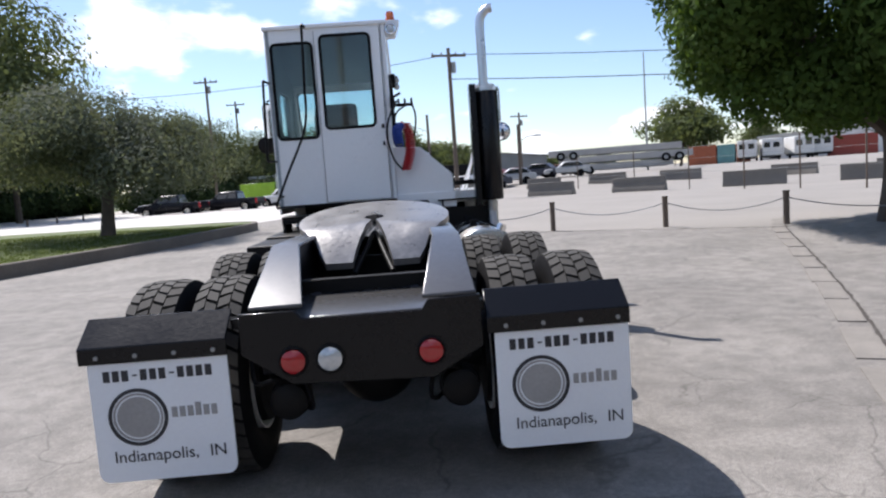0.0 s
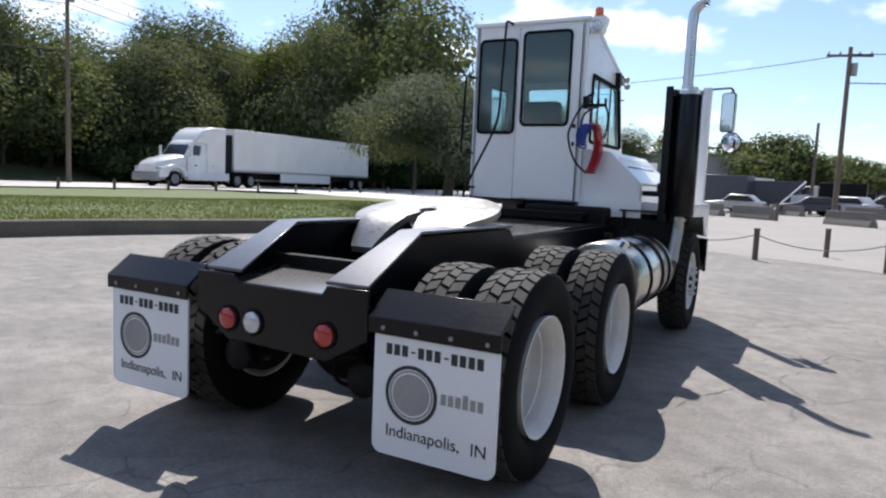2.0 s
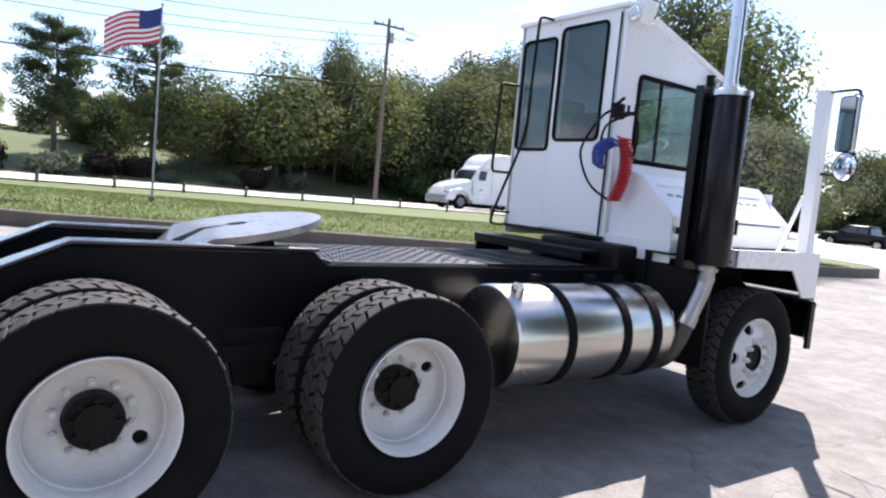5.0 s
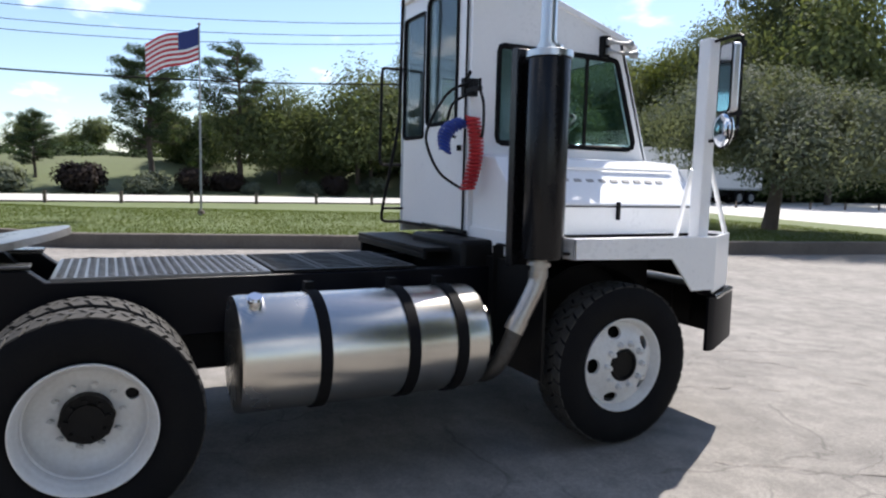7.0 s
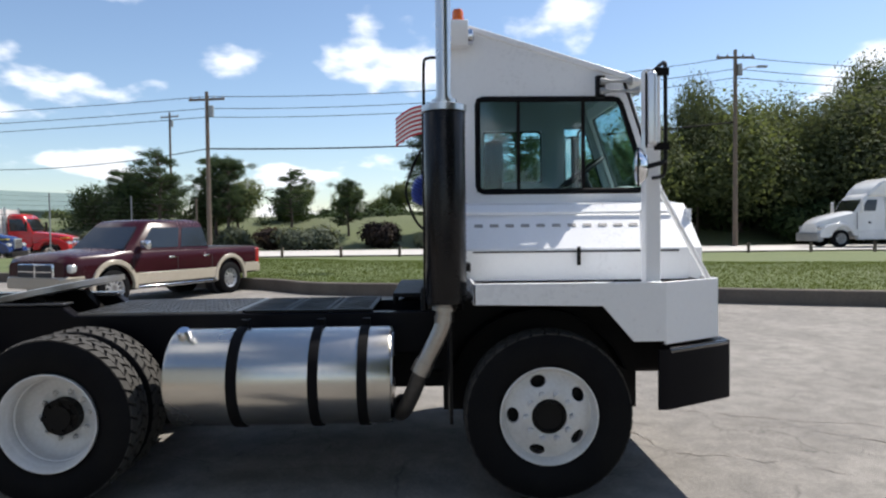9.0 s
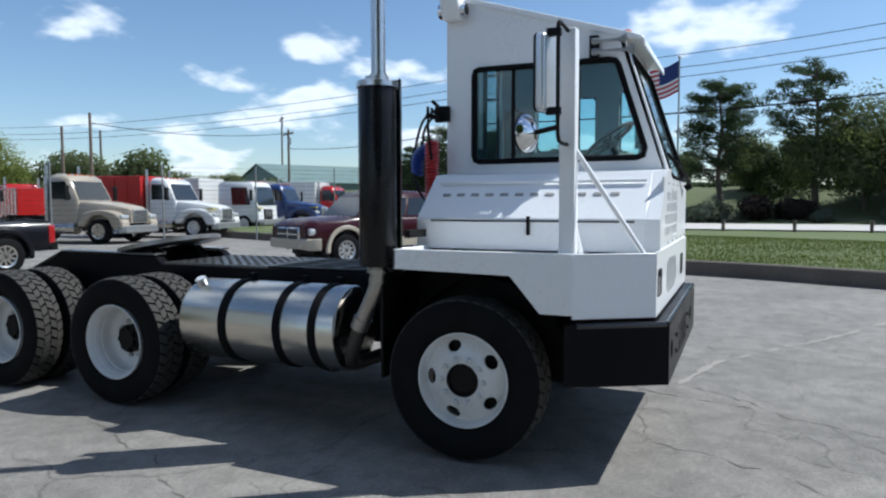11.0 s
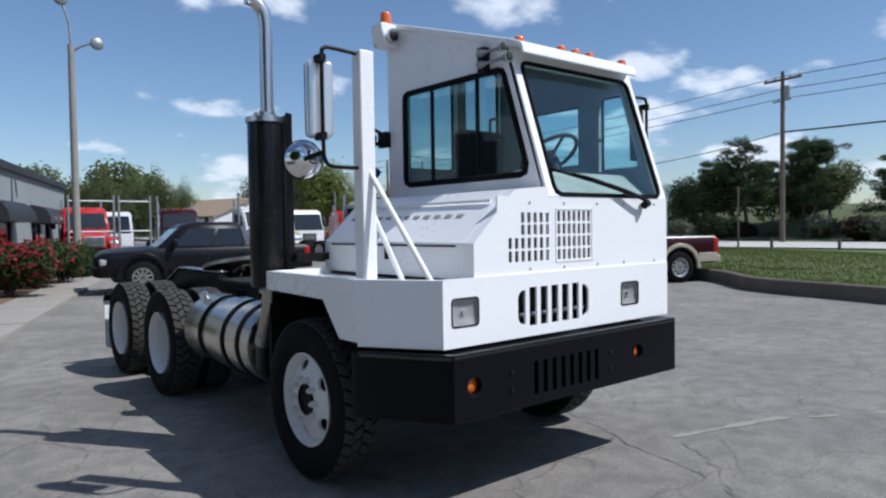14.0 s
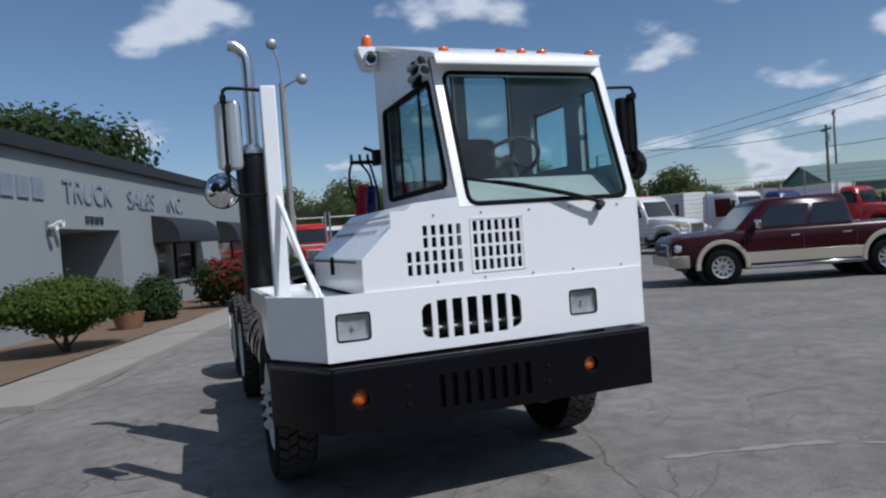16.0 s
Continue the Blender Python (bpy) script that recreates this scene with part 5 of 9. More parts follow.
def cab_side(x0, x1, window=True):
    """A side wall with a window opening, as a ring of quads."""
    bm = bmesh.new()
    outer = [(CB, 1.24), (5.30, 1.24), (CF - 0.016, 1.24), (CF - 0.016, 1.725), (5.625, 2.70), (4.47, 3.06), (CB, 3.09)]
    inner = [(4.53, 1.88), (5.15, 1.88), (5.78, 1.88), (5.775, 1.92), (5.575, 2.555), (4.60, 2.565), (4.53, 2.55)]
    k = len(outer)
    va = [[bm.verts.new((x, *p)) for p in outer] for x in (x0, x1)]
    vb = [[bm.verts.new((x, *p)) for p in inner] for x in (x0, x1)]
    for i in range(k):
        j = (i + 1) % k
        bm.faces.new((va[0][i], va[0][j], vb[0][j], vb[0][i]))
        bm.faces.new((va[1][j], va[1][i], vb[1][i], vb[1][j]))
        bm.faces.new((va[0][j], va[0][i], va[1][i], va[1][j]))
        bm.faces.new((vb[0][i], vb[0][j], vb[1][j], vb[1][i]))
    return bm


def left_wall(x0, x1):
    """The left-hand wall with its two smaller windows."""
    bm = bmesh.new()
    prism(bm, [(CB, 1.24), (CF - 0.016, 1.24), (CF - 0.016, 1.725), (5.625, 2.70), (4.47, 3.06), (CB, 3.09)], 0, x0, x1)
    ob = tpart("cab_side", bm, WHITE, "white left cab side wall")
    shear = Matrix.Identity(4)
    shear[1][2] = -0.30
    cuts = [(TRUCK_INV @ Matrix.Translation((x0, 4.93, 2.265)) @ Matrix.Diagonal((0.3, 0.54, 0.47, 1)), 0, 1),
            (TRUCK_INV @ Matrix.Translation((x0, 5.58, 2.25)) @ shear @ Matrix.Diagonal((0.3, 0.20, 0.56, 1)), 0, 1)]
    ob.data = holes_cut(ob.data, cuts)
    ob.data = holes_cut(ob.data, [(TRUCK_INV @ Matrix.Translation((x0, 5.485, 2.25)) @ Matrix.Diagonal((0.3, 0.17, 0.56, 1)), 0, 1)])
    return ob


left_wall(CL, CL + 0.012)
lining = left_wall(CL + 0.013, CL + 0.047)
lining.name = "wall_lining"
lining.data.materials.clear()
lining.data.materials.append(LINING)
tagged(lining, "dark grey inner wall lining")
tpart("wall_lining", cab_side(CR - 0.047, CR - 0.041), LINING)
bm = bmesh.new()
prism(bm, [(CB + 0.05, 3.035), (4.46, 3.035), (5.60, 2.675), (5.60, 2.667), (4.46, 3.026), (CB + 0.05, 3.026)], 0, CL + 0.05, CR - 0.05)
tpart("roof_lining", bm, LINING)
for rim in (ring_line((4.66, 5.20), (2.03, 2.50), 0.05, lambda a, b: (CL + 0.0, a, b)), [(CL, 5.40, 1.99), (CL, 5.42, 1.97), (CL, 5.735, 1.97), (CL, 5.757, 1.99), (CL, 5.61, 2.51), (CL, 5.585, 2.53), (CL, 5.42, 2.53), (CL, 5.40, 2.51)]):
    bm = bmesh.new()
    loop_tube(bm, rim, 0.014)
    tpart("window_seal", bm, RUBBER)
    bm = bmesh.new()
    prism(bm, [p[1:] for p in rim], 0, CL + 0.016, CL + 0.024)
    tpart("side_window", bm, GLASS, "tinted left side window").visible_shadow = False

for x0, x1, xg in ((CR - 0.04, CR, CR - 0.02),):
    tpart("cab_side", cab_side(x0, x1), WHITE, "white cab side wall", bevel=0.006)
    rim = [(xg, *p) for p in ((4.57, 1.885), (5.72, 1.885), (5.765, 1.90), (5.775, 1.945), (5.59, 2.52), (5.57, 2.55), (5.53, 2.56), (4.57, 2.565), (4.54, 2.555), (4.53, 2.52), (4.53, 1.93), (4.54, 1.90))]
    bm = bmesh.new()
    loop_tube(bm, [(p[0] + (0.02 if xg > 0 else -0.02), p[1], p[2]) for p in rim], 0.021)
    tpart("window_seal", bm, RUBBER, "black rubber window seal")
    bm = bmesh.new()
    prism(bm, [p[1:] for p in rim], 0, xg - 0.004, xg + 0.004)
    tpart("side_window", bm, GLASS, "tinted side window").visible_shadow = False
    for y in (4.82, 5.30):
        bm = bmesh.new()
        box(bm, (xg - 0.008, y, 1.885), (xg + 0.008, y + 0.025, 2.56))
        tpart("window_bar", bm, SATIN)

bm = bmesh.new()
holed(bm, (CL + 0.04, 1.24, CR - 0.04, 3.07), [(-1.045, 1.95, -0.63, 2.92), (-0.54, 2.03, -0.03, 2.975)], lambda u, v, d: (u, CB + d, v), 0.04)
tpart("cab_back", bm, WHITE, "white cab rear wall", bevel=0.004)
bm = bmesh.new()
holed(bm, (CL + 0.05, 1.28, CR - 0.05, 3.02), [(-1.04, 1.95, -0.63, 2.92), (-0.54, 2.03, -0.03, 2.975)], lambda u, v, d: (u, CB + 0.042 + d, v), 0.005)
tpart("rear_lining", bm, LINING)
bm = bmesh.new()
holed(bm, (-0.595, 1.27, 0.075, 3.02), [(-0.54, 2.03, -0.03, 2.975)], lambda u, v, d: (u, CB - 0.022 + d, v), 0.018)
door = tpart("sliding_door", bm, WHITE, "white rear sliding door", bevel=0.004)
for (u, v), nm in ((((-1.045, -0.63), (1.95, 2.92)), "fixed_rear_window"), (((-0.54, -0.03), (2.03, 2.975)), "door_window")):
    off = CB - 0.004 if nm == "fixed_rear_window" else CB - 0.025
    bm = bmesh.new()
    loop_tube(bm, ring_line(u, v, 0.05, lambda a, b: (a, off, b)), 0.015)
    tpart("window_seal", bm, RUBBER)
    bm = bmesh.new()
    prism(bm, ring_line(u, v, 0.05, lambda a, b: (a, b)), 1, off + 0.006, off + 0.012)
    tpart(nm, bm, REARGLASS, "tinted rear window").visible_shadow = False
for x in (-0.597, 0.077):
    bm = bmesh.new()
    box(bm, (x - 0.0025, CB - 0.016, 1.26), (x + 0.0025, CB - 0.002, 3.03))
    tpart("door_seal", bm, RUBBER)
bm = bmesh.new()
box(bm, (CL, CB - 0.03, 1.235), (CR + 0.0, CB - 0.001, 1.258))
tpart("door_track", bm, SATIN)
bm = bmesh.new()
box(bm, (0.03, CB - 0.04, 2.0), (0.06, CB - 0.02, 2.04))
tpart("door_latch", bm, SATIN)
bm = bmesh.new()
box(bm, (0.035, CB - 0.05, 1.82), (0.055, CB - 0.02, 1.86))
tpart("door_latch", bm, SATIN)

# windshield frame, leaning back
def lean(u, v, d):
    """u across, v up the windshield's plane, d inwards."""
    s = Vector((0, 5.63 - CF, 2.70 - 1.74))
    L = s.length
    s.normalize()
    n_ = Vector((0, -s.z, s.y))
    p = Vector((u, CF, 1.74)) + s * v + n_ * d
    return tuple(p)


LEAN = math.hypot(CF - 5.63, 2.70 - 1.74)
bm = bmesh.new()
holed(bm, (CL, -0.005, CR, LEAN), [(-1.035, 0.02, 0.065, 0.90)], lean, 0.04)
tpart("windshield_frame", bm, WHITE, bevel=0.006)
bm = bmesh.new()
loop_tube(bm, ring_line((-1.035, 0.065), (0.015, 0.905), 0.06, lambda a, b: lean(a, b, 0.0)), 0.015)
tpart("windshield_seal", bm, RUBBER, "black rubber windshield seal")
bm = bmesh.new()
a = [bm.verts.new(lean(u, v, 0.012)) for u, v in ring_line((-1.035, 0.065), (0.015, 0.905), 0.06, lambda p, q: (p, q))]
bm.faces.new(a)
bmesh.ops.solidify(bm, geom=bm.faces[:], thickness=0.006)
tpart("windshield", bm, GLASS, "large tinted windshield").visible_shadow = False
bm = bmesh.new()
tube(bm, smooth_line([lean(-0.80, -0.045, -0.03), lean(-0.74, -0.02, -0.05), lean(-0.52, 0.045, -0.05), lean(-0.27, 0.105, -0.035)], 4), 0.013, 8)
rod(bm, lean(-0.80, -0.055, 0.0), lean(-0.80, -0.045, -0.05), 0.026)
wiper = tpart("wiper", bm, SATIN, "black windshield wiper")
bm = bmesh.new()
tube(bm, smooth_line([lean(-0.62, 0.028, -0.024), lean(-0.30, 0.098, -0.028), lean(0.07, 0.168, -0.024)], 4), 0.011, 6)
tube(bm, smooth_line([lean(-0.48, 0.062, -0.036), lean(-0.29, 0.105, -0.042), lean(-0.10, 0.138, -0.036)], 4), 0.010, 6)
tpart("blade", bm, RUBBER, "rubber wiper blade", parent=wiper)

# roof: slopes down to the front, with a visor lip
bm = bmesh.new()
prism(bm, [(CB - 0.03, 3.06), (CB - 0.03, 3.10), (4.48, 3.10), (5.66, 2.735), (5.745, 2.70), (5.765, 2.675), (5.77, 2.625), (5.755, 2.625), (5.745, 2.67), (5.63, 2.695), (4.46, 3.06)], 0, CL - 0.015, CR + 0.015)
for v in bm.verts:
    # the lip is narrower than the roof
    if v.co.y > 5.7:
        v.co.x = max(v.co.x, CL + 0.085)
tpart("roof", bm, WHITE, "white sloping cab roof", bevel=0.008)
for x in (0.038, -0.36, -0.51, -0.66, -1.03):
    bm = bmesh.new()
    lathe(bm, [(0, 0.036), (0.012, 0.036), (0.03, 0.028), (0.038, 0.010)], "Z", 18, (x, 5.63, 2.735))
    tpart("marker_lamp", bm, AMBER, "amber roof marker lamp")
# beacon on a bracket at the rear corner, work lamps
bm = bmesh.new()
prism(bm, [(0.10, 3.10), (0.29, 3.10), (0.29, 3.05), (0.24, 2.93), (0.15, 2.93)], 1, 4.32, 4.46)
tpart("beacon_bracket", bm, WHITE, bevel=0.006)
bm = bmesh.new()
lathe(bm, [(3.10, 0.05), (3.125, 0.05), (3.13, 0.042), (3.175, 0.042), (3.195, 0.034), (3.20, 0.012)], "Z", 22, (0.20, 4.39, 0))
tpart("beacon", bm, AMBER, "amber beacon lamp")
for y, d in ((4.318, -1), (4.462, 1)):
    bm = bmesh.new()
    lathe(bm, [(y, 0.056), (y + d * 0.03, 0.058), (y + d * 0.035, 0.05), (y + d * 0.03, 0.01)], "Y", 22, (0.20, 0, 3.0))
    tpart("work_lamp", bm, CHROME)
    bm = bmesh.new()
    lathe(bm, [(y + d * 0.031, 0.045), (y + d * 0.04, 0.03), (y + d * 0.042, 0.005)], "Y", 20, (0.20, 0, 3.0))
    tpart("lamp_glass", bm, CLEARLENS if d < 0 else SATIN)
# horns at the front corner
for z, L in ((2.605, 0.20), (2.675, 0.15)):
    bm = bmesh.new()
    lathe(bm, [(5.42, 0.022), (5.44, 0.026), (5.50, 0.010), (5.50 + L * 0.7, 0.013), (5.50 + L, 0.036), (5.50 + L, 0.030), (5.45 + L, 0.010)], "Y", 18, (0.20, 0, z))
    tpart("air_horn", bm, STEEL, "small dark steel air horn")
bm = bmesh.new()
box(bm, (CR, 5.40, 2.56), (0.19, 5.46, 2.72))
tpart("horn_bracket", bm, SATIN)

# floor, seat, wheel and dash inside
bm = bmesh.new()
box(bm, (CL + 0.04, CB + 0.04, 1.24), (CR - 0.04, CF - 0.05, 1.28))
tpart("cab_floor", bm, INTERIOR)
bm = bmesh.new()
prism(bm, [(5.50, 1.28), (CF - 0.06, 1.28), (CF - 0.06, 1.73), (5.70, 1.92), (5.58, 1.92), (5.50, 1.72)], 0, CL + 0.055, CR - 0.055)
tpart("dashboard", bm, DASH, "pale grey dashboard", bevel=0.02)
bm = bmesh.new()
box(bm, (-0.72, 4.72, 1.62), (-0.22, 5.20, 1.76))
box(bm, (-0.70, 4.62, 1.70), (-0.24, 4.76, 2.32))
box(bm, (-0.62, 4.75, 1.28), (-0.32, 5.1, 1.62))
tpart("seat", bm, SEATCLOTH, "black driver's seat", bevel=0.05)
bm = bmesh.new()
M = Matrix.Translation((-0.47, 5.42, 2.06)) @ Matrix.Rotation(radians(36), 4, "X")
ringpts = [M @ Vector((0.215 * math.cos(2 * math.pi * k / 32), 0.215 * math.sin(2 * math.pi * k / 32), 0)) for k in range(32)]
loop_tube(bm, ringpts, 0.015, 8)
for k in (20, 80, 200, 310):
    rod(bm, M @ Vector((0, 0, -0.02)), M @ Vector((0.21 * math.cos(radians(k)), 0.21 * math.sin(radians(k)), 0)), 0.011, 8)
rod(bm, M @ Vector((0, 0, 0.02)), M @ Vector((0, 0, -0.06)), 0.05, 16)
rod(bm, M @ Vector((0, 0, -0.05)), (-0.47, 5.66, 1.62), 0.03, 12)
tpart("steering_wheel", bm, SEATCLOTH, "black steering wheel")

# hood beside the cab
HX, HZ = 0.74, 1.475
bm = bmesh.new()
prism(bm, [(CR, 1.27), (HX, 1.27), (HX, HZ), (0.42, 1.775), (CR, 1.80)], 1, 4.345, CF - 0.08)
tpart("hood", bm, WHITE, "white engine hood with sloping side", bevel=0.008)
bm = bmesh.new()
prism(bm, [(HX, 1.27), (HX, HZ), (0.42, 1.775), (CR, 1.80), (CR, 1.784), (0.415, 1.758), (HX - 0.016, HZ - 0.007), (HX - 0.016, 1.27)], 1, CF - 0.082, CF - 0.012)
tpart("hood_nose", bm, WHITE)
bm = bmesh.new()
prism(bm, [(HX + 0.001, HZ - 0.022), (HX + 0.004, HZ - 0.022), (HX + 0.004, HZ - 0.010), (HX + 0.001, HZ - 0.010)], 1, 4.45, 5.80)
tpart("hood_gap", bm, INK)
bm = bmesh.new()
box(bm, (HX, 5.13, 1.37), (HX + 0.022, 5.15, 1.49))
tpart("hood_latch", bm, SATIN, "black hood latch")
for k in range(12):
    y = 4.50 + k * 0.105
    c = Vector((0.575, y, HZ + (HX - 0.575) / (HX - 0.42) * (1.775 - HZ)))
    bm = bmesh.new()
    box(bm, (-0.012, -0.028, -0.004), (0.012, 0.028, 0.006), Matrix.Translation(c) @ Matrix.Rotation(-math.atan2(1.775 - HZ, 0.42 - HX) + math.pi, 4, "Y"))
    tpart("hood_vent", bm, GREYINK)
bm = bmesh.new()
box(bm, (0.50, 4.42, 1.706), (0.512, 5.84, 1.722))
tpart("hood_crease", bm, WHITE)

# front face: grilles in the white sheet, fascia below with lamps
def front(u, v, d):
    return (u, CF - d, v)


holes = []
for k in range(7):
    u = 0.475 - k * 0.052
    for z0 in (1.36, 1.435):
        holes.append((u - 0.028, z0, u, z0 + 0.062))
    if k >= 2:
        for z0 in (1.515, 1.585):
            holes.append((u - 0.028, z0, u, z0 + 0.058))
for k in range(7):
    u = 0.058 - k * 0.047
    for z0 in (1.36, 1.437, 1.514, 1.591):
        holes.append((u - 0.027, z0, u, z0 + 0.062))
bm = bmesh.new()
holed(bm, (CL, 1.285, 0.56, 1.735), [h for h in holes], front, 0.012)
tpart("front_panel", bm, WHITE, "white front panel with slotted grilles", bevel=0.0)
bm = bmesh.new()
prism(bm, [(0.56, 1.285), (HX, 1.285), (HX, HZ), (0.56, 1.645)], 1, CF - 0.012, CF)
prism(bm, [(CR, 1.735), (0.465, 1.735), (0.42, 1.775), (CR, 1.80)], 1, CF - 0.012, CF)
tpart("front_panel_corner", bm, WHITE)
bm = bmesh.new()
prism(bm, [(CL + 0.05, 1.29), (0.55, 1.29), (0.55, 1.61), (0.455, 1.70), (CL + 0.05, 1.70)], 1, CF - 0.06, CF - 0.05)
tpart("radiator_core", bm, SATIN)
bm = bmesh.new()
box(bm, (-0.27, CF, 1.345), (0.075, CF + 0.004, 1.352))
box(bm, (-0.27, CF, 1.662), (0.075, CF + 0.004, 1.669))
box(bm, (0.070, CF, 1.345), (0.077, CF + 0.004, 1.669))
box(bm, (-0.272, CF, 1.345), (-0.265, CF + 0.004, 1.669))
tpart("grille_frame", bm, WHITE)
for x in (-0.32, -0.6, -0.95, 0.0, 0.3):
    for z in (1.315, 1.70):
        bm = bmesh.new()
        rod(bm, (x, CF, z), (x, CF + 0.005, z), 0.007, 8)
        tpart("screw", bm, STEEL)

FY = CF + 0.01
slots = [(0.415 - 0.095 * k - 0.062, 0.985 + (0.014 if k in (0, 6) else 0), 0.415 - 0.095 * k, 1.21 - (0.014 if k in (0, 6) else 0)) for k in range(7)]
lamps = [(0.72, 1.035, 0.91, 1.185), (-0.745, 1.03, -0.555, 1.18)]
bm = bmesh.new()
holed(bm, (CL + 0.01, 0.925, 0.97, 1.292), slots + lamps, lambda u, v, d: (u, FY - d, v), 0.015)
for side, u in ((1, slots[0][2]), (-1, slots[6][0])):
    for up, v in ((1, slots[0][3]), (-1, slots[0][1])):
        # rounded outer corners of the end slots
        arc = [(u - side * 0.05 * (1 - math.sin(a)), v - up * 0.05 * (1 - math.cos(a))) for a in [k * math.pi / 16 for k in range(9)]]
        if side * up < 0:
            arc.reverse()
        face = [bm.verts.new((p, FY - 0.0005, q)) for p, q in [(u, v)] + arc]
        ret = bmesh.ops.extrude_face_region(bm, geom=[bm.faces.new(face)])
        for w in ret["geom"]:
            if isinstance(w, bmesh.types.BMVert):
                w.co.y -= 0.014
bmesh.ops.recalc_face_normals(bm, faces=bm.faces[:])
fascia = tpart("front_fascia", bm, WHITE, "white lower front sheet with slots and headlamps")
bm = bmesh.new()
box(bm, (CL + 0.02, FY - 0.10, 0.94), (0.96, FY - 0.09, 1.28))
tpart("fascia_back", bm, SATIN)
bm = bmesh.new()
rod(bm, (-0.35, FY - 0.05, 1.045), (0.52, FY - 0.05, 1.045), 0.012, 8)
tpart("cross_rod", bm, STEEL)
for u0, v0, u1, v1 in lamps:
    bm = bmesh.new()
    loop_tube(bm, ring_line((u0, u1), (v0, v1), 0.02, lambda a, b: (a, FY - 0.001, b)), 0.0055)
    tpart("headlamp_trim", bm, SATIN)
    bm = bmesh.new()
    prism(bm, ring_line((u0 + 0.004, u1 - 0.004), (v0 + 0.004, v1 - 0.004), 0.018, lambda a, b: (a, b)), 1, FY - 0.002, FY + 0.002)
    lamp = tpart("headlamp", bm, LAMPGLASS, "rectangular headlamp with clear glass")
    lamp.visible_shadow = False
    cx, cz = (u0 + u1) / 2, (v0 + v1) / 2
    bm = bmesh.new()
    grid = []
    for i in range(15):
        row = []
        for k in range(11):
            a, b = -1 + i / 7, -1 + k / 5
            flute = 0.003 * (i % 2)
            row.append(bm.verts.new((cx + a * (u1 - u0) / 2, FY - 0.006 - 0.020 * (1 - min(1, 0.5 * a * a + 0.5 * b * b)) - flute, cz + b * (v1 - v0) / 2)))
        grid.append(row)
    for a, b in zip(grid, grid[1:]):
        for k in range(10):
            bm.faces.new((a[k], a[k + 1], b[k + 1], b[k]))
    bmesh.ops.solidify(bm, geom=bm.faces[:], thickness=0.003)
    tpart("reflector", bm, REFLECTOR, "bright dished reflector", parent=lamp)
    bm = bmesh.new()
    rod(bm, (cx, FY - 0.026, cz), (cx, FY - 0.008, cz), 0.011, 10)
    tpart("bulb", bm, CLEARLENS, parent=lamp)
bm = bmesh.new()
box(bm, (0.10, 4.325, 1.13), (0.76, 4.343, 1.292))
box(bm, (0.745, 4.343, 1.17), (0.76, 4.42, 1.292))
tpart("hood_skirt", bm, WHITE, "white rear skirt below the hood", bevel=0.004)
# side skirts: chamfered corner and right-hand fender
bm = bmesh.new()
pa = [(0.97, FY), (1.235, 5.545), (1.22, 5.535), (0.97, FY - 0.018)]
prism(bm, pa, 2, 0.925, 1.292)
tpart("corner_skirt", bm, WHITE, "white chamfered corner skirt", bevel=0.004)
bm = bmesh.new()
prism(bm, [(5.545, 1.292), (5.545, 0.945), (5.355, 0.945), (5.175, 1.155), (4.42, 1.17), (4.42, 1.292)], 0, 1.218, 1.235)
prism(bm, [(0.74, 1.292), (1.235, 1.292), (1.235, 1.17), (0.74, 1.17)], 1, 4.42, 4.437)
tpart("fender_skirt", bm, WHITE, "white fender side skirt", bevel=0.004)
bm = bmesh.new()
prism(bm, [(0.72, 4.43), (1.22, 4.43), (1.22, 5.54), (0.965, FY - 0.02), (0.72, FY - 0.02)], 2, 1.235, 1.25)
tpart("fender_top", bm, WHITE, "white fender tray")
bm = bmesh.new()
for p, q in (((1.19, 4.44), (1.22, 5.53)),):
    box(bm, (p[0], p[1], 1.282), (q[0], q[1], 1.292))
tpart("fender_lip", bm, WHITE)
bm = bmesh.new()
box(bm, (CL, 5.2, 0.945), (CL + 0.017, FY - 0.02, 1.292))
box(bm, (CL, CB, 1.17), (CL + 0.017, 5.2, 1.292))
tpart("left_skirt", bm, WHITE)
for s in (1, -1):
    bm = bmesh.new()
    pts = []
    for k in range(9):
        a = radians(20 + 140 * k / 8)
        pts.append((4.865 + 0.60 * math.cos(a), 0.50 + 0.60 * math.sin(a)))
    arch = pts + [(4.865 + 0.585 * math.cos(radians(20 + 140 * k / 8)), 0.50 + 0.585 * math.sin(radians(20 + 140 * k / 8))) for k in range(8, -1, -1)]
    prism(bm, arch, 0, XC + 0.50 if s > 0 else XC - 1.0, XC + 0.80 if s > 0 else XC - 0.50)
    tpart("wheel_arch_liner", bm, RUBBER)

# bumper: deep black channel with chamfered right corner, slots and amber lamps
bm = bmesh.new()
out2 = [(-1.07, 6.035), (0.965, 6.035), (1.245, 5.56), (1.245, 5.50), (1.22, 5.50), (1.22, 5.55), (0.95, 6.01), (-1.045, 6.01), (-1.045, 5.62), (-1.07, 5.62)]
prism(bm, out2, 2, 0.545, 0.895)
bumper = tpart("bumper", bm, BUMPERBLACK, "deep black steel bumper with slots", bevel=0.0)
cuts = [(TRUCK_INV @ Matrix.Translation((x, 6.02, 0.725)) @ Matrix.Rotation(radians(90), 4, "X"), 0.058, 0.12) for x in (0.821, -0.636)]
for k in range(8):
    cuts.append((TRUCK_INV @ Matrix.Translation((0.35 - k * 0.078, 6.02, 0.70)) @ Matrix.Diagonal((0.036, 0.12, 0.19, 1)), 0, 1))
bumper.data = holes_cut(bumper.data, cuts)
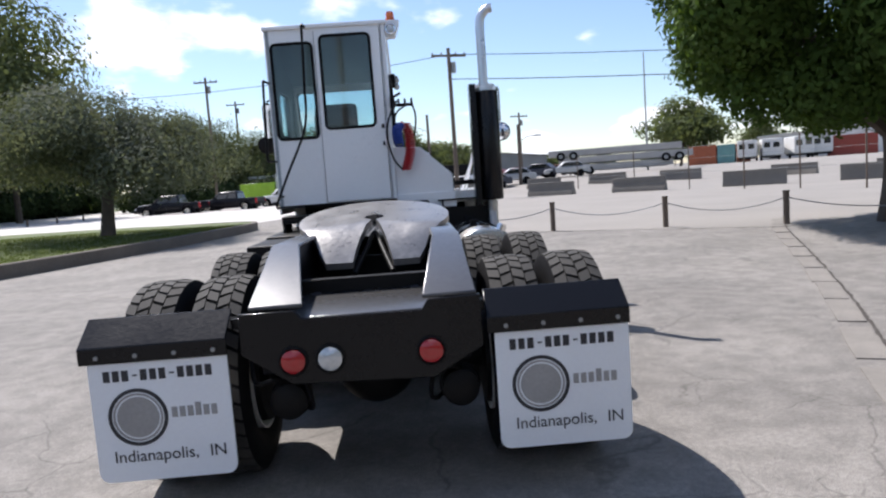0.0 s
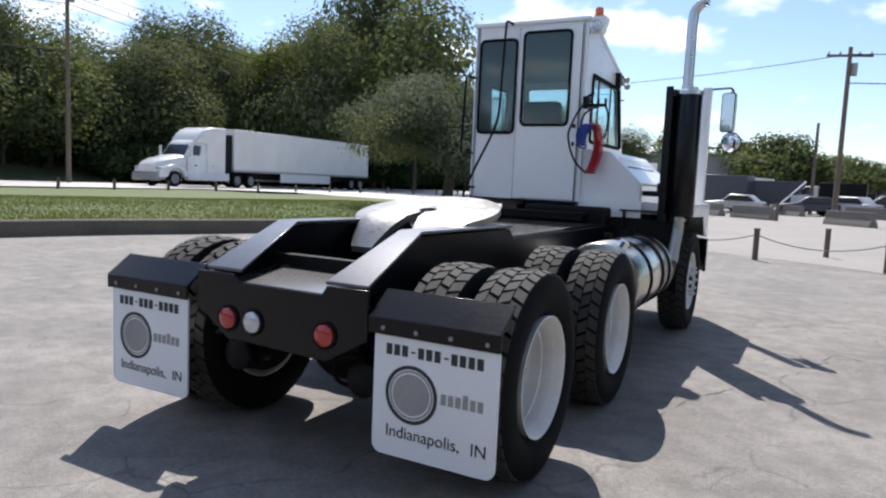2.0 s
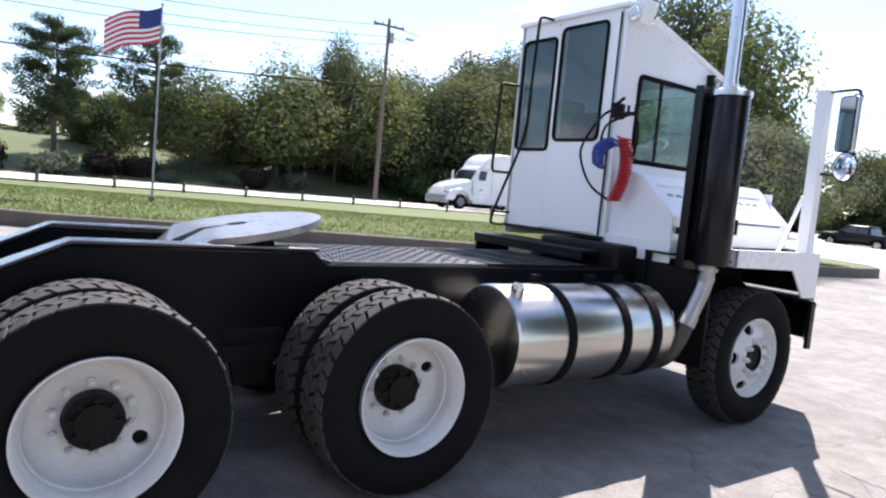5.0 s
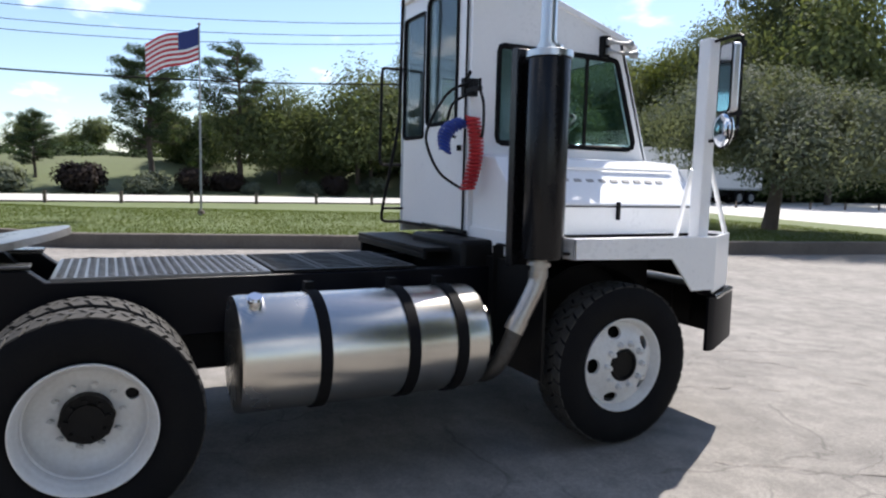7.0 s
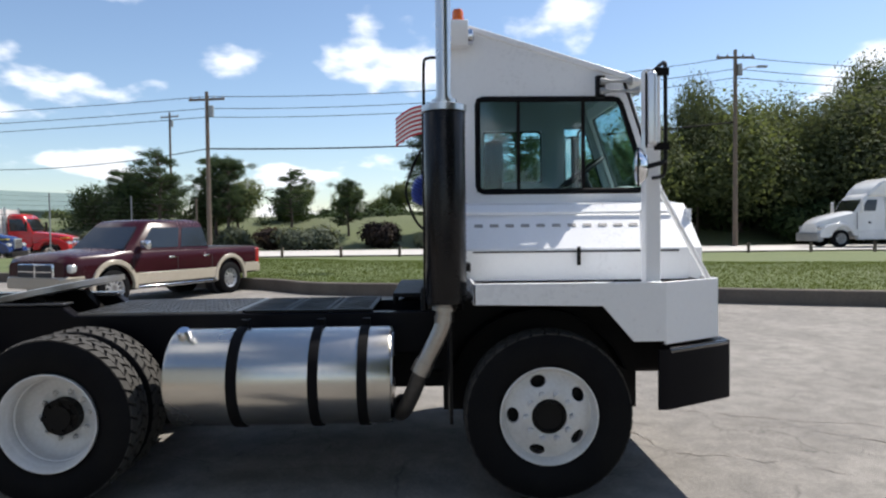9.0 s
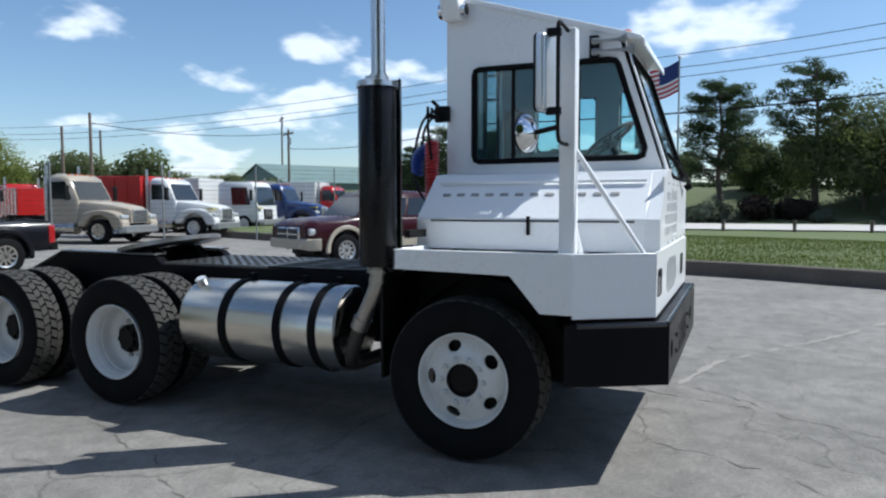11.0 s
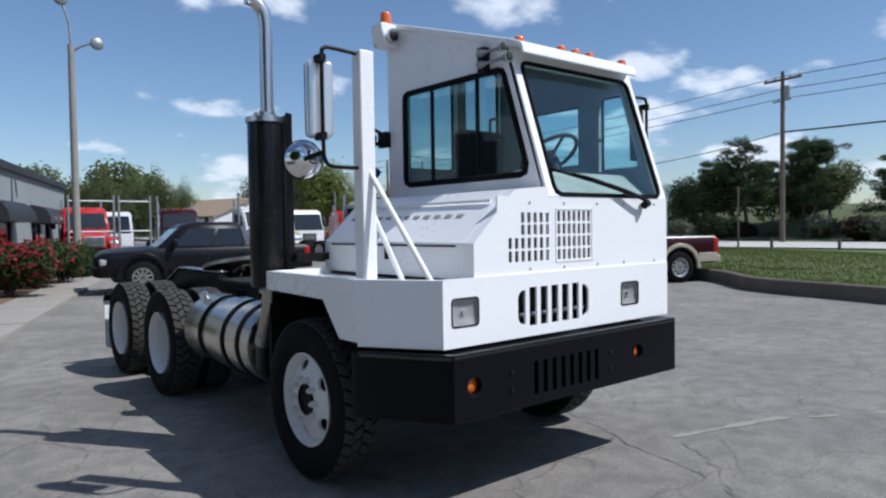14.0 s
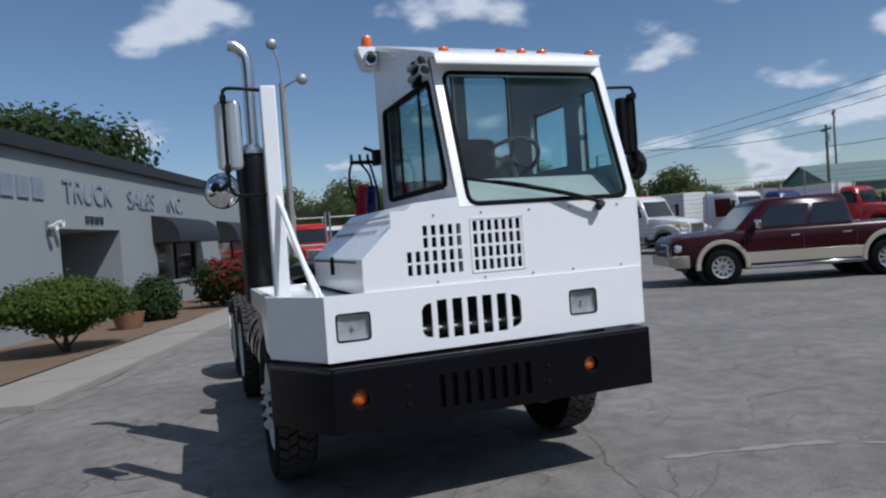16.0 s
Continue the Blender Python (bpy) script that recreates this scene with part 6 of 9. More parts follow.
# dark sheet added close behind, so that lit ground leaves the slots black
bm = bmesh.new()
box(bm, (-0.45, 5.992, 0.58), (0.62, 6.004, 0.88))
tpart("bumper_backing", bm, SATIN)
bm = bmesh.new()
prism(bm, [(-1.07, 5.72), (-1.07, 6.035), (0.965, 6.035), (1.245, 5.56), (1.1, 5.56), (0.9, 5.72)], 2, 0.893, 0.905)
tpart("bumper_top", bm, BUMPERBLACK, bevel=0.003)
bm = bmesh.new()
tube(bm, [(-1.068, 6.018, 0.888), (0.955, 6.018, 0.888), (0.962, 6.012, 0.888), (1.228, 5.562, 0.888)], 0.019, 12)
tpart("bumper_edge", bm, GLOSSBLACK, "glossy rounded top edge of the bumper")
for x in (0.55, -0.33):
    for z in (0.66, 0.76):
        bm = bmesh.new()
        rod(bm, (x, 6.03, z), (x, 6.045, z), 0.014, 8)
        tpart("bolt", bm, BLACK)
for x in (0.821, -0.636):
    bm = bmesh.new()
    lathe(bm, [(5.955, 0.0575), (6.036, 0.0575), (6.036, 0.051), (5.955, 0.051)], "Y", 26, (x, 0, 0.725))
    tpart("lamp_ring", bm, SATIN)
    bm = bmesh.new()
    lathe(bm, [(5.960, 0.051), (5.992, 0.049), (6.006, 0.032), (6.010, 0.008)], "Y", 26, (x, 0, 0.725))
    tpart("turn_lamp", bm, AMBER, "round amber turn lamp")
bm = bmesh.new()
box(bm, (-0.95, 5.80, 0.905), (-0.80, 5.95, 0.945))
tpart("bumper_step", bm, STEEL)
bm = bmesh.new()
box(bm, (XC - 0.5, 5.3, 0.62), (XC + 0.5, 5.9, 0.90))
box(bm, (XC - 0.42, 4.1, 0.62), (XC + 0.42, 5.3, 1.22))
tpart("engine", bm, SATIN, "dark engine and front frame", bevel=0.03)

# mirror post on the fender with braces
bm = bmesh.new()
box(bm, (1.085, 5.445, 1.25), (1.175, 5.535, 2.54))
tpart("mirror_post", bm, WHITE, "white square mirror post", bevel=0.008)
for p, q in (((1.13, 5.49, 1.93), (0.99, 5.90, 1.27)), ((1.09, 5.45, 1.72), (0.90, 5.52, 1.25))):
    bm = bmesh.new()
    rod(bm, p, q, 0.016, 10)
    tpart("post_brace", bm, WHITE)


def mirror_set(x, y, side, out, turn, shell, low, drop):
    """A looped arm that carries a tall mirror and a round one below; out is its reach, turn the mirrors' yaw."""
    bm = bmesh.new()
    xo = x + side * out
    tube(bm, smooth_line([(x, y, 2.52), (xo - side * 0.06, y, 2.53), (xo - side * 0.012, y, 2.52), (xo, y, 2.46), (xo, y, 2.02), (xo - side * 0.012, y, 1.93), (xo - side * 0.06, y, 1.90), (x, y, 1.90)], 4), 0.011, 8)
    arm = tpart("mirror_arm", bm, SATIN, "black tubular mirror arm")
    for z in (2.47, 2.06):
        bm = bmesh.new()
        box(bm, (xo - 0.016, y - 0.06, z - 0.02), (xo + 0.016, y + 0.016, z + 0.02))
        tpart("mirror_clamp", bm, SATIN, parent=arm)
    m = Matrix.Translation((xo - side * 0.02, y - 0.07, 0)) @ Matrix.Rotation(radians(turn), 4, "Z")
    bm = bmesh.new()
    prism(bm, ring_line((-0.072, 0.072), (2.06, 2.47), 0.028, lambda a, b: (a, b)), 1, -0.028, 0.028)
    bmesh.ops.transform(bm, matrix=m, verts=bm.verts)
    housing = tpart("mirror_housing", bm, shell, "bright mirror housing" if side > 0 else "dark mirror housing", bevel=0.014)
    bm = bmesh.new()
    loop_tube(bm, ring_line((-0.068, 0.068), (2.064, 2.466), 0.026, lambda a, b: (a, -0.029, b)), 0.006)
    bmesh.ops.transform(bm, matrix=m, verts=bm.verts)
    tpart("rim", bm, SATIN, "black mirror rim", parent=housing)
    bm = bmesh.new()
    prism(bm, ring_line((-0.066, 0.066), (2.066, 2.464), 0.026, lambda a, b: (a, b)), 1, -0.032, -0.029)
    bmesh.ops.transform(bm, matrix=m, verts=bm.verts)
    tpart("mirror_glass", bm, CHROME, parent=housing)
    m = Matrix.Translation((xo + side * 0.035, y - drop, low)) @ Matrix.Rotation(radians(turn), 4, "Z")
    bm = bmesh.new()
    lathe(bm, [(-0.030, 0.004), (-0.027, 0.05), (-0.014, 0.092), (0.0, 0.105), (0.014, 0.099), (0.045, 0.055), (0.055, 0.01)], "Y", 32, (0, 0, 0))
    bmesh.ops.transform(bm, matrix=m, verts=bm.verts)
    round_ = tpart("round_mirror", bm, CHROME if side > 0 else SATIN, "round convex mirror", angle=60)
    bm = bmesh.new()
    loop_tube(bm, [(0.104 * math.cos(a), -0.002, 0.104 * math.sin(a)) for a in (k * math.pi / 16 for k in range(32))], 0.006)
    bmesh.ops.transform(bm, matrix=m, verts=bm.verts)
    tpart("rim", bm, SATIN, parent=round_)
    bm = bmesh.new()
    rod(bm, m @ Vector((0, 0.05, 0)), (xo, y, low + 0.03), 0.014, 8)
    tpart("stalk", bm, SATIN, parent=round_)


mirror_set(1.15, 5.49, 1, 0.235, -18, MIRRORSHELL, 1.945, 0.16)
mirror_set(-1.09, 5.60, -1, 0.30, 14, SATIN, 1.99, 0.06)

# grab rails at the rear of the cab, air lines on the right corner
bm = bmesh.new()
tube(bm, smooth_line([(-0.68, 4.29, 3.07), (-0.69, 4.16, 3.07), (-0.69, 4.13, 2.98), (-0.71, 4.13, 2.45), (-0.74, 4.13, 2.05), (-0.95, 4.13, 1.60), (-1.08, 4.13, 1.32), (-1.10, 4.16, 1.25), (-1.10, 4.29, 1.245)], 4), 0.013, 8)
rod(bm, (-1.055, 4.13, 1.36), (-1.055, CB, 1.36), 0.011, 8)
tpart("grab_rail", bm, SATIN, "black tubular grab rail with standoffs")
bm = bmesh.new()
tube(bm, smooth_line([(-1.095, CB, 2.535), (-1.115, 4.20, 2.535), (-1.12, 4.15, 2.535), (-1.122, 4.13, 2.48), (-1.135, 4.13, 2.1), (-1.145, 4.13, 1.80), (-1.145, 4.15, 1.735), (-1.14, 4.20, 1.73), (-1.095, CB, 1.73)], 4), 0.013, 8)
tpart("grab_handle", bm, SATIN, "black looped grab handle at the cab's rear corner")
bm = bmesh.new()
box(bm, (CR, 4.23, 2.19), (0.185, 4.34, 2.31))
box(bm, (0.18, 4.24, 2.205), (0.375, 4.27, 2.235))
for x in (0.225, 0.29, 0.36):
    rod(bm, (x, 4.255, 2.20), (x, 4.255, 2.285), 0.012, 8)
rod(bm, (0.16, 4.26, 2.30), (0.25, 4.24, 2.34), 0.014, 8)
tpart("hose_bracket", bm, SATIN, "black air line bracket", bevel=0.006)


def coil(start, end, r, turns, wire, sag):
    s, e = Vector(start), Vector(end)
    d = (e - s).normalized()
    a = d.orthogonal().normalized()
    b = d.cross(a)
    pts = []
    n_ = int(turns * 10)
    for k in range(n_ + 1):
        t = k / n_
        ang = 2 * math.pi * turns * t
        pts.append(s.lerp(e, t) + Vector(sag) * math.sin(math.pi * t) + r * (math.cos(ang) * a + math.sin(ang) * b))
    bm = bmesh.new()
    tube(bm, pts, wire, 6)
    return bm


tpart("red_air_hose", coil((0.28, 4.25, 2.04), (0.25, 4.24, 1.55), 0.046, 19, 0.0098, (0.05, 0.02, 0)), REDHOSE, "coiled red air hose")
tpart("blue_air_hose", coil((0.22, 4.23, 2.01), (0.20, 4.09, 1.80), 0.046, 11, 0.0098, (-0.02, -0.06, 0.03)), BLUEHOSE, "coiled blue air hose")
for pts in ([(0.225, 4.25, 2.27), (0.17, 4.12, 2.20), (0.10, 4.02, 2.0), (0.09, 4.00, 1.86), (0.14, 4.08, 1.66), (0.22, 4.22, 1.55)], [(0.36, 4.255, 2.22), (0.39, 4.27, 2.12), (0.38, 4.28, 1.98), (0.35, 4.28, 1.90), (0.29, 4.26, 2.02)], [(0.29, 4.255, 2.21), (0.19, 4.14, 2.12), (0.17, 4.12, 1.95), (0.21, 4.16, 1.9)]):
    bm = bmesh.new()
    tube(bm, smooth_line(pts), 0.010, 8)
    tpart("air_line", bm, SATIN)

# unseen boxes under the left side, added to keep the ground below dark
bm = bmesh.new()
box(bm, (-1.10, 2.70, 0.42), (-0.46, 3.42, 0.98))
tpart("left_box", bm, SATIN, "black box added under the left side", bevel=0.015)
bm = bmesh.new()
box(bm, (-1.10, 3.46, 0.36), (-0.46, 4.24, 1.0))
tpart("left_front_box", bm, SATIN, "black box added under the left front side", bevel=0.02)
# dark sheets added to shut out light and view behind the front wheels
for s in (1, -1):
    bm = bmesh.new()
    prism(bm, [(4.25, 0.40), (5.55, 0.40), (5.55, 1.20), (4.25, 1.20)], 0, XC + s * 0.56 - 0.006, XC + s * 0.56 + 0.006)
    tpart("wheel_blind", bm, SATIN, "black sheet added to block light behind the front wheel")
bm = bmesh.new()
box(bm, (0.45, 4.28, 0.45), (1.15, 4.30, 1.12))
tpart("cab_blind", bm, SATIN)
bm = bmesh.new()
box(bm, (0.56, 4.30, 1.195), (1.20, 5.52, 1.21))
tpart("wheel_blind_top", bm, SATIN)
# unseen block added to darken the space under the chassis
bm = bmesh.new()
box(bm, (XC - 0.34, 2.2, 0.50), (XC + 0.34, 4.6, 0.80))
tpart("chassis_blind", bm, SATIN, bevel=0.03)

# ---- flag, poles, wires ----
def flag_material():
    m = material("flag_cloth", (0.8, 0.8, 0.8), 0.7)
    n, l = m.node_tree.nodes, m.node_tree.links
    b = n["Principled BSDF"]
    uv = n.new("ShaderNodeUVMap")
    sep = n.new("ShaderNodeSeparateXYZ")
    l.new(uv.outputs["UV"], sep.inputs[0])

    def node(op, x, y=None):
        k = n.new("ShaderNodeMath")
        k.operation = op
        l.new(x, k.inputs[0])
        if y is not None:
            if isinstance(y, float):
                k.inputs[1].default_value = y
            else:
                l.new(y, k.inputs[1])
        return k.outputs[0]
    stripe = node("GREATER_THAN", node("FRACT", node("MULTIPLY", sep.outputs["Y"], 6.5)), 0.5)
    union = node("MULTIPLY", node("LESS_THAN", sep.outputs["X"], 0.4), node("GREATER_THAN", sep.outputs["Y"], 0.46))
    a, c = n.new("ShaderNodeMixRGB"), n.new("ShaderNodeMixRGB")
    a.inputs["Color1"].default_value, a.inputs["Color2"].default_value = (0.50, 0.02, 0.03, 1), (0.8, 0.8, 0.8, 1)
    c.inputs["Color2"].default_value = (0.02, 0.035, 0.16, 1)
    l.new(stripe, a.inputs["Fac"])
    l.new(a.outputs[0], c.inputs["Color1"])
    l.new(union, c.inputs["Fac"])
    l.new(c.outputs[0], b.inputs["Base Color"])
    return m


flagpole = thing("flagpole", "slim grey flagpole with a striped flag on the grass", "flagpole", at=pose(-16.95, 4.5, 0.45))
bm = bmesh.new()
rod(bm, (0, 0, -0.1), (0, 0, 5.45), 0.035, 10, 0.022)
part("pole", bm, STEEL, flagpole)
bm = bmesh.new()
bmesh.ops.create_uvsphere(bm, u_segments=12, v_segments=8, radius=0.05, matrix=Matrix.Translation((0, 0, 5.48)))
part("finial", bm, STEEL, flagpole)
bm = bmesh.new()
uvl = bm.loops.layers.uv.new("UVMap")
NU, NV, W, Hf = 20, 10, 1.55, 0.92
grid = [[bm.verts.new((-0.10 * math.sin(5 * i / NU + j * 0.12) * i / NU, -(W * i / NU) * 0.93, 5.40 - Hf + Hf * j / NV - 0.62 * (i / NU) ** 1.2 - 0.05 * math.sin(7 * i / NU))) for j in range(NV + 1)] for i in range(NU + 1)]
for i in range(NU):
    for j in range(NV):
        q = bm.faces.new((grid[i][j], grid[i + 1][j], grid[i + 1][j + 1], grid[i][j + 1]))
        for lp, (p, r) in zip(q.loops, ((i, j), (i + 1, j), (i + 1, j + 1), (i, j + 1))):
            lp[uvl].uv = (p / NU, r / NV)
part("flag", bm, flag_material(), flagpole, "red and white striped flag with a dark blue field", angle=80)
bm = bmesh.new()
lathe(bm, [(0, 0.11), (0.10, 0.09), (0.12, 0.03)], "Z", 14)
part("base_collar", bm, WOODPOLE, flagpole)


def utility_pole(x, y, height, z=0.0, arm=True, turn=0.0, lamp_=False, group="utility poles"):
    t = thing("utility_pole", "weathered wooden utility pole with crossarm" if arm else "plain weathered wooden yard pole", "pole", group, at=pose(x, y, z, 0, 0, turn))
    bm = bmesh.new()
    rod(bm, (0, 0, -0.2), (0, 0, height), 0.16, 10, 0.11)
    part("post", bm, WOODPOLE, t)
    if arm:
        bm = bmesh.new()
        box(bm, (-1.2, -0.06, height - 0.55), (1.2, 0.06, height - 0.42))
        part("crossarm", bm, WOODPOLE, t)
        for k in (-1.1, -0.5, 0.5, 1.1):
            bm = bmesh.new()
            lathe(bm, [(height - 0.42, 0.05), (height - 0.36, 0.06), (height - 0.26, 0.03)], "Z", 8, (k, 0, 0))
            part("insulator", bm, STEEL, t)
        bm = bmesh.new()
        rod(bm, (0.28, 0, height - 1.6), (0.28, 0, height - 0.9), 0.17, 12)
        part("transformer", bm, STEEL, t)
    if lamp_:
        bm = bmesh.new()
        tube(bm, [(0, 0, height - 1.5), (0.8, 0, height - 1.1), (1.6, 0, height - 1.05)], 0.035, 6)
        part("lamp_arm", bm, STEEL, t)
        bm = bmesh.new()
        box(bm, (1.4, -0.12, height - 1.12), (2.0, 0.12, height - 1.0))
        part("lamp_head", bm, STEEL, t)
    return t


POLES = [(3.3, 43.0, 10.0, 0, True, 15, False), (-38.0, 23.5, 12.4, 0.35, True, 90, True), (-20.0, 69.0, 13.5, 0, True, 0, False), (-22.1, 89.0, 13.6, 0, True, 0, False), (2.0, 58.0, 7.2, 0, False, 180, True), (9.9, 57.5, 5.8, 0, False, 0, True),
         (-48.5, -58.0, 9.6, 0, False, 0, False), (-54.8, -37.8, 9.4, 0, True, 60, False), (-34.7, -42.5, 9.0, 0, False, 0, False), (-36.7, -48.5, 8.4, 0, False, 0, False), (-38.6, -10.0, 10.2, 0.3, True, 80, False), (-78.5, -56.5, 14.5, 0, True, 50, False),
         (-72.0, -25.0, 15.0, 0, True, 70, False), (14.0, 82.0, 9.0, 0, True, 20, False), (-8.0, 60.0, 8.0, 0, False, 180, True), (-40.5, 62.0, 12.0, 0.35, True, 90, False)]
for x, y, h, z, arm, turn, lm in POLES:
    utility_pole(x, y, h, z, arm, turn, lm)
bm = bmesh.new()
rod(bm, (0, 0, 0), (0, 0, 13), 0.12, 8, 0.06)
mast = thing("mast", "thin grey steel mast", "pole", at=pose(25, 68, 0))
part("post", bm, STEEL, mast)


def wire(p, q, sag, r=0.022):
    p, q = Vector(p), Vector(q)
    bm = bmesh.new()
    tube(bm, [p.lerp(q, k / 12) - Vector((0, 0, 4 * sag * (k / 12) * (1 - k / 12))) for k in range(13)], r, 5)
    w = finish("overhead_wire", bm, RUBBER)
    return tagged(w, "black overhead wire between poles", "wire", "overhead wires")


for dz in (0.0, -0.75, -1.3):
    wire((-38.0, 23.5, 12.3 + dz), (-38.6, -10.0, 10.2 + dz), 0.7)
    wire((-38.6, -10.0, 10.2 + dz), (-48.0, -90.0, 11.5 + dz), 1.4)
    wire((-38.0, 23.5, 12.3 + dz), (-40.5, 62.0, 12.2 + dz), 0.8)
wire((-40.5, 62.0, 11.8), (3.3, 43.0, 9.6), 1.2)
wire((-38.0, 23.5, 8.2), (-38.6, -10.0, 6.9), 0.5, 0.05)
wire((-38.6, -10.0, 6.9), (-54.8, -37.8, 7.4), 0.6, 0.03)
wire((-54.8, -37.8, 9.0), (-34.7, -42.5, 8.2), 0.6, 0.03)
wire((3.3, 43.0, 9.6), (60, 40, 9.6), 1.0, 0.025)
wire((3.3, 43.0, 8.0), (60, 34, 7.0), 0.9, 0.03)

# light pole in front of the trucks
lp = thing("light_pole", "tall wooden light pole with two floodlamps", "pole", at=pose(-2.5, -20.0, 0))
bm = bmesh.new()
rod(bm, (0, 0, 0), (0, 0, 8.6), 0.15, 12, 0.11)
part("post", bm, material("grey_pole", (0.30, 0.28, 0.25), 0.8, second=(0.2, 0.185, 0.165), scale=3, fine=25), lp)
bm = bmesh.new()
tube(bm, smooth_line([(0, 0, 8.4), (0.05, 0, 9.4), (0.28, 0, 10.2)], 4), 0.04, 8)
tube(bm, smooth_line([(0, 0, 8.3), (-0.3, 0.1, 8.55), (-0.75, 0.2, 8.75)], 4), 0.04, 8)
part("bracket", bm, STEEL, lp)
for c in ((0.30, 0, 10.25), (-0.85, 0.22, 8.72)):
    bm = bmesh.new()
    lathe(bm, [(-0.14, 0.02), (-0.10, 0.16), (0.02, 0.24), (0.10, 0.20), (0.16, 0.06)], "Y", 18, c)
    part("floodlamp", bm, STEEL, lp)

# small posts along the road edge
bm = bmesh.new()
rod(bm, (0, 0, -0.1), (0, 0, 0.50), 0.075, 8)
post = tagged(finish("road_post", bm, WOODPOLE), "short dark wooden post at the road edge", "post", "posts along the road")
post.matrix_basis = pose(-29.2, -24.0, 0.30)
for k in range(1, 27):
    copy_thing(post, pose(-29.2 + (0.45 * max(0, k - 15)), -24.0 + 2.95 * k, 0.30 if k < 17 else 0.28))

# chain posts at the yard's edge
CH = [(-1.2, 14.6), (1.2, 13.9), (3.6, 13.3), (5.9, 12.1), (7.95, 10.8), (2.6, 16.3), (10.2, 8.4), (12.6, 6.6)]
bm = bmesh.new()
rod(bm, (0, 0, -0.05), (0, 0, 0.66), 0.06, 12)
rod(bm, (0, 0, 0.66), (0, 0, 0.70), 0.066, 12)
post = tagged(finish("chain_post", bm, WOODPOLE), "short dark round post carrying a chain", "post", "chain posts")
post.matrix_basis = pose(*CH[0], 0)
for x, y in CH[1:]:
    copy_thing(post, pose(x, y, 0))
order = [CH[i] for i in (0, 1, 2, 3, 4, 6, 7)]
for a, b in zip(order, order[1:]):
    bm = bmesh.new()
    p, q = Vector((*a, 0.56)), Vector((*b, 0.56))
    tube(bm, [p.lerp(q, k / 10) - Vector((0, 0, 4 * 0.22 * (k / 10) * (1 - k / 10))) for k in range(11)], 0.012, 5)
    tagged(finish("chain", bm, STEEL), "slack rusty chain between posts", "chain", "chains")

# concrete barriers
bm = bmesh.new()
prism(bm, [(-0.30, 0), (0.30, 0), (0.26, 0.22), (0.14, 0.40), (0.11, 0.80), (-0.11, 0.80), (-0.14, 0.40), (-0.26, 0.22)], 0, -1.5, 1.5)
barrier = tagged(finish("concrete_barrier", bm, BARRIER, 0.02), "grey weathered concrete road barrier", "barrier", "concrete barriers")
BAR = [(8.7, 38.5), (12.9, 34.8), (17.8, 31.5), (4.0, 40.5), (-1.0, 43.0), (22.5, 29), (10.5, 50), (15.5, 50), (20.5, 48), (27, 44), (32, 40), (5.5, 52), (0.5, 54), (-5, 50), (37, 37), (-4.0, 46), (26, 27)]
barrier.matrix_basis = pose(*BAR[0], 0, 0, 0, -38)
for i, (x, y) in enumerate(BAR[1:]):
    copy_thing(barrier, pose(x, y, yard_z(x, y), 0, 0, -38 + 8 * math.sin(i * 2.1)))


# ---- containers, trailers, sheds ahead of the tractor ----
def container(x, y, mat, label, length=6.1, turn=0.0, h=2.6, z=0.0):
    t = thing("shipping_container", label, "container", "containers in the far yard", at=pose(x, y, z + yard_z(x, y), 0, 0, turn))
    bm = bmesh.new()
    box(bm, (-length / 2, -1.22, -0.02), (length / 2, 1.22, h))
    part("body", bm, mat, t, bevel=0.03)
    for k in range(int(length / 0.5)):
        bm = bmesh.new()
        xx = -length / 2 + 0.25 + k * 0.5
        box(bm, (xx, -1.25, 0.15), (xx + 0.22, -1.221, h - 0.12))
        part("rib", bm, mat, t)
    return t


RUST = material("rust_red_steel", (0.30, 0.055, 0.04), 0.7, second=(0.2, 0.045, 0.03), scale=1.2)
ORANGE = material("orange_steel", (0.38, 0.11, 0.05), 0.7, scale=1.2)
TEAL = material("teal_steel", (0.16, 0.33, 0.33), 0.7, scale=1.2)
container(41.9, 93.5, ORANGE, "faded orange shipping container", 3.7, -29)
container(44.7, 92.1, TEAL, "pale teal shipping container", 2.3, -29)
container(46.6, 91.1, ORANGE, "rust orange shipping container", 1.7, -29)
container(58.0, 84.8, RUST, "dull red shipping container", 5.6, -29)


GREYDECK = material("grey_trailer", (0.42, 0.41, 0.39), 0.6, second=(0.3, 0.29, 0.28), scale=1.0)


def flat_trailer(x, y, z, turn, length=12.0):
    t = thing("flatbed_trailer", "pale grey flatbed trailer stacked in the yard", "trailer", "stacked trailers", at=pose(x, y, z + yard_z(x, y), 0, 0, turn))
    bm = bmesh.new()
    box(bm, (-length / 2, -1.2, 0.42), (length / 2, 1.2, 1.08))
    part("deck", bm, GREYDECK, t, bevel=0.02)
    bm = bmesh.new()
    box(bm, (-length / 2 + 0.5, -0.5, 0.35), (length / 2 - 1, 0.5, 0.56))
    part("chassis", bm, STEEL, t)
    for k in (0, 1.3):
        for s in (-1.0, 1.0):
            bm = bmesh.new()
            rod(bm, (length / 2 - 2.6 + k, s * 1.22 - 0.12 * s, 0.42), (length / 2 - 2.6 + k, s * 1.22 + 0.06 * s, 0.42), 0.45, 18)
            part("wheel", bm, RUBBER, t)
            bm = bmesh.new()
            rod(bm, (length / 2 - 2.6 + k, s * 1.22, 0.42), (length / 2 - 2.6 + k, s * 1.22 + 0.08 * s, 0.42), 0.22, 14)
            part("hubcap", bm, STEEL, t)
    return t


flat_trailer(22.0, 68.6, 0.0, 163, 11.0)
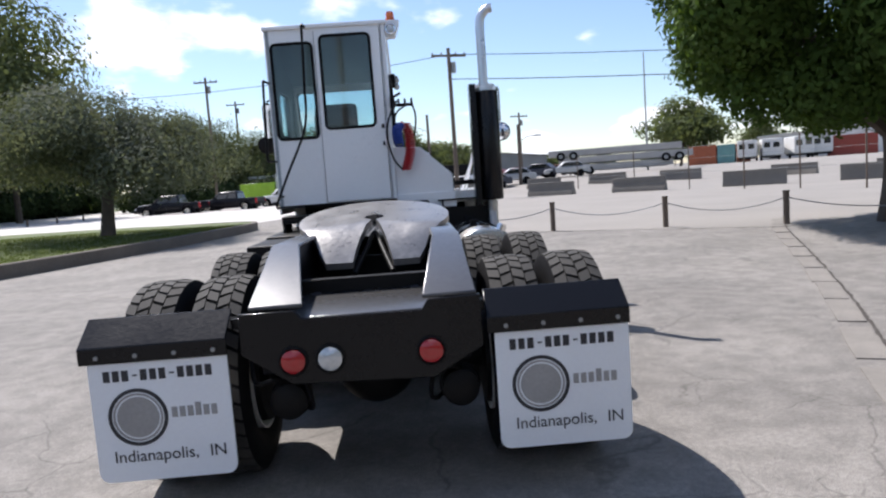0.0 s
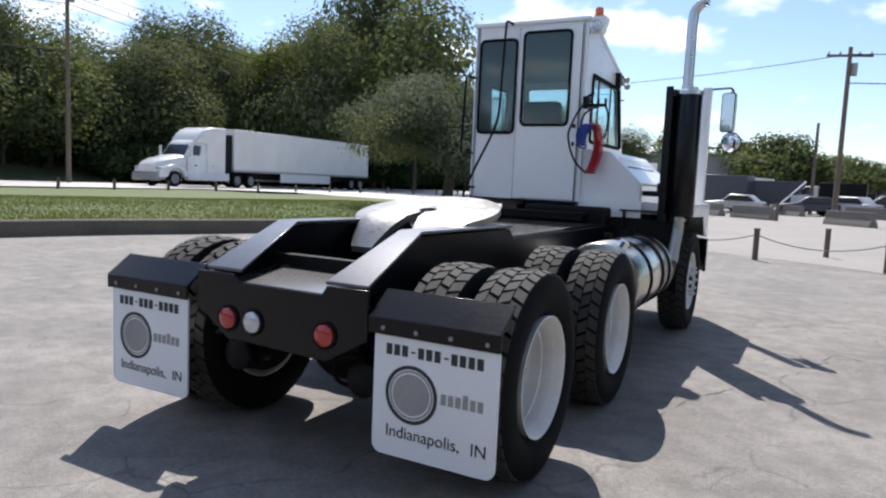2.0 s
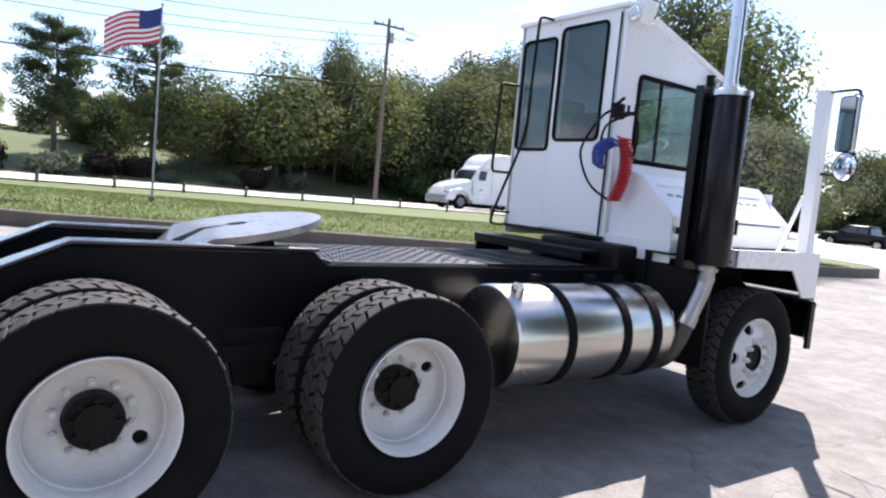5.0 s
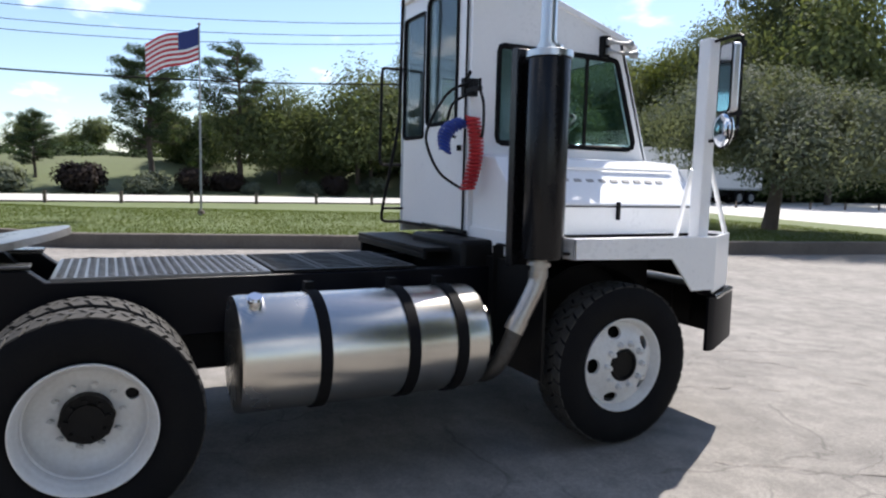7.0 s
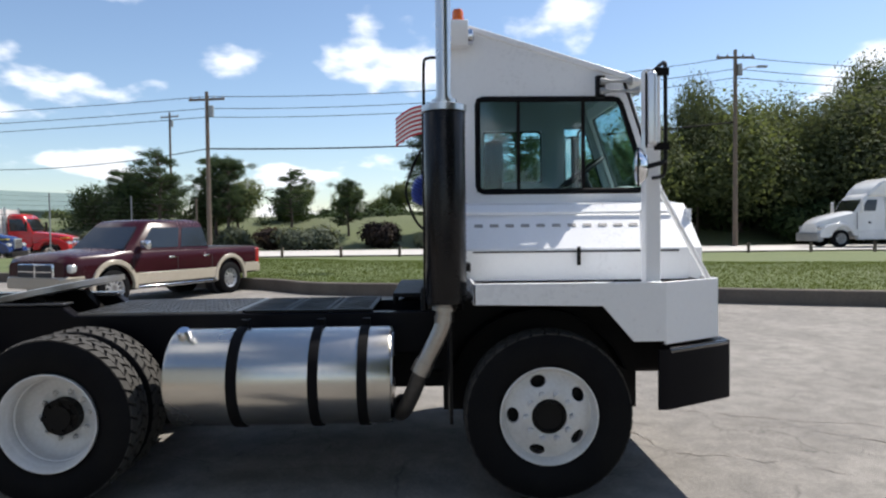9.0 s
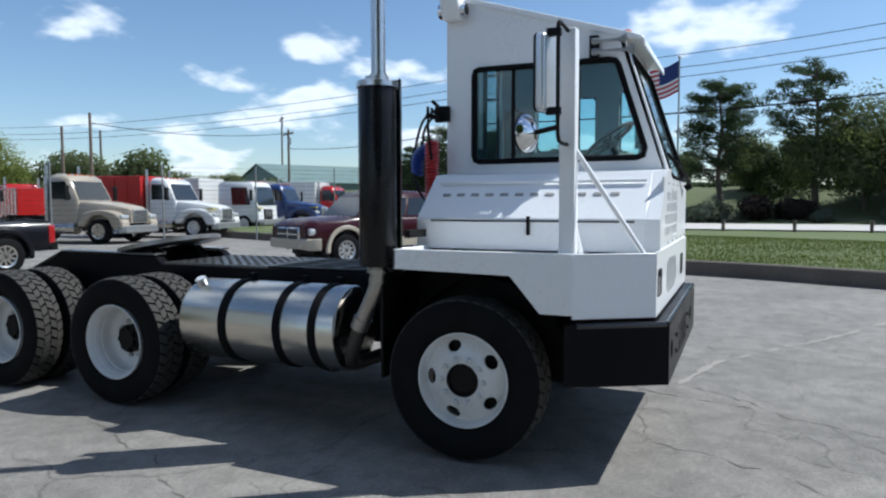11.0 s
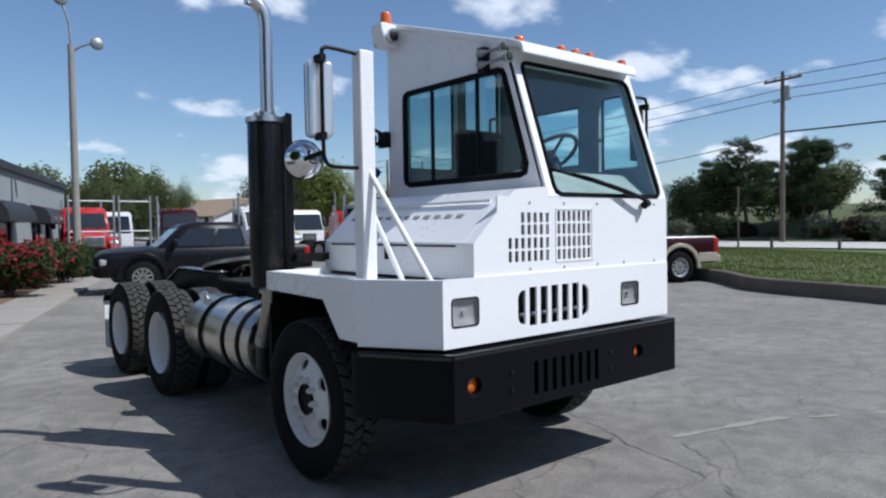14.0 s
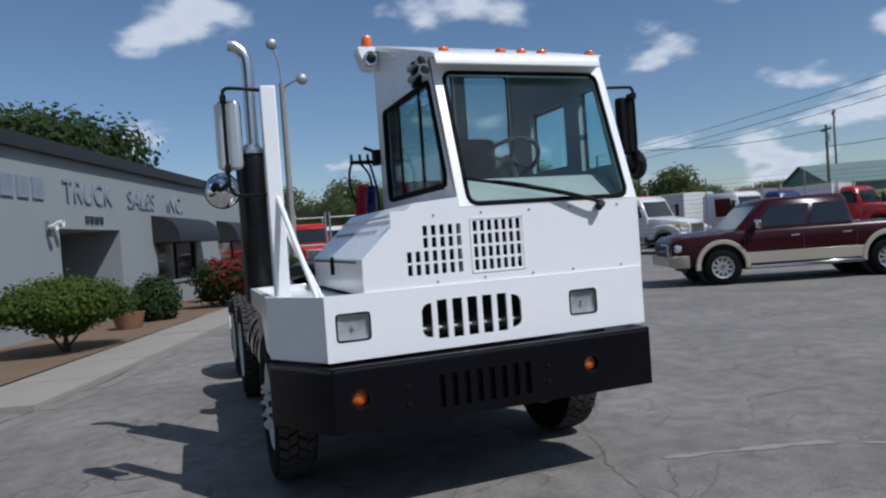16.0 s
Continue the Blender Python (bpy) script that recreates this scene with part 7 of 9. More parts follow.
flat_trailer(22.6, 68.2, 0.80, -17, 13.4)
flat_trailer(21.6, 68.5, 1.60, 163, 13.4)


def camper(x, y, turn=0):
    t = thing("camper_trailer", "white box camper trailer with dark windows", "camper", "campers in the far yard", at=pose(x, y, yard_z(x, y), 0, 0, turn))
    bm = bmesh.new()
    box(bm, (-1.2, -3, 0.6), (1.2, 3, 2.9))
    part("body", bm, DIRTYWHITE, t, bevel=0.12)
    for xx in (-0.6, 0.55):
        bm = bmesh.new()
        box(bm, (xx - 0.38, -3.01, 1.7), (xx + 0.38, -2.985, 2.4))
        part("window", bm, DARKPANE, t)
    bm = bmesh.new()
    box(bm, (-1.0, -2.8, 0.35), (1.0, 2.8, 0.6))
    part("chassis", bm, SATIN, t)
    for s in (-1, 1):
        bm = bmesh.new()
        rod(bm, (s * 1.0, 0, 0.36), (s * 1.2, 0, 0.36), 0.36, 16)
        part("wheel", bm, RUBBER, t)
    return t


def far_van(x, y, turn, mat, label, length=4.6, height=1.5, boxy=False):
    """A parked car, or a box truck, with its nose to +Y."""
    t = thing("box_truck" if boxy else "parked_car", label, "truck" if boxy else "car", "vehicles in the far yard", at=pose(x, y, yard_z(x, y), 0, 0, turn))
    L, w = length / 2, 1.15 if boxy else 0.9
    bm = bmesh.new()
    if boxy:
        box(bm, (-w, -L, 0.75), (w, L - 2.0, height))
        part("cargo_box", bm, mat, t, bevel=0.05)
        bm = bmesh.new()
        prism(bm, [(L - 1.95, 0.5), (L, 0.5), (L, 1.35), (L - 0.55, 1.45), (L - 0.95, 2.15), (L - 1.95, 2.2)], 0, -w + 0.1, w - 0.1)
        part("cab", bm, DIRTYWHITE, t, bevel=0.08)
        glass_line = [(L - 0.60, 1.48), (L - 0.93, 2.08), (L - 1.45, 2.08), (L - 1.45, 1.48)]
    else:
        prism(bm, [(-L, 0.38), (L, 0.38), (L, 0.70), (L - 0.15, 0.82), (L - 1.35, 0.95), (-L + 0.1, 0.98), (-L, 0.85)], 0, -w, w)
        part("body", bm, mat, t, bevel=0.09)
        bm = bmesh.new()
        prism(bm, [(-L + 0.35, 0.94), (L - 1.40, 0.94), (L - 2.05, height), (-L + 0.95, height)], 0, -w + 0.12, w - 0.12)
        part("roof", bm, mat, t, bevel=0.10)
        glass_line = [(-L + 0.55, 1.0), (L - 1.60, 1.0), (L - 2.10, height - 0.08), (-L + 1.0, height - 0.08)]
    for s in (-1, 1):
        bm = bmesh.new()
        xo = s * (w - 0.105)
        prism(bm, glass_line, 0, min(xo, xo + s * 0.01), max(xo, xo + s * 0.01))
        part("side_window", bm, DARKPANE, t)
        for yy in (L - 0.85, -L + 0.9):
            bm = bmesh.new()
            rod(bm, (s * (w - 0.2), yy, 0.34), (s * (w + 0.01), yy, 0.34), 0.34, 16)
            part("wheel", bm, RUBBER, t)
    return t


DARKPANE = material("dark_pane", (0.015, 0.018, 0.02), 0.08, coat=0.6, spread=0.3)
for k in range(4):
    camper(47.2 + k * 2.75, 91.0 - k * 1.5 + (0.8 if k % 2 else 0), -29 + 6 * (k % 3))
NAVY = material("navy_paint", (0.035, 0.04, 0.06), 0.4, second=(0.05, 0.05, 0.06), scale=2)
MAROONCAR = material("dull_red_paint", (0.22, 0.03, 0.03), 0.4, second=(0.14, 0.03, 0.03), scale=2)
SILVERCAR = material("silver_paint", (0.5, 0.5, 0.5), 0.35, 0.3, scale=2)
far_van(-5.6, 59.0, 80, NAVY, "dark navy box truck parked in the far yard", 6.5, 3.0, True)
far_van(-1.6, 61.0, 95, NAVY, "dark navy box truck parked in the far yard", 6.0, 2.7, True)
far_van(3.2, 60.5, 85, SATIN, "black box truck parked in the far yard", 5.2, 2.5, True)
for k, (x, y, m_, word) in enumerate(((-3.2, 54.5, SILVERCAR, "silver"), (1.9, 55.2, NAVY, "dark blue"), (4.3, 55.4, SILVERCAR, "silver"), (6.6, 56.0, NAVY, "dark blue"), (9.2, 58.5, SILVERCAR, "silver"),
                                      (11.6, 90.5, MAROONCAR, "dull red"), (14.2, 90.0, MAROONCAR, "dull red"), (17.0, 90.2, NAVY, "dark blue"), (19.6, 89.6, MAROONCAR, "dull red"), (22.5, 88.6, MAROONCAR, "dull red"), (12.5, 64, NAVY, "dark blue"), (15.2, 63, SILVERCAR, "silver"))):
    far_van(x, y, 80 + 23 * math.sin(k * 2.3), m_, word + " car parked in the far yard", 4.4, 1.46)

# wire fence along the barriers and a raised barrier arm
yard_fence = thing("wire_fence", "thin dark posts with slack wires along the far yard", "fence", at=pose(15.5, 30, 0))
FP = [(12.2, 46.0), (13.8, 38.3), (14.9, 32.7), (15.7, 28.3), (16.4, 24.9), (17.0, 21.6), (17.6, 18.2)]
for x, y in FP:
    bm = bmesh.new()
    rod(bm, (x - 15.5, y - 30, -0.05), (x - 15.5, y - 30, 2.3), 0.035, 8)
    part("post", bm, WOODPOLE, yard_fence)
for z in (0.9, 1.6, 2.2):
    bm = bmesh.new()
    tube(bm, [(x - 15.5, y - 30, z) for x, y in FP], 0.006, 5)
    part("wire", bm, STEEL, yard_fence)
arm = thing("barrier_arm", "raised white barrier arm on a dark post", "barrier", at=pose(0.4, 41.5, 0))
bm = bmesh.new()
rod(bm, (0, 0, -0.05), (0, 0, 1.05), 0.09, 10)
part("post", bm, WOODPOLE, arm)
bm = bmesh.new()
rod(bm, (-0.2, 0.1, 0.65), (1.35, 0.1, 2.35), 0.05, 8)
part("arm", bm, DIRTYWHITE, arm)


def shed(x, y, w, d, h, peak, turn, wall, roof, label, name="warehouse"):
    t = thing(name, label, "building", at=pose(x, y, 0, 0, 0, turn))
    bm = bmesh.new()
    prism(bm, [(-w / 2, 0), (w / 2, 0), (w / 2, h), (0, h + peak), (-w / 2, h)] if peak else [(-w / 2, 0), (w / 2, 0), (w / 2, h), (-w / 2, h)], 1, -d / 2, d / 2)
    part("wall", bm, wall, t)
    bm = bmesh.new()
    if peak:
        for s in (-1, 1):
            prism(bm, [(s * (w / 2 + 0.3), h - 0.12), (s * (w / 2 + 0.3), h + 0.02), (0, h + peak + 0.16), (0, h + peak + 0.01)], 1, -d / 2 - 0.3, d / 2 + 0.3)
    else:
        box(bm, (-w / 2 - 0.15, -d / 2 - 0.15, h), (w / 2 + 0.15, d / 2 + 0.15, h + 0.3))
    part("roof", bm, roof, t)
    for k in range(int(w // 5)):
        bm = bmesh.new()
        xx = -w / 2 + 2.2 + k * 5
        box(bm, (xx - 0.8, d / 2, 1.0), (xx + 0.8, d / 2 + 0.05, 2.4))
        part("window", bm, DARKPANE, t)
        bm = bmesh.new()
        box(bm, (xx - 0.8, -d / 2 - 0.05, 1.0), (xx + 0.8, -d / 2, 2.4))
        part("window", bm, DARKPANE, t)
    return t


GREYSHEET = material("grey_sheet", (0.26, 0.27, 0.27), 0.6, scale=0.4)
GREENSHEET = material("green_grey_sheet", (0.17, 0.24, 0.22), 0.55, scale=0.4)
BRICKRED = material("brown_brick", (0.17, 0.085, 0.06), 0.9, scale=1.5, fine=30, bump=0.3)
shed(-76, -46, 16, 22, 4.2, 2.4, 62, GREENSHEET, GREENSHEET, "grey-green metal warehouse with a gable roof")
shed(-10, 78, 14, 9, 3.0, 0, -18, BRICKRED, DIRTYWHITE, "low brown building with a flat pale roof", "yard_office")
shed(70, 99, 30, 12, 4.5, 0.6, -29, DIRTYWHITE, DIRTYWHITE, "long low white shed")
shed(-14.5, 97, 13, 10, 6.0, 0.5, 5, GREYSHEET, GREYSHEET, "tall pale grey metal warehouse")
shed(14.5, 111, 15.5, 9, 4.2, 0.8, -4, GREYSHEET, GREYSHEET, "long low grey warehouse")
shed(-22, -55, 9, 8, 2.8, 1.6, 20, DIRTYWHITE, material("tan_shingle", (0.30, 0.22, 0.15), 0.9), "small house with tan roof", "small_house")

# ---- vehicles ----
def paint(name, color, second=None, rough=0.25):
    m = material(name, color, rough, second=second, scale=1.0, fine=15, spread=0.2, coat=0.1 if max(color) < 0.05 else 0.3)
    if max(color) < 0.05:
        m.node_tree.nodes["Principled BSDF"].inputs["Specular IOR Level"].default_value = 0.2
    return m


BURGUNDY = paint("burgundy_paint", (0.035, 0.006, 0.010))
BRIGHTRIM = material("bright_rim", (0.62, 0.62, 0.62), 0.3, 0.6, scale=8)
NIGHT = paint("near_black_paint", (0.006, 0.006, 0.009), rough=0.35)
TAN = paint("champagne_paint", (0.42, 0.36, 0.28))
SILVERTAN = paint("tan_trim", (0.45, 0.40, 0.32))
FLEETWHITE = paint("fleet_white", (0.72, 0.72, 0.71))
REDP = paint("bright_red_paint", (0.45, 0.018, 0.016))
BLUEP = paint("dark_blue_paint", (0.018, 0.045, 0.16))
YELLOWPLATE = material("yellow_sticker", (0.65, 0.52, 0.03), 0.5)


def car_wheel(t, x, y, r, w, side, rim=CHROME, spokes=7):
    bm = bmesh.new()
    lathe(bm, [(-w / 2, r * 0.62), (-w * 0.5, r * 0.85), (-w * 0.38, r), (w * 0.38, r), (w * 0.5, r * 0.85), (w / 2, r * 0.62)], "X", 30, closed=True)
    bmesh.ops.transform(bm, matrix=Matrix.Translation((x, y, r)), verts=bm.verts)
    wheel_ = part("wheel", bm, RUBBER, t)
    bm = bmesh.new()
    d = side
    lathe(bm, [(d * w * 0.30, r * 0.64), (d * w * 0.42, r * 0.62), (d * w * 0.36, r * 0.52), (d * w * 0.2, r * 0.5)], "X", 26, closed=True)
    for k in range(spokes):
        a = 2 * math.pi * k / spokes
        m = Matrix.Rotation(a, 4, "X")
        box(bm, (min(d * w * 0.2, d * w * 0.36), -r * 0.07, 0.0), (max(d * w * 0.2, d * w * 0.36), r * 0.07, r * 0.58), m)
    bmesh.ops.transform(bm, matrix=Matrix.Translation((x, y, r)), verts=bm.verts)
    part("rim", bm, rim, wheel_)


def loft(bm, stations):
    """A hull from half sections (x, z), given from the sill to the middle of the top, at steps along y, mirrored and closed."""
    rings = []
    for y, half in stations:
        pts = [(x, z) for x, z in half] + [(-x, z) for x, z in half[::-1] if x > 1e-6]
        rings.append([bm.verts.new((x, y, z)) for x, z in pts])
    for a, b in zip(rings, rings[1:]):
        for i in range(len(a)):
            j = (i + 1) % len(a)
            bm.faces.new((a[i], a[j], b[j], b[i]))
    bm.faces.new(rings[0][::-1])
    bm.faces.new(rings[-1])
    bmesh.ops.recalc_face_normals(bm, faces=bm.faces)


def cab_shell(bm, levels, cut=0.16):
    """A cab from levels (z, half width, y front, y back), with rounded corners."""
    rings = []
    for z, w, f, k in levels:
        pts = [(w - cut * 0.5, f), (w, f - cut), (w, k + cut * 0.6), (w - cut * 0.6, k)]
        pts = [(0, f + 0.002)] + pts + [(-x, y) for x, y in pts[::-1]]
        rings.append([bm.verts.new((x, y, z)) for x, y in pts])
    for a, b in zip(rings, rings[1:]):
        for i in range(len(a)):
            j = (i + 1) % len(a)
            bm.faces.new((a[i], a[j], b[j], b[i]))
    bm.faces.new(rings[0][::-1])
    bm.faces.new(rings[-1])
    bmesh.ops.recalc_face_normals(bm, faces=bm.faces)


def pane(t, name, corners, out, mat, label="", grow=0.008):
    """A thin pane with four corners, standing a little proud of what it lies on."""
    bm = bmesh.new()
    o = Vector(out).normalized()
    a = [bm.verts.new(Vector(p) + o * grow) for p in corners]
    b = [bm.verts.new(Vector(p) - o * 0.02) for p in corners]
    bm.faces.new(a)
    bm.faces.new(b[::-1])
    for i in range(4):
        j = (i + 1) % 4
        bm.faces.new((a[i], b[i], b[j], a[j]))
    bmesh.ops.recalc_face_normals(bm, faces=bm.faces)
    return part(name, bm, mat, t, label)


def cab_windows(t, low, high, splits, v0=0.10, v1=0.86, slant=0.16):
    """Side, front and rear panes of a cab between two levels (z, half width, y front, y back)."""
    def at(level, s, u):
        z, w, f, k = level
        return Vector((s * w, k + (f - slant - k) * u, z))

    def spot(s, u, v):
        return at(low, s, u).lerp(at(high, s, u), v)
    for s in (-1, 1):
        for u0, u1 in splits:
            top = min(u1, 0.985)
            pane(t, "side_window", [spot(s, u0, v0), spot(s, u1, v0), spot(s, top, v1), spot(s, u0 + 0.01, v1)], (s, 0, 0.2), DARKPANE)
    for nm, f, sgn in (("windshield", 2, 1), ("rear_window", 3, -1)):
        c = []
        for sx, v in ((-0.86, v0 * 0.6), (0.86, v0 * 0.6), (0.84, v1 + 0.02), (-0.84, v1 + 0.02)):
            w = low[1] + (high[1] - low[1]) * v
            y = low[f] + (high[f] - low[f]) * v
            c.append((sx * w, y + (0.012 if sgn > 0 else -0.002), low[0] + (high[0] - low[0]) * v))
        pane(t, nm, c, (0, sgn, 0.4 if sgn > 0 else 0), DARKPANE, "", 0.014)


def pickup(name, label, mat, at, wb, length, width, height, trim, ride=0.0, group=""):
    """Faces +Y; the origin lies on the ground in the middle."""
    t = thing(name, label, "pickup truck", group, at=at)
    L, W = length / 2, width / 2
    fy, ry = wb * 0.5 + 0.03, -wb * 0.5 + 0.03
    r = 0.41
    belt, sill, hood = height * 0.635, 0.46, height * 0.60
    front, back = L, -L
    cab0, cab1 = fy - 0.52, ry + 0.66

    def half(w, zb, zt, crown=0.03):
        return [(w * 0.92, zb), (w, zb + 0.16), (w, zt - 0.22), (w * 0.985, zt - 0.07), (w * 0.93, zt - 0.005), (w * 0.6, zt + crown), (0, zt + crown * 1.3)]
    bm = bmesh.new()
    loft(bm, [(back, half(W * 0.94, 0.56, belt - 0.03, 0.0)), (back + 0.06, half(W * 0.985, 0.50, belt, 0.0)), (cab1, half(W, sill, belt, 0.0)), (cab0 + 0.1, half(W, sill, belt, 0.02)),
              (cab0 + 0.35, half(W, sill, belt - 0.02, 0.06)), (fy, half(W * 0.995, sill, hood + 0.01, 0.07)), (front - 0.32, half(W * 0.975, sill, hood - 0.02, 0.06)),
              (front - 0.10, half(W * 0.92, 0.48, hood - 0.06, 0.04)), (front, half(W * 0.84, 0.52, hood - 0.14, 0.02))])
    body = part("body", bm, mat, t, angle=50)
    cuts = []
    for cy in (fy, ry):
        for s in (-1, 1):
            cuts.append((Matrix.Translation((s * W, cy, r + 0.03)) @ Matrix.Rotation(radians(90), 4, "Y"), 0.50, 0.7))
    body.data = holes_cut(body.data, cuts)
    low, high = (belt - 0.015, W - 0.05, cab0 + 0.16, cab1), (height - 0.10, W - 0.21, cab0 - 0.46, cab1 + 0.10)
    bm = bmesh.new()
    cab_shell(bm, [low, high, (height - 0.03, W - 0.27, cab0 - 0.58, cab1 + 0.14), (height, W - 0.42, cab0 - 0.85, cab1 + 0.28)])
    part("cab", bm, mat, t, "cab roof and pillars", angle=40)
    cab_windows(t, low, high, ((0.04, 0.42), (0.46, 0.93)))
    for s in (-1, 1):
        for y in (cab0 + 0.02, (cab0 + cab1) / 2 - 0.05, cab1 + 0.02):
            bm = bmesh.new()
            box(bm, (s * W - 0.006, y - 0.006, sill + 0.08), (s * W + 0.002, y + 0.006, belt - 0.16))
            part("door_gap", bm, INK, t)
        for y in ((cab0 + cab1) / 2 + 0.12, cab1 + 0.22):
            bm = bmesh.new()
            box(bm, (s * W - 0.01, y - 0.10, belt - 0.20), (s * W + 0.03, y + 0.10, belt - 0.165))
            part("door_handle", bm, CHROME if trim else mat, t, bevel=0.008)
        bm = bmesh.new()
        box(bm, (min(s * (W - 0.04), s * (W + 0.22)), cab0 - 0.30, belt + 0.02), (max(s * (W - 0.04), s * (W + 0.22)), cab0 - 0.17, belt + 0.22))
        part("door_mirror", bm, CHROME if trim else mat, t, bevel=0.04)
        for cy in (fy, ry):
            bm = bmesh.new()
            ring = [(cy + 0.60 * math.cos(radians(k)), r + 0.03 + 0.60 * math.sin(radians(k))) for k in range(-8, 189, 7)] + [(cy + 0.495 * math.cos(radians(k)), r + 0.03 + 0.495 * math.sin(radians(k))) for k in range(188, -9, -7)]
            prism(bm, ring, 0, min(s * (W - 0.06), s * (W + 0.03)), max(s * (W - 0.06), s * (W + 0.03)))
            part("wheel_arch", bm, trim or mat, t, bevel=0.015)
            # black plug stands in for the shade inside the wheel arch
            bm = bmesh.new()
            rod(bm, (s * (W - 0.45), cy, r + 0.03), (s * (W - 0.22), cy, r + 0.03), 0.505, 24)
            part("well_fill", bm, INK, t)
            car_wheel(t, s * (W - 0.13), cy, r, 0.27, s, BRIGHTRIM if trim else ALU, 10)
        if trim:
            bm = bmesh.new()
            box(bm, (s * W - 0.008 - 0.01, ry + 0.52, sill + 0.0), (s * W + 0.018, fy - 0.52, sill + 0.25))
            part("lower_trim", bm, trim, t, bevel=0.008)
            bm = bmesh.new()
            box(bm, (s * W - 0.03, back + 0.05, 0.54), (s * W + 0.012, ry - 0.54, 0.78))
            part("lower_trim", bm, trim, t, bevel=0.008)
        bm = bmesh.new()
        box(bm, (min(s * (W - 0.2), s * (W + 0.05)), ry + 0.56, 0.35), (max(s * (W - 0.2), s * (W + 0.05)), fy - 0.58, 0.42))
        part("running_board", bm, CHROME if trim else SATIN, t, bevel=0.015)
        bm = bmesh.new()
        box(bm, (min(s * W * 0.60, s * W * 0.945), front - 0.30, hood - 0.36), (max(s * W * 0.60, s * W * 0.945), front - 0.045, hood - 0.17))
        part("headlamp", bm, CLEARLENS, t, bevel=0.05)
        bm = bmesh.new()
        box(bm, (min(s * W * 0.84, s * (W + 0.004)), back - 0.012, belt - 0.48), (max(s * W * 0.84, s * (W + 0.004)), back + 0.14, belt - 0.05))
        part("tail_lamp", bm, REDLENS, t, bevel=0.03)
    bm = bmesh.new()
    box(bm, (-W * 0.56, front - 0.10, hood - 0.50), (W * 0.56, front + 0.03, hood - 0.15))
    grille = part("grille", bm, CHROME if trim else SATIN, t, bevel=0.05)
    for k in range(4):
        bm = bmesh.new()
        xx = (-W * 0.51, 0.03)[k % 2]
        zz = (hood - 0.47, hood - 0.315)[k // 2]
        box(bm, (xx, front + 0.015, zz), (xx + W * 0.51 - 0.03, front + 0.036, zz + 0.13))
        part("grille_opening", bm, INK, grille)
    bm = bmesh.new()
    loft(bm, [(front - 0.35, [(W * 0.99, 0.44), (W * 1.0, 0.5), (W * 1.0, 0.72), (W * 0.9, 0.76), (0, 0.76)]), (front - 0.05, [(W * 0.93, 0.44), (W * 0.95, 0.5), (W * 0.95, 0.70), (W * 0.88, 0.74), (0, 0.74)]),
              (front + 0.08, [(W * 0.78, 0.48), (W * 0.80, 0.52), (W * 0.80, 0.66), (W * 0.74, 0.70), (0, 0.70)])])
    part("bumper", bm, trim or SATIN, t, "tan front bumper" if trim else "", angle=40)
    bm = bmesh.new()
    box(bm, (-W + 0.03, back - 0.10, 0.50), (W - 0.03, back + 0.10, 0.72))
    part("rear_bumper", bm, trim or SATIN, t, bevel=0.04)
    # flat black sheet stands in for the shaded inside of the bed
    bm = bmesh.new()
    box(bm, (-W + 0.12, back + 0.10, belt - 0.01), (W - 0.12, cab1 - 0.05, belt + 0.012))
    part("bed_opening", bm, INK, t)
    bm = bmesh.new()
    box(bm, (-0.55, back + 0.3, 0.30), (0.55, front - 0.4, 0.55))
    part("chassis", bm, SATIN, t)
    return t


def heading(a, b, off):
    """Pose of a vehicle from the ground points under its left-hand rear and front wheels."""
    a, b = Vector((*a, 0)), Vector((*b, 0))
    d = (b - a).normalized()
    right = Vector((d.y, -d.x, 0))
    c = (a + b) / 2 + right * off
    return Matrix.Translation(c) @ Matrix.Rotation(math.atan2(-d.x, d.y), 4, "Z")


pickup("pickup_truck", "burgundy crew-cab pickup with tan lower trim parked by the kerb", BURGUNDY, heading((-13.05, -1.25), (-9.70, -2.80), 0.86), 3.62, 5.85, 2.02, 1.92, SILVERTAN)
pickup("pickup_truck", "black crew-cab pickup parked behind the tractor", NIGHT, heading((-5.1, -8.85), (-1.85, -9.4), 0.80), 3.26, 5.35, 1.90, 1.80, None)


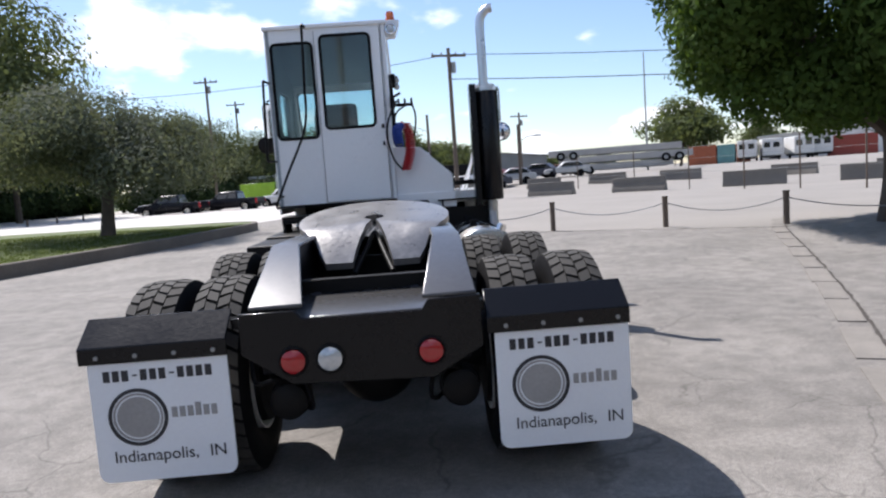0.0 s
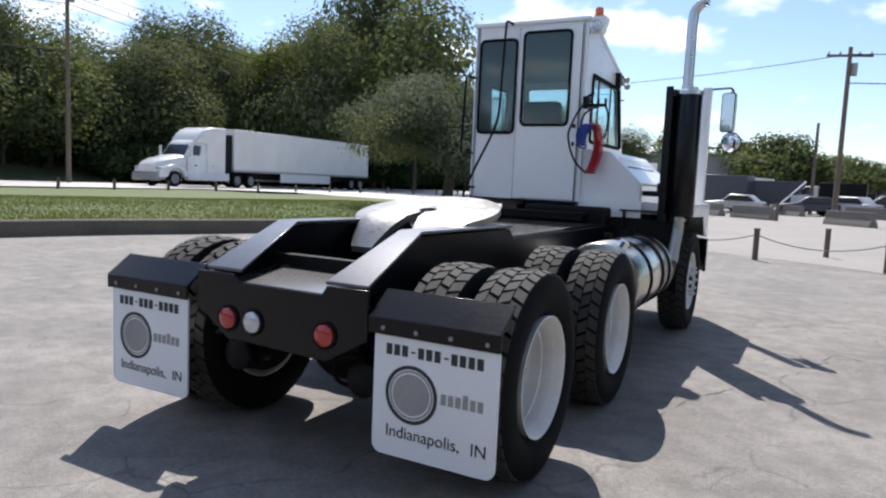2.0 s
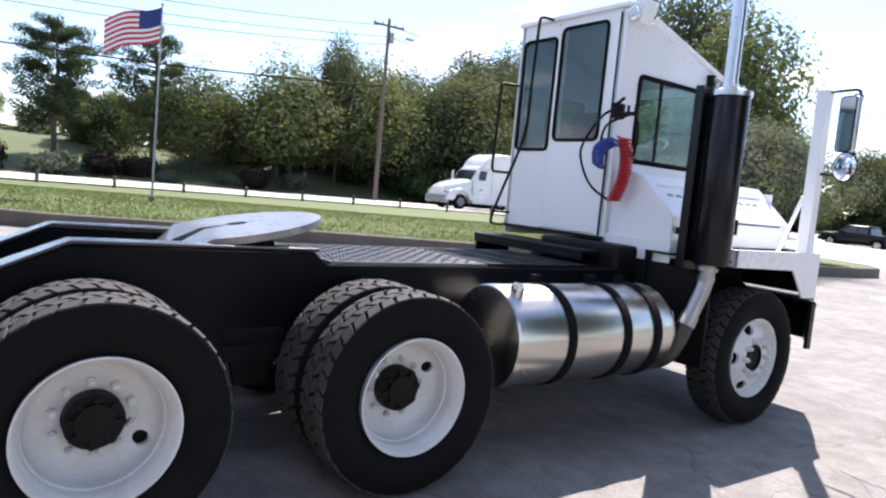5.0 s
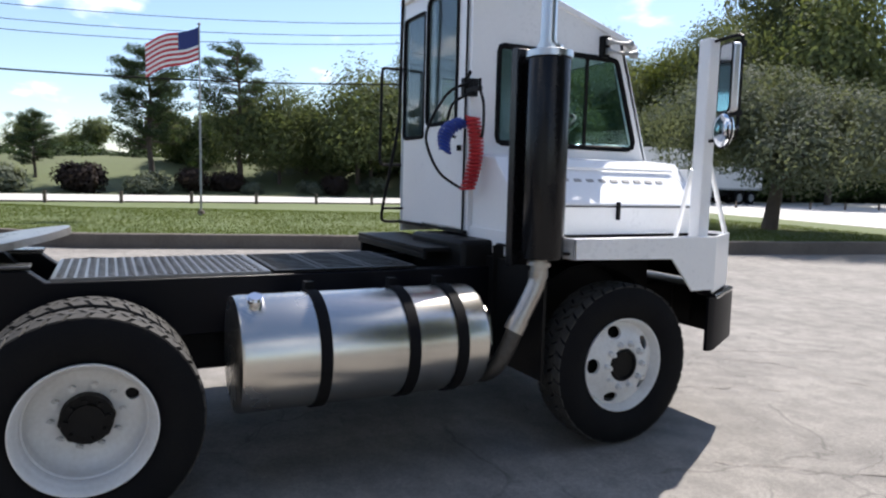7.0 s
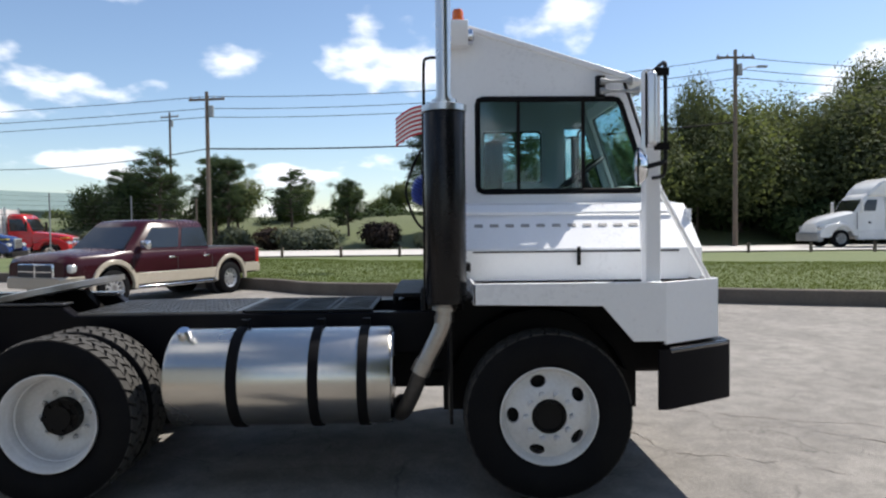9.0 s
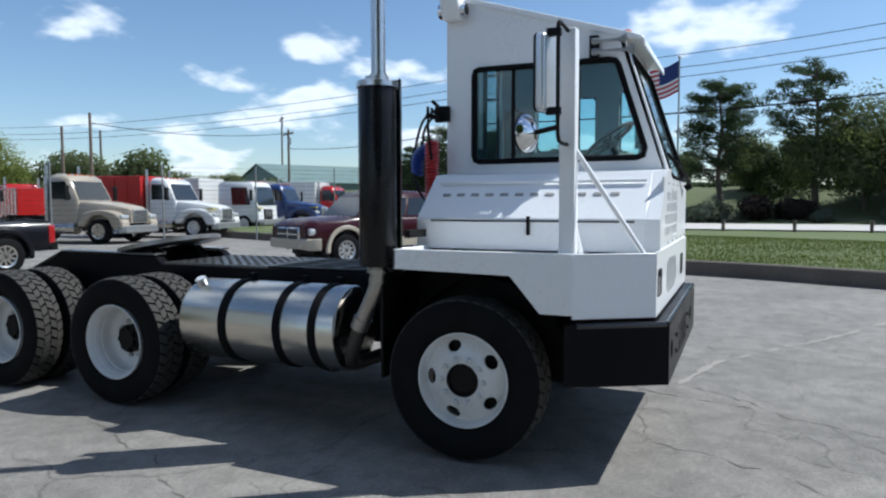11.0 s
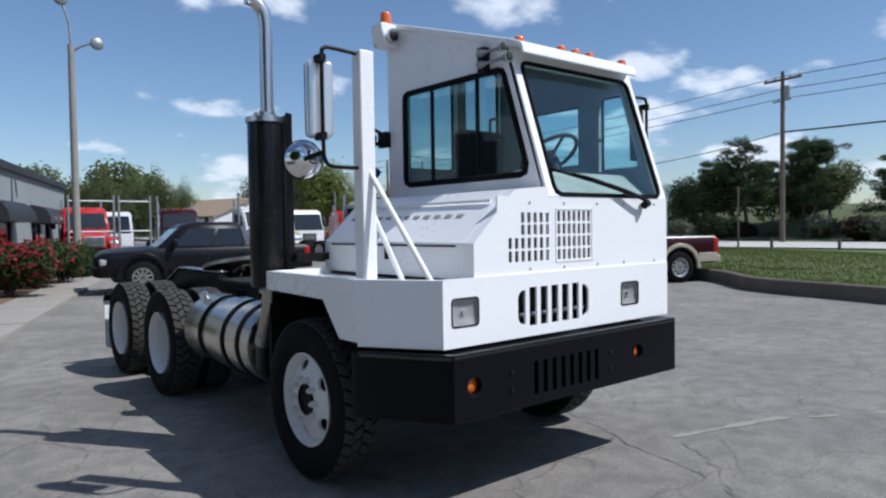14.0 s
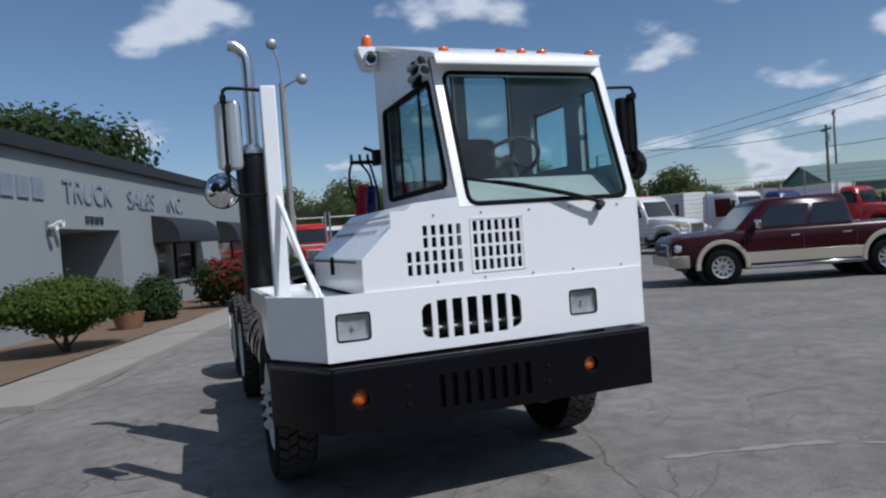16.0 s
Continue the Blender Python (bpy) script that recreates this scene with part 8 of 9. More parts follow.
def highway_truck(label, mat, at, body=None, body_h=2.9, step_van=False, group="trucks for sale", sticker=True):
    """A truck facing +Y, origin on the ground under the front axle."""
    t = thing("truck", label, "truck", group, at=at)
    if step_van:
        low, high = (1.45, 1.15, 0.80, -1.6), (2.62, 1.08, 0.48, -1.6)
        bm = bmesh.new()
        cab_shell(bm, [(0.62, 1.14, 0.86, -1.6), low, high, (2.78, 0.98, 0.30, -1.5)], 0.2)
        part("cab", bm, mat, t, angle=40)
        cab_windows(t, low, high, ((0.42, 0.93),), 0.06, 0.88, 0.2)
    else:
        low, high = (1.72, 1.06, -0.98, -2.35), (2.62, 0.98, -1.42, -2.35)
        bm = bmesh.new()
        cab_shell(bm, [(0.80, 1.08, -1.0, -2.35), low, high, (2.76, 0.90, -1.62, -2.30), (2.82, 0.70, -1.85, -2.25)], 0.14)
        part("cab", bm, mat, t, angle=40)
        cab_windows(t, low, high, ((0.14, 0.94),), 0.08, 0.86, 0.14)
        bm = bmesh.new()

        def half(w, zb, zt):
            return [(w, zb), (w, zt - 0.22), (w * 0.93, zt - 0.06), (w * 0.70, zt), (0, zt + 0.03)]
        loft(bm, [(-1.2, half(1.0, 0.95, 1.76)), (-0.5, half(0.92, 0.95, 1.70)), (0.35, half(0.74, 0.98, 1.58)), (0.92, half(0.60, 0.80, 1.46)), (1.06, half(0.54, 0.82, 1.36))])
        part("hood", bm, mat, t, angle=40)
        for s in (-1, 1):
            bm = bmesh.new()
            ring = [(-0.98, 0.70), (-0.86, 1.0), (-0.62, 1.24), (-0.2, 1.36), (0.25, 1.36), (0.70, 1.26), (1.00, 1.06), (1.10, 0.82), (1.08, 0.62), (0.72, 0.62)] + [(0.62 * math.cos(radians(k)), 0.52 + 0.64 * math.sin(radians(k))) for k in range(15, 166, 15)] + [(-0.66, 0.68)]
            prism(bm, ring, 0, min(s * 0.66, s * 1.16), max(s * 0.66, s * 1.16))
            part("fender", bm, mat, t, bevel=0.06)
            bm = bmesh.new()
            box(bm, (min(s * 0.66, s * 1.12), 0.86, 0.98), (max(s * 0.66, s * 1.12), 1.07, 1.16))
            part("headlamp", bm, CLEARLENS, t, bevel=0.05)
            bm = bmesh.new()
            rod(bm, (s * 0.90, -2.5, 0.9), (s * 0.90, -2.5, 2.7), 0.10, 12)
            rod(bm, (s * 0.90, -2.5, 2.7), (s * 0.90, -2.5, 3.2), 0.06, 12)
            part("exhaust_pipe", bm, PIPE, t)
            bm = bmesh.new()
            box(bm, (s * 1.07 - 0.012, -2.30, 0.95), (s * 1.07 + 0.014, -2.285, 2.5))
            part("door_gap", bm, INK, t)
    bm = bmesh.new()
    box(bm, (-0.46, 1.0 if not step_van else 0.80, 0.86), (0.46, 1.11 if not step_van else 0.90, 1.38 if not step_van else 1.3))
    part("grille", bm, STEEL if not step_van else SATIN, t, bevel=0.04)
    for k in range(5):
        bm = bmesh.new()
        yy = 1.105 if not step_van else 0.895
        box(bm, (-0.40, yy, 0.91 + 0.085 * k), (0.40, yy + 0.012, 0.95 + 0.085 * k))
        part("grille_bar", bm, SATIN if not step_van else STEEL, t)
    bm = bmesh.new()
    loft(bm, [(0.95, [(1.16, 0.42), (1.18, 0.5), (1.18, 0.68), (1.14, 0.74), (0, 0.74)]), (1.18, [(1.0, 0.44), (1.02, 0.5), (1.02, 0.66), (0.98, 0.72), (0, 0.72)]), (1.26, [(0.6, 0.46), (0.62, 0.5), (0.62, 0.64), (0.6, 0.7), (0, 0.7)])])
    part("bumper", bm, STEEL if mat in (TAN, FLEETWHITE) else SATIN, t, angle=40)
    for s in (-1, 1):
        bm = bmesh.new()
        my = -1.14 if not step_van else 0.62
        box(bm, (s * 1.42 - 0.1, my - 0.04, 1.75), (s * 1.42 + 0.1, my + 0.04, 2.35))
        part("mirror", bm, SATIN, t, bevel=0.02)
        bm = bmesh.new()
        rod(bm, (s * 1.05, my - 0.06, 2.25), (s * 1.42, my, 2.25), 0.018, 6)
        part("mirror_arm", bm, SATIN, t)
        bm = bmesh.new()
        rod(bm, (s * 0.98, -2.35, 0.62), (s * 0.98, -1.05, 0.62), 0.24, 16)
        part("side_tank", bm, ALU, t)
        car_wheel(t, s * 1.02, 0.0, 0.5, 0.28, s, RIMWHITE if mat is FLEETWHITE else ALU, 10)
        for y in (-4.1, -5.35):
            car_wheel(t, s * 0.92, y, 0.5, 0.5, s, RIMWHITE, 10)
    bm = bmesh.new()
    box(bm, (-0.45, -6.0, 0.62), (0.45, 0.9, 0.92))
    part("chassis", bm, SATIN, t)
    if body is not None:
        bm = bmesh.new()
        box(bm, (-1.22, -6.2, 0.98), (1.22, -2.62, body_h))
        part("box_body", bm, body, t, bevel=0.03)
        for k in range(6):
            for s in (-1, 1):
                bm = bmesh.new()
                box(bm, (s * 1.22 - 0.03, -6.1 + k * 0.68, 1.02), (s * 1.22 + 0.03, -6.02 + k * 0.68, body_h - 0.05))
                part("body_rib", bm, body, t)
    if sticker:
        bm = bmesh.new()
        box(bm, (0.70, 0.55, 1.34), (1.06, 0.95, 1.38), Matrix.Translation((0, 0, 0)))
        part("price_sticker", bm, YELLOWPLATE, t, "yellow price sticker")
    for k in (-0.7, -0.3, 0, 0.3, 0.7):
        bm = bmesh.new()
        box(bm, (k * 0.9 - 0.05, (-1.72 if not step_van else 0.26), 2.77), (k * 0.9 + 0.05, (-1.62 if not step_van else 0.34), 2.815))
        part("marker_lamp", bm, AMBER, t)
    return t


def stand(x, y, turn):
    return pose(x, y, 0, 0, 0, turn)


highway_truck("champagne day-cab highway truck parked in the row", TAN, stand(-15.3, -17.2, 12), sticker=False)
highway_truck("white highway truck with a red dump body", FLEETWHITE, stand(-20.2, -17.0, 12), REDP, 2.9)
highway_truck("white step-front delivery truck in the row", FLEETWHITE, stand(-25.6, -18.6, 10), DIRTYWHITE, 3.0, step_van=True)
highway_truck("dark blue highway truck in the row", BLUEP, stand(-30.8, -18.6, 10), GREYSHEET, 3.0)
highway_truck("red highway truck beside the fence", REDP, stand(-36.5, -18.5, 8), DIRTYWHITE, 3.1)
highway_truck("white highway truck with sticker on its hood", FLEETWHITE, stand(-12.6, -24.5, 4))
highway_truck("white box truck cab in the back row", FLEETWHITE, stand(-17.8, -31, 0), None, step_van=True)
highway_truck("bright red truck in the back row", REDP, stand(-23.5, -36, 160), REDP, 2.5)
highway_truck("dark burgundy highway truck near the office", BURGUNDY, stand(-9.4, -28.5, -8), sticker=False)
highway_truck("white flatbed truck with yellow sticker", FLEETWHITE, stand(-7.6, -36, -12), None, step_van=True)
highway_truck("bright red highway truck near the office", REDP, stand(-4.5, -27.2, -4))

# lorry passing on the road
semi = thing("semi_truck", "white sleeper-cab lorry with box trailer on the road", "truck", at=pose(-34.5, 27.6, ROADZ, 0, 0, 180))
bm = bmesh.new()


def hood_half(w, zb, zt):
    return [(w, zb), (w, zt - 0.30), (w * 0.94, zt - 0.10), (w * 0.74, zt), (0, zt + 0.04)]


loft(bm, [(-0.85, hood_half(1.10, 0.9, 2.06)), (-0.3, hood_half(1.06, 0.9, 1.96)), (0.6, hood_half(0.98, 0.9, 1.74)), (1.12, hood_half(0.88, 0.8, 1.52)), (1.32, hood_half(0.76, 0.8, 1.32))])
part("hood", bm, FLEETWHITE, semi, "white sloping engine hood", angle=40)
low, high = (2.0, 1.17, -0.72, -2.5), (2.86, 1.08, -1.30, -2.5)
bm = bmesh.new()
cab_shell(bm, [(0.62, 1.19, -0.68, -2.5), low, high, (3.05, 0.98, -1.55, -2.5)], 0.16)
part("cab", bm, FLEETWHITE, semi, "white lorry cab", angle=40)
cab_windows(semi, low, high, ((0.40, 0.93),), 0.06, 0.82, 0.16)
bm = bmesh.new()
prism(bm, [(-1.45, 2.9), (-1.75, 3.35), (-2.15, 3.72), (-2.75, 3.95), (-4.1, 4.02), (-4.1, 0.75), (-2.45, 0.70), (-2.45, 2.9)], 0, -1.22, 1.22)
part("sleeper", bm, FLEETWHITE, semi, "white sleeper with roof fairing", bevel=0.12)
for s in (-1, 1):
    bm = bmesh.new()
    ring = [(-0.98, 0.62), (-0.86, 1.0), (-0.62, 1.26), (-0.2, 1.40), (0.35, 1.40), (0.85, 1.28), (1.22, 1.02), (1.36, 0.72), (1.34, 0.55), (0.72, 0.55)] + [(0.62 * math.cos(radians(k)), 0.52 + 0.64 * math.sin(radians(k))) for k in range(15, 166, 15)] + [(-0.66, 0.62)]
    prism(bm, ring, 0, min(s * 0.66, s * 1.22), max(s * 0.66, s * 1.22))
    part("fender", bm, FLEETWHITE, semi, bevel=0.07)
    bm = bmesh.new()
    box(bm, (min(s * 0.78, s * 1.17), 1.0, 1.02), (max(s * 0.78, s * 1.17), 1.29, 1.24))
    part("headlamp", bm, CLEARLENS, semi, bevel=0.06)
    bm = bmesh.new()
    box(bm, (s * 1.2 - 0.015, -3.35, 3.05), (s * 1.2 + 0.03, -2.95, 3.38))
    part("sleeper_window", bm, DARKPANE, semi, bevel=0.005)
    for y in (-2.56, -0.80):
        bm = bmesh.new()
        box(bm, (s * 1.19 - 0.02, y - 0.012, 0.95), (s * 1.19 + 0.008, y + 0.012, 2.0))
        part("door_gap", bm, INK, semi)
    bm = bmesh.new()
    box(bm, (s * 1.45 - 0.09, -0.98, 1.95), (s * 1.45 + 0.09, -0.86, 2.65))
    part("mirror", bm, FLEETWHITE, semi, bevel=0.03)
    bm = bmesh.new()
    rod(bm, (s * 1.12, -1.0, 2.5), (s * 1.45, -0.92, 2.5), 0.03, 6)
    part("mirror_arm", bm, SATIN, semi)
    bm = bmesh.new()
    box(bm, (s * 1.06 - 0.2, -4.4, 0.42), (s * 1.06 + 0.14, -0.85, 0.95))
    part("side_fairing", bm, FLEETWHITE, semi, bevel=0.05)
    bm = bmesh.new()
    box(bm, (s * 1.24 - 0.02, -15.5, 0.45), (s * 1.24 + 0.02, -9.5, 1.10))
    part("trailer_skirt", bm, DIRTYWHITE, semi)
    for y in (0.1, -5.2, -6.5, -18.6, -19.9):
        car_wheel(semi, s * 1.02, y, 0.5, 0.36, s, STEEL, 10)
    for y in (-1.6, -3.0):
        bm = bmesh.new()
        box(bm, (s * 1.2 - 0.02, y, 1.35), (s * 1.2 + 0.03, y + 0.16, 1.44))
        part("door_handle", bm, SATIN, semi)
bm = bmesh.new()
box(bm, (-1.2, 1.1, 0.35), (1.2, 1.45, 0.85))
part("bumper", bm, STEEL, semi, bevel=0.06)
bm = bmesh.new()
box(bm, (-1.29, -20.9, 1.15), (1.29, -4.75, 4.02))
part("trailer_box", bm, DIRTYWHITE, semi, "white box trailer", bevel=0.03)
bm = bmesh.new()
box(bm, (-1.30, -20.9, 1.10), (1.30, -4.75, 1.24))
part("trailer_rail", bm, STEEL, semi)
bm = bmesh.new()
box(bm, (-0.5, -20.0, 0.6), (0.5, 0.8, 1.08))
part("chassis", bm, SATIN, semi)
# dark block stands in for the shaded space before the trailer
bm = bmesh.new()
box(bm, (-1.1, -4.74, 1.0), (1.1, -4.11, 3.6))
part("cab_gap", bm, SATIN, semi)

# parked vehicles at the far end of the lane
for x, y, mat, lab, turn in ((-15.5, 57, NIGHT, "dark pickup parked under the trees", 80), (-11.5, 62, FLEETWHITE, "white pickup parked far off", 75), (-19.5, 54, NIGHT, "dark parked car under the trees", 85)):
    pickup("parked_pickup", lab, mat, pose(x, y, 0, 0, 0, turn), 3.4, 5.5, 1.95, 1.75, None, group="vehicles parked far off")
highway_truck("lime green service truck parked far off", paint("lime_paint", (0.35, 0.55, 0.04)), pose(-10.5, 66, 0, 0, 0, -100), paint("lime_paint_box", (0.30, 0.5, 0.04)), 2.4, sticker=False, group="vehicles parked far off")

# ---- office building with awnings ----
PAINTED = material("grey_painted_block", (0.27, 0.295, 0.295), 0.8, second=(0.225, 0.25, 0.252), scale=0.7, fine=30, bump=0.15, bump_scale=25)
CANVAS = material("black_canvas", (0.02, 0.02, 0.024), 0.55, scale=6)
SIGNGREY = material("sign_letters", (0.235, 0.275, 0.33), 0.5)
MULCH = material("mulch", (0.20, 0.13, 0.08), 0.95, second=(0.12, 0.08, 0.05), scale=3, fine=30, bump=0.6)
WALK = material("pavement_concrete", (0.33, 0.30, 0.26), 0.9, second=(0.23, 0.21, 0.185), scale=0.8, fine=25, bump=0.25)
# u runs along the front wall away from the road, v away from the wall into the yard
OFFICE = Matrix.Translation((5.27, -4.72, 0)) @ Matrix.Rotation(math.atan2(-0.947, -0.322), 4, "Z")
H = 4.12
openings = [(2.9, 0.1, 5.9, 2.36), (8.3, 0.85, 11.8, 2.45), (14.6, 0.85, 18.6, 2.45), (22.2, 0.85, 26.4, 2.45)]


def wall_point(u, v, d):
    """u along, v up, d into the building."""
    return (u, d, v)


# wall_point's second axis runs into the building, on the left of the line
office = thing("office_building", "low grey painted block office with black awnings", "building", at=OFFICE)
bm = bmesh.new()
holed(bm, (-5.0, -0.05, 31.0, H), openings, wall_point, 0.25)
part("front_wall", bm, PAINTED, office)
bm = bmesh.new()
box(bm, (30.75, 0.25, -0.05), (31.0, 14, H))
box(bm, (-5.0, 0.25, -0.05), (-4.75, 14, H))
box(bm, (-5.0, 13.75, -0.05), (31.0, 14, H))
part("side_wall", bm, PAINTED, office)
bm = bmesh.new()
box(bm, (-5.2, -0.12, H), (31.2, 14.1, H + 0.12))
part("roof", bm, CANVAS, office, "dark flat roof")
bm = bmesh.new()
box(bm, (-5.2, -0.16, H - 0.16), (31.2, -0.004, H + 0.14))
part("roof_edge", bm, CANVAS, office, "black metal roof edge", bevel=0.01)
for u0, v0, u1, v1 in openings[1:]:
    bm = bmesh.new()
    box(bm, (u0, 0.10, v0), (u1, 0.12, v1))
    w = part("window", bm, DARKPANE, office)
    for k in range(3):
        bm = bmesh.new()
        uu = u0 + (u1 - u0) * k / 2
        box(bm, (max(u0, uu - 0.04), 0.06, v0), (min(u1, uu + 0.04), 0.098, v1))
        part("frame", bm, SATIN, w)
    bm = bmesh.new()
    box(bm, (u0 - 0.08, -0.06, v0 - 0.12), (u1 + 0.08, 0.10, v0 - 0.002))
    part("sill", bm, PAINTED, w, bevel=0.01)
    bm = bmesh.new()
    prof = [(-0.003, 2.0), (-0.80, 2.0), (-0.80, 2.12), (-0.76, 2.36), (-0.62, 2.60), (-0.40, 2.74), (-0.003, 2.82)]
    prism(bm, prof, 0, u0 - 0.25, u1 + 0.25)
    part("awning", bm, CANVAS, office, "black rounded canvas awning")
bm = bmesh.new()
u0, v0, u1, v1 = openings[0]
box(bm, (u0, 1.6, -0.02), (u1, 1.7, v1))
part("recess_wall", bm, DARKPANE, office, "dark glass entrance in a recess")
bm = bmesh.new()
box(bm, (u0 - 0.1, 0.25, -0.02), (u0, 1.7, v1))
box(bm, (u1, 0.25, -0.02), (u1 + 0.1, 1.7, v1))
box(bm, (u0, 0.25, v1), (u1, 1.7, v1 + 0.1))
part("recess_lining", bm, PAINTED, office)
bm = bmesh.new()
for k in range(4):
    uu = u0 + 0.1 + (u1 - u0 - 0.2) * k / 3
    box(bm, (uu - 0.04, 1.53, 0), (uu + 0.04, 1.6, v1))
part("door_frame", bm, STEEL, office)
# wall lettering: the trade words, and bars for the name before them and the number over the door
for word, at, size in (("TRUCK", 4.35, 0.74), ("SALES", 7.40, 0.74), ("INC.", 10.0, 0.74)):
    letters(word, size, SIGNGREY, office, Matrix.Translation((at, -0.02, 3.20)) @ Matrix.Rotation(radians(90), 4, "X"), "wall_lettering", "raised grey wall letters", 0.02)
for k in range(6):
    bm = bmesh.new()
    uu = -0.75 + k * 0.54
    box(bm, (uu, -0.04, 2.98), (uu + 0.40, -0.002, 3.42))
    part("sign_bar", bm, SIGNGREY, office)
for k in range(4):
    bm = bmesh.new()
    box(bm, (4.1 + k * 0.24, -0.03, 2.50), (4.1 + k * 0.24 + 0.16, -0.002, 2.68))
    part("number_bar", bm, INK, office)
lamp_ = thing("wall_lamp", "small white security lamp on the office wall", "lamp", at=OFFICE @ Matrix.Translation((2.45, -0.05, 2.42)))
for s in (-1, 1):
    bm = bmesh.new()
    lathe(bm, [(0, 0.04), (-0.12, 0.075), (-0.17, 0.08), (-0.15, 0.05)], "Y", 14, (s * 0.14, -0.05, 0.04 * s))
    part("lamp_head", bm, DIRTYWHITE, lamp_)
bm = bmesh.new()
box(bm, (-0.1, -0.04, -0.1), (0.1, 0.05, 0.1))
part("mount", bm, STEEL, lamp_)
# planting bed and pavement
bm = bmesh.new()
vs = [bm.verts.new((u, v, 0.06 + 0.03 * math.sin(u))) for u, v in ((-5, 0.0), (31, 0.0), (31, -2.55), (-5, -2.55))]
bm.faces.new(vs)
bm.transform(OFFICE)
setting("planting_bed", bm, MULCH, "brown mulch bed with sparse grass")
n_ = 0
rng = random.Random(3)
bm = bmesh.new()
box(bm, (-5, -3.75, -0.05), (31, -2.555, 0.055))
bm.transform(OFFICE)
pav = setting("pavement", bm, WALK, "pale concrete pavement of large slabs")
bm = bmesh.new()
box(bm, (-0.74, -0.585, 0), (0.74, 0.585, 0.022))
slab = finish("slab", bm, WALK, 0)
slab.parent = pav
slab.matrix_basis = OFFICE @ Matrix.Translation((-4.25, -3.155, 0.052))
for k in range(1, 23):
    s2 = new("slab", slab.data)
    s2.parent = pav
    s2.matrix_basis = OFFICE @ Matrix.Translation((-4.25 + 1.5 * k, -3.155 + rng.uniform(-0.01, 0.01), 0.052 + rng.uniform(-0.004, 0.004)))
# tub beside the clipped bush
bm = bmesh.new()
lathe(bm, [(0, 0.24), (0.05, 0.26), (0.30, 0.32), (0.36, 0.34), (0.36, 0.29), (0.30, 0.27)], "Z", 22)
tub = tagged(finish("planter_tub", bm, material("terracotta", (0.28, 0.14, 0.08), 0.85, scale=6)), "weathered terracotta planter tub", "planter")
tub.matrix_world = pose(3.0, -6.5, 0.06)

# tall strand fence in front of the trucks
fence = thing("strand_fence", "tall security fence of many thin wires on posts", "fence", at=pose(0, 0, 0))
A, B = Vector((-7.4, -16.5, 0)), Vector((-27.2, -6.9, 0.2))
for k in range(7):
    p = A.lerp(B, k / 6)
    bm = bmesh.new()
    rod(bm, p, p + Vector((0, 0, 3.0)), 0.045 if k in (0, 6) else 0.03, 8)
    part("post", bm, WOODPOLE if k == 6 else STEEL, fence)
for k in range(17):
    bm = bmesh.new()
    z = Vector((0, 0, 0.15 + 0.17 * k))
    rod(bm, A + z, B + z, 0.004, 4)
    part("wire", bm, SATIN, fence)

# ---- broken concrete seam along the edge of the yard ----
seam = tagged(new("yard_seam"), "broken concrete edging strip along the yard", "pavement", kind="structure")
SEAM = rounded([(1.75, -3.4), (2.6, 0.0), (3.4, 1.8), (4.3, 3.6), (5.7, 6.6), (7.2, 9.9), (8.6, 12.6)], 8)
DIRTGAP = material("dirt_gap", (0.035, 0.03, 0.026), 0.95, second=(0.07, 0.06, 0.05), scale=2, fine=30)
SEAMMAT = material("seam_concrete", (0.245, 0.225, 0.20), 0.95, second=(0.15, 0.138, 0.122), scale=3, fine=45, bump=0.6, bump_scale=60, rand=0.07)
rng = random.Random(77)


def chunk(w, d, h):
    """A low broken slab with an uneven outline."""
    bm = bmesh.new()
    k = 16
    ring = []
    for i in range(k):
        a = 2 * math.pi * i / k
        c, s = math.cos(a), math.sin(a)
        m = max(abs(c), abs(s))
        ring.append((w / 2 * c / m * rng.uniform(0.84, 1.0), d / 2 * s / m * rng.uniform(0.97, 1.0)))
    prism(bm, ring, 2, -0.02, h)
    ob = finish("slab", bm, SEAMMAT)
    me = ob.data
    bpy.data.objects.remove(ob)
    return me


chunks = [chunk(rng.uniform(0.21, 0.26), rng.uniform(0.93, 0.98), rng.uniform(0.008, 0.014)) for _ in range(9)]
pts = [p for i, p in enumerate(along(SEAM, 0.19)) if i % 5 == 0]
for (ax, ay), (bx, by) in zip(pts, pts[1:]):
    L = math.hypot(bx - ax, by - ay)
    turn = math.degrees(math.atan2(by - ay, bx - ax)) - 90
    nx, ny = (by - ay) / L, -(bx - ax) / L
    o = new("slab", rng.choice(chunks))
    o.parent = seam
    mx, my = (ax + bx) / 2, (ay + by) / 2
    o.matrix_basis = pose(mx + nx * (0.10 + rng.uniform(-0.01, 0.01)), my + ny * 0.10, 0.0, rng.uniform(-0.4, 0.4), rng.uniform(-1, 1), turn + rng.uniform(-1.5, 1.5))
# dark open gap along the strip's outer side
bm = bmesh.new()
line = along(SEAM, 0.09)
sides = []
for (ax, ay), (bx, by) in zip(line, line[1:]):
    L = max(1e-6, math.hypot(bx - ax, by - ay))
    nx, ny = (by - ay) / L, -(bx - ax) / L
    c, w = 0.235 + rng.uniform(-0.012, 0.012), rng.uniform(0.008, 0.020)
    sides.append([bm.verts.new((ax + nx * (c + k * w), ay + ny * (c + k * w), 0.007)) for k in (-1, 1)])
for a, b in zip(sides, sides[1:]):
    bm.faces.new((a[0], a[1], b[1], b[0]))
gap = finish("gap", bm, DIRTGAP)
gap.parent = seam

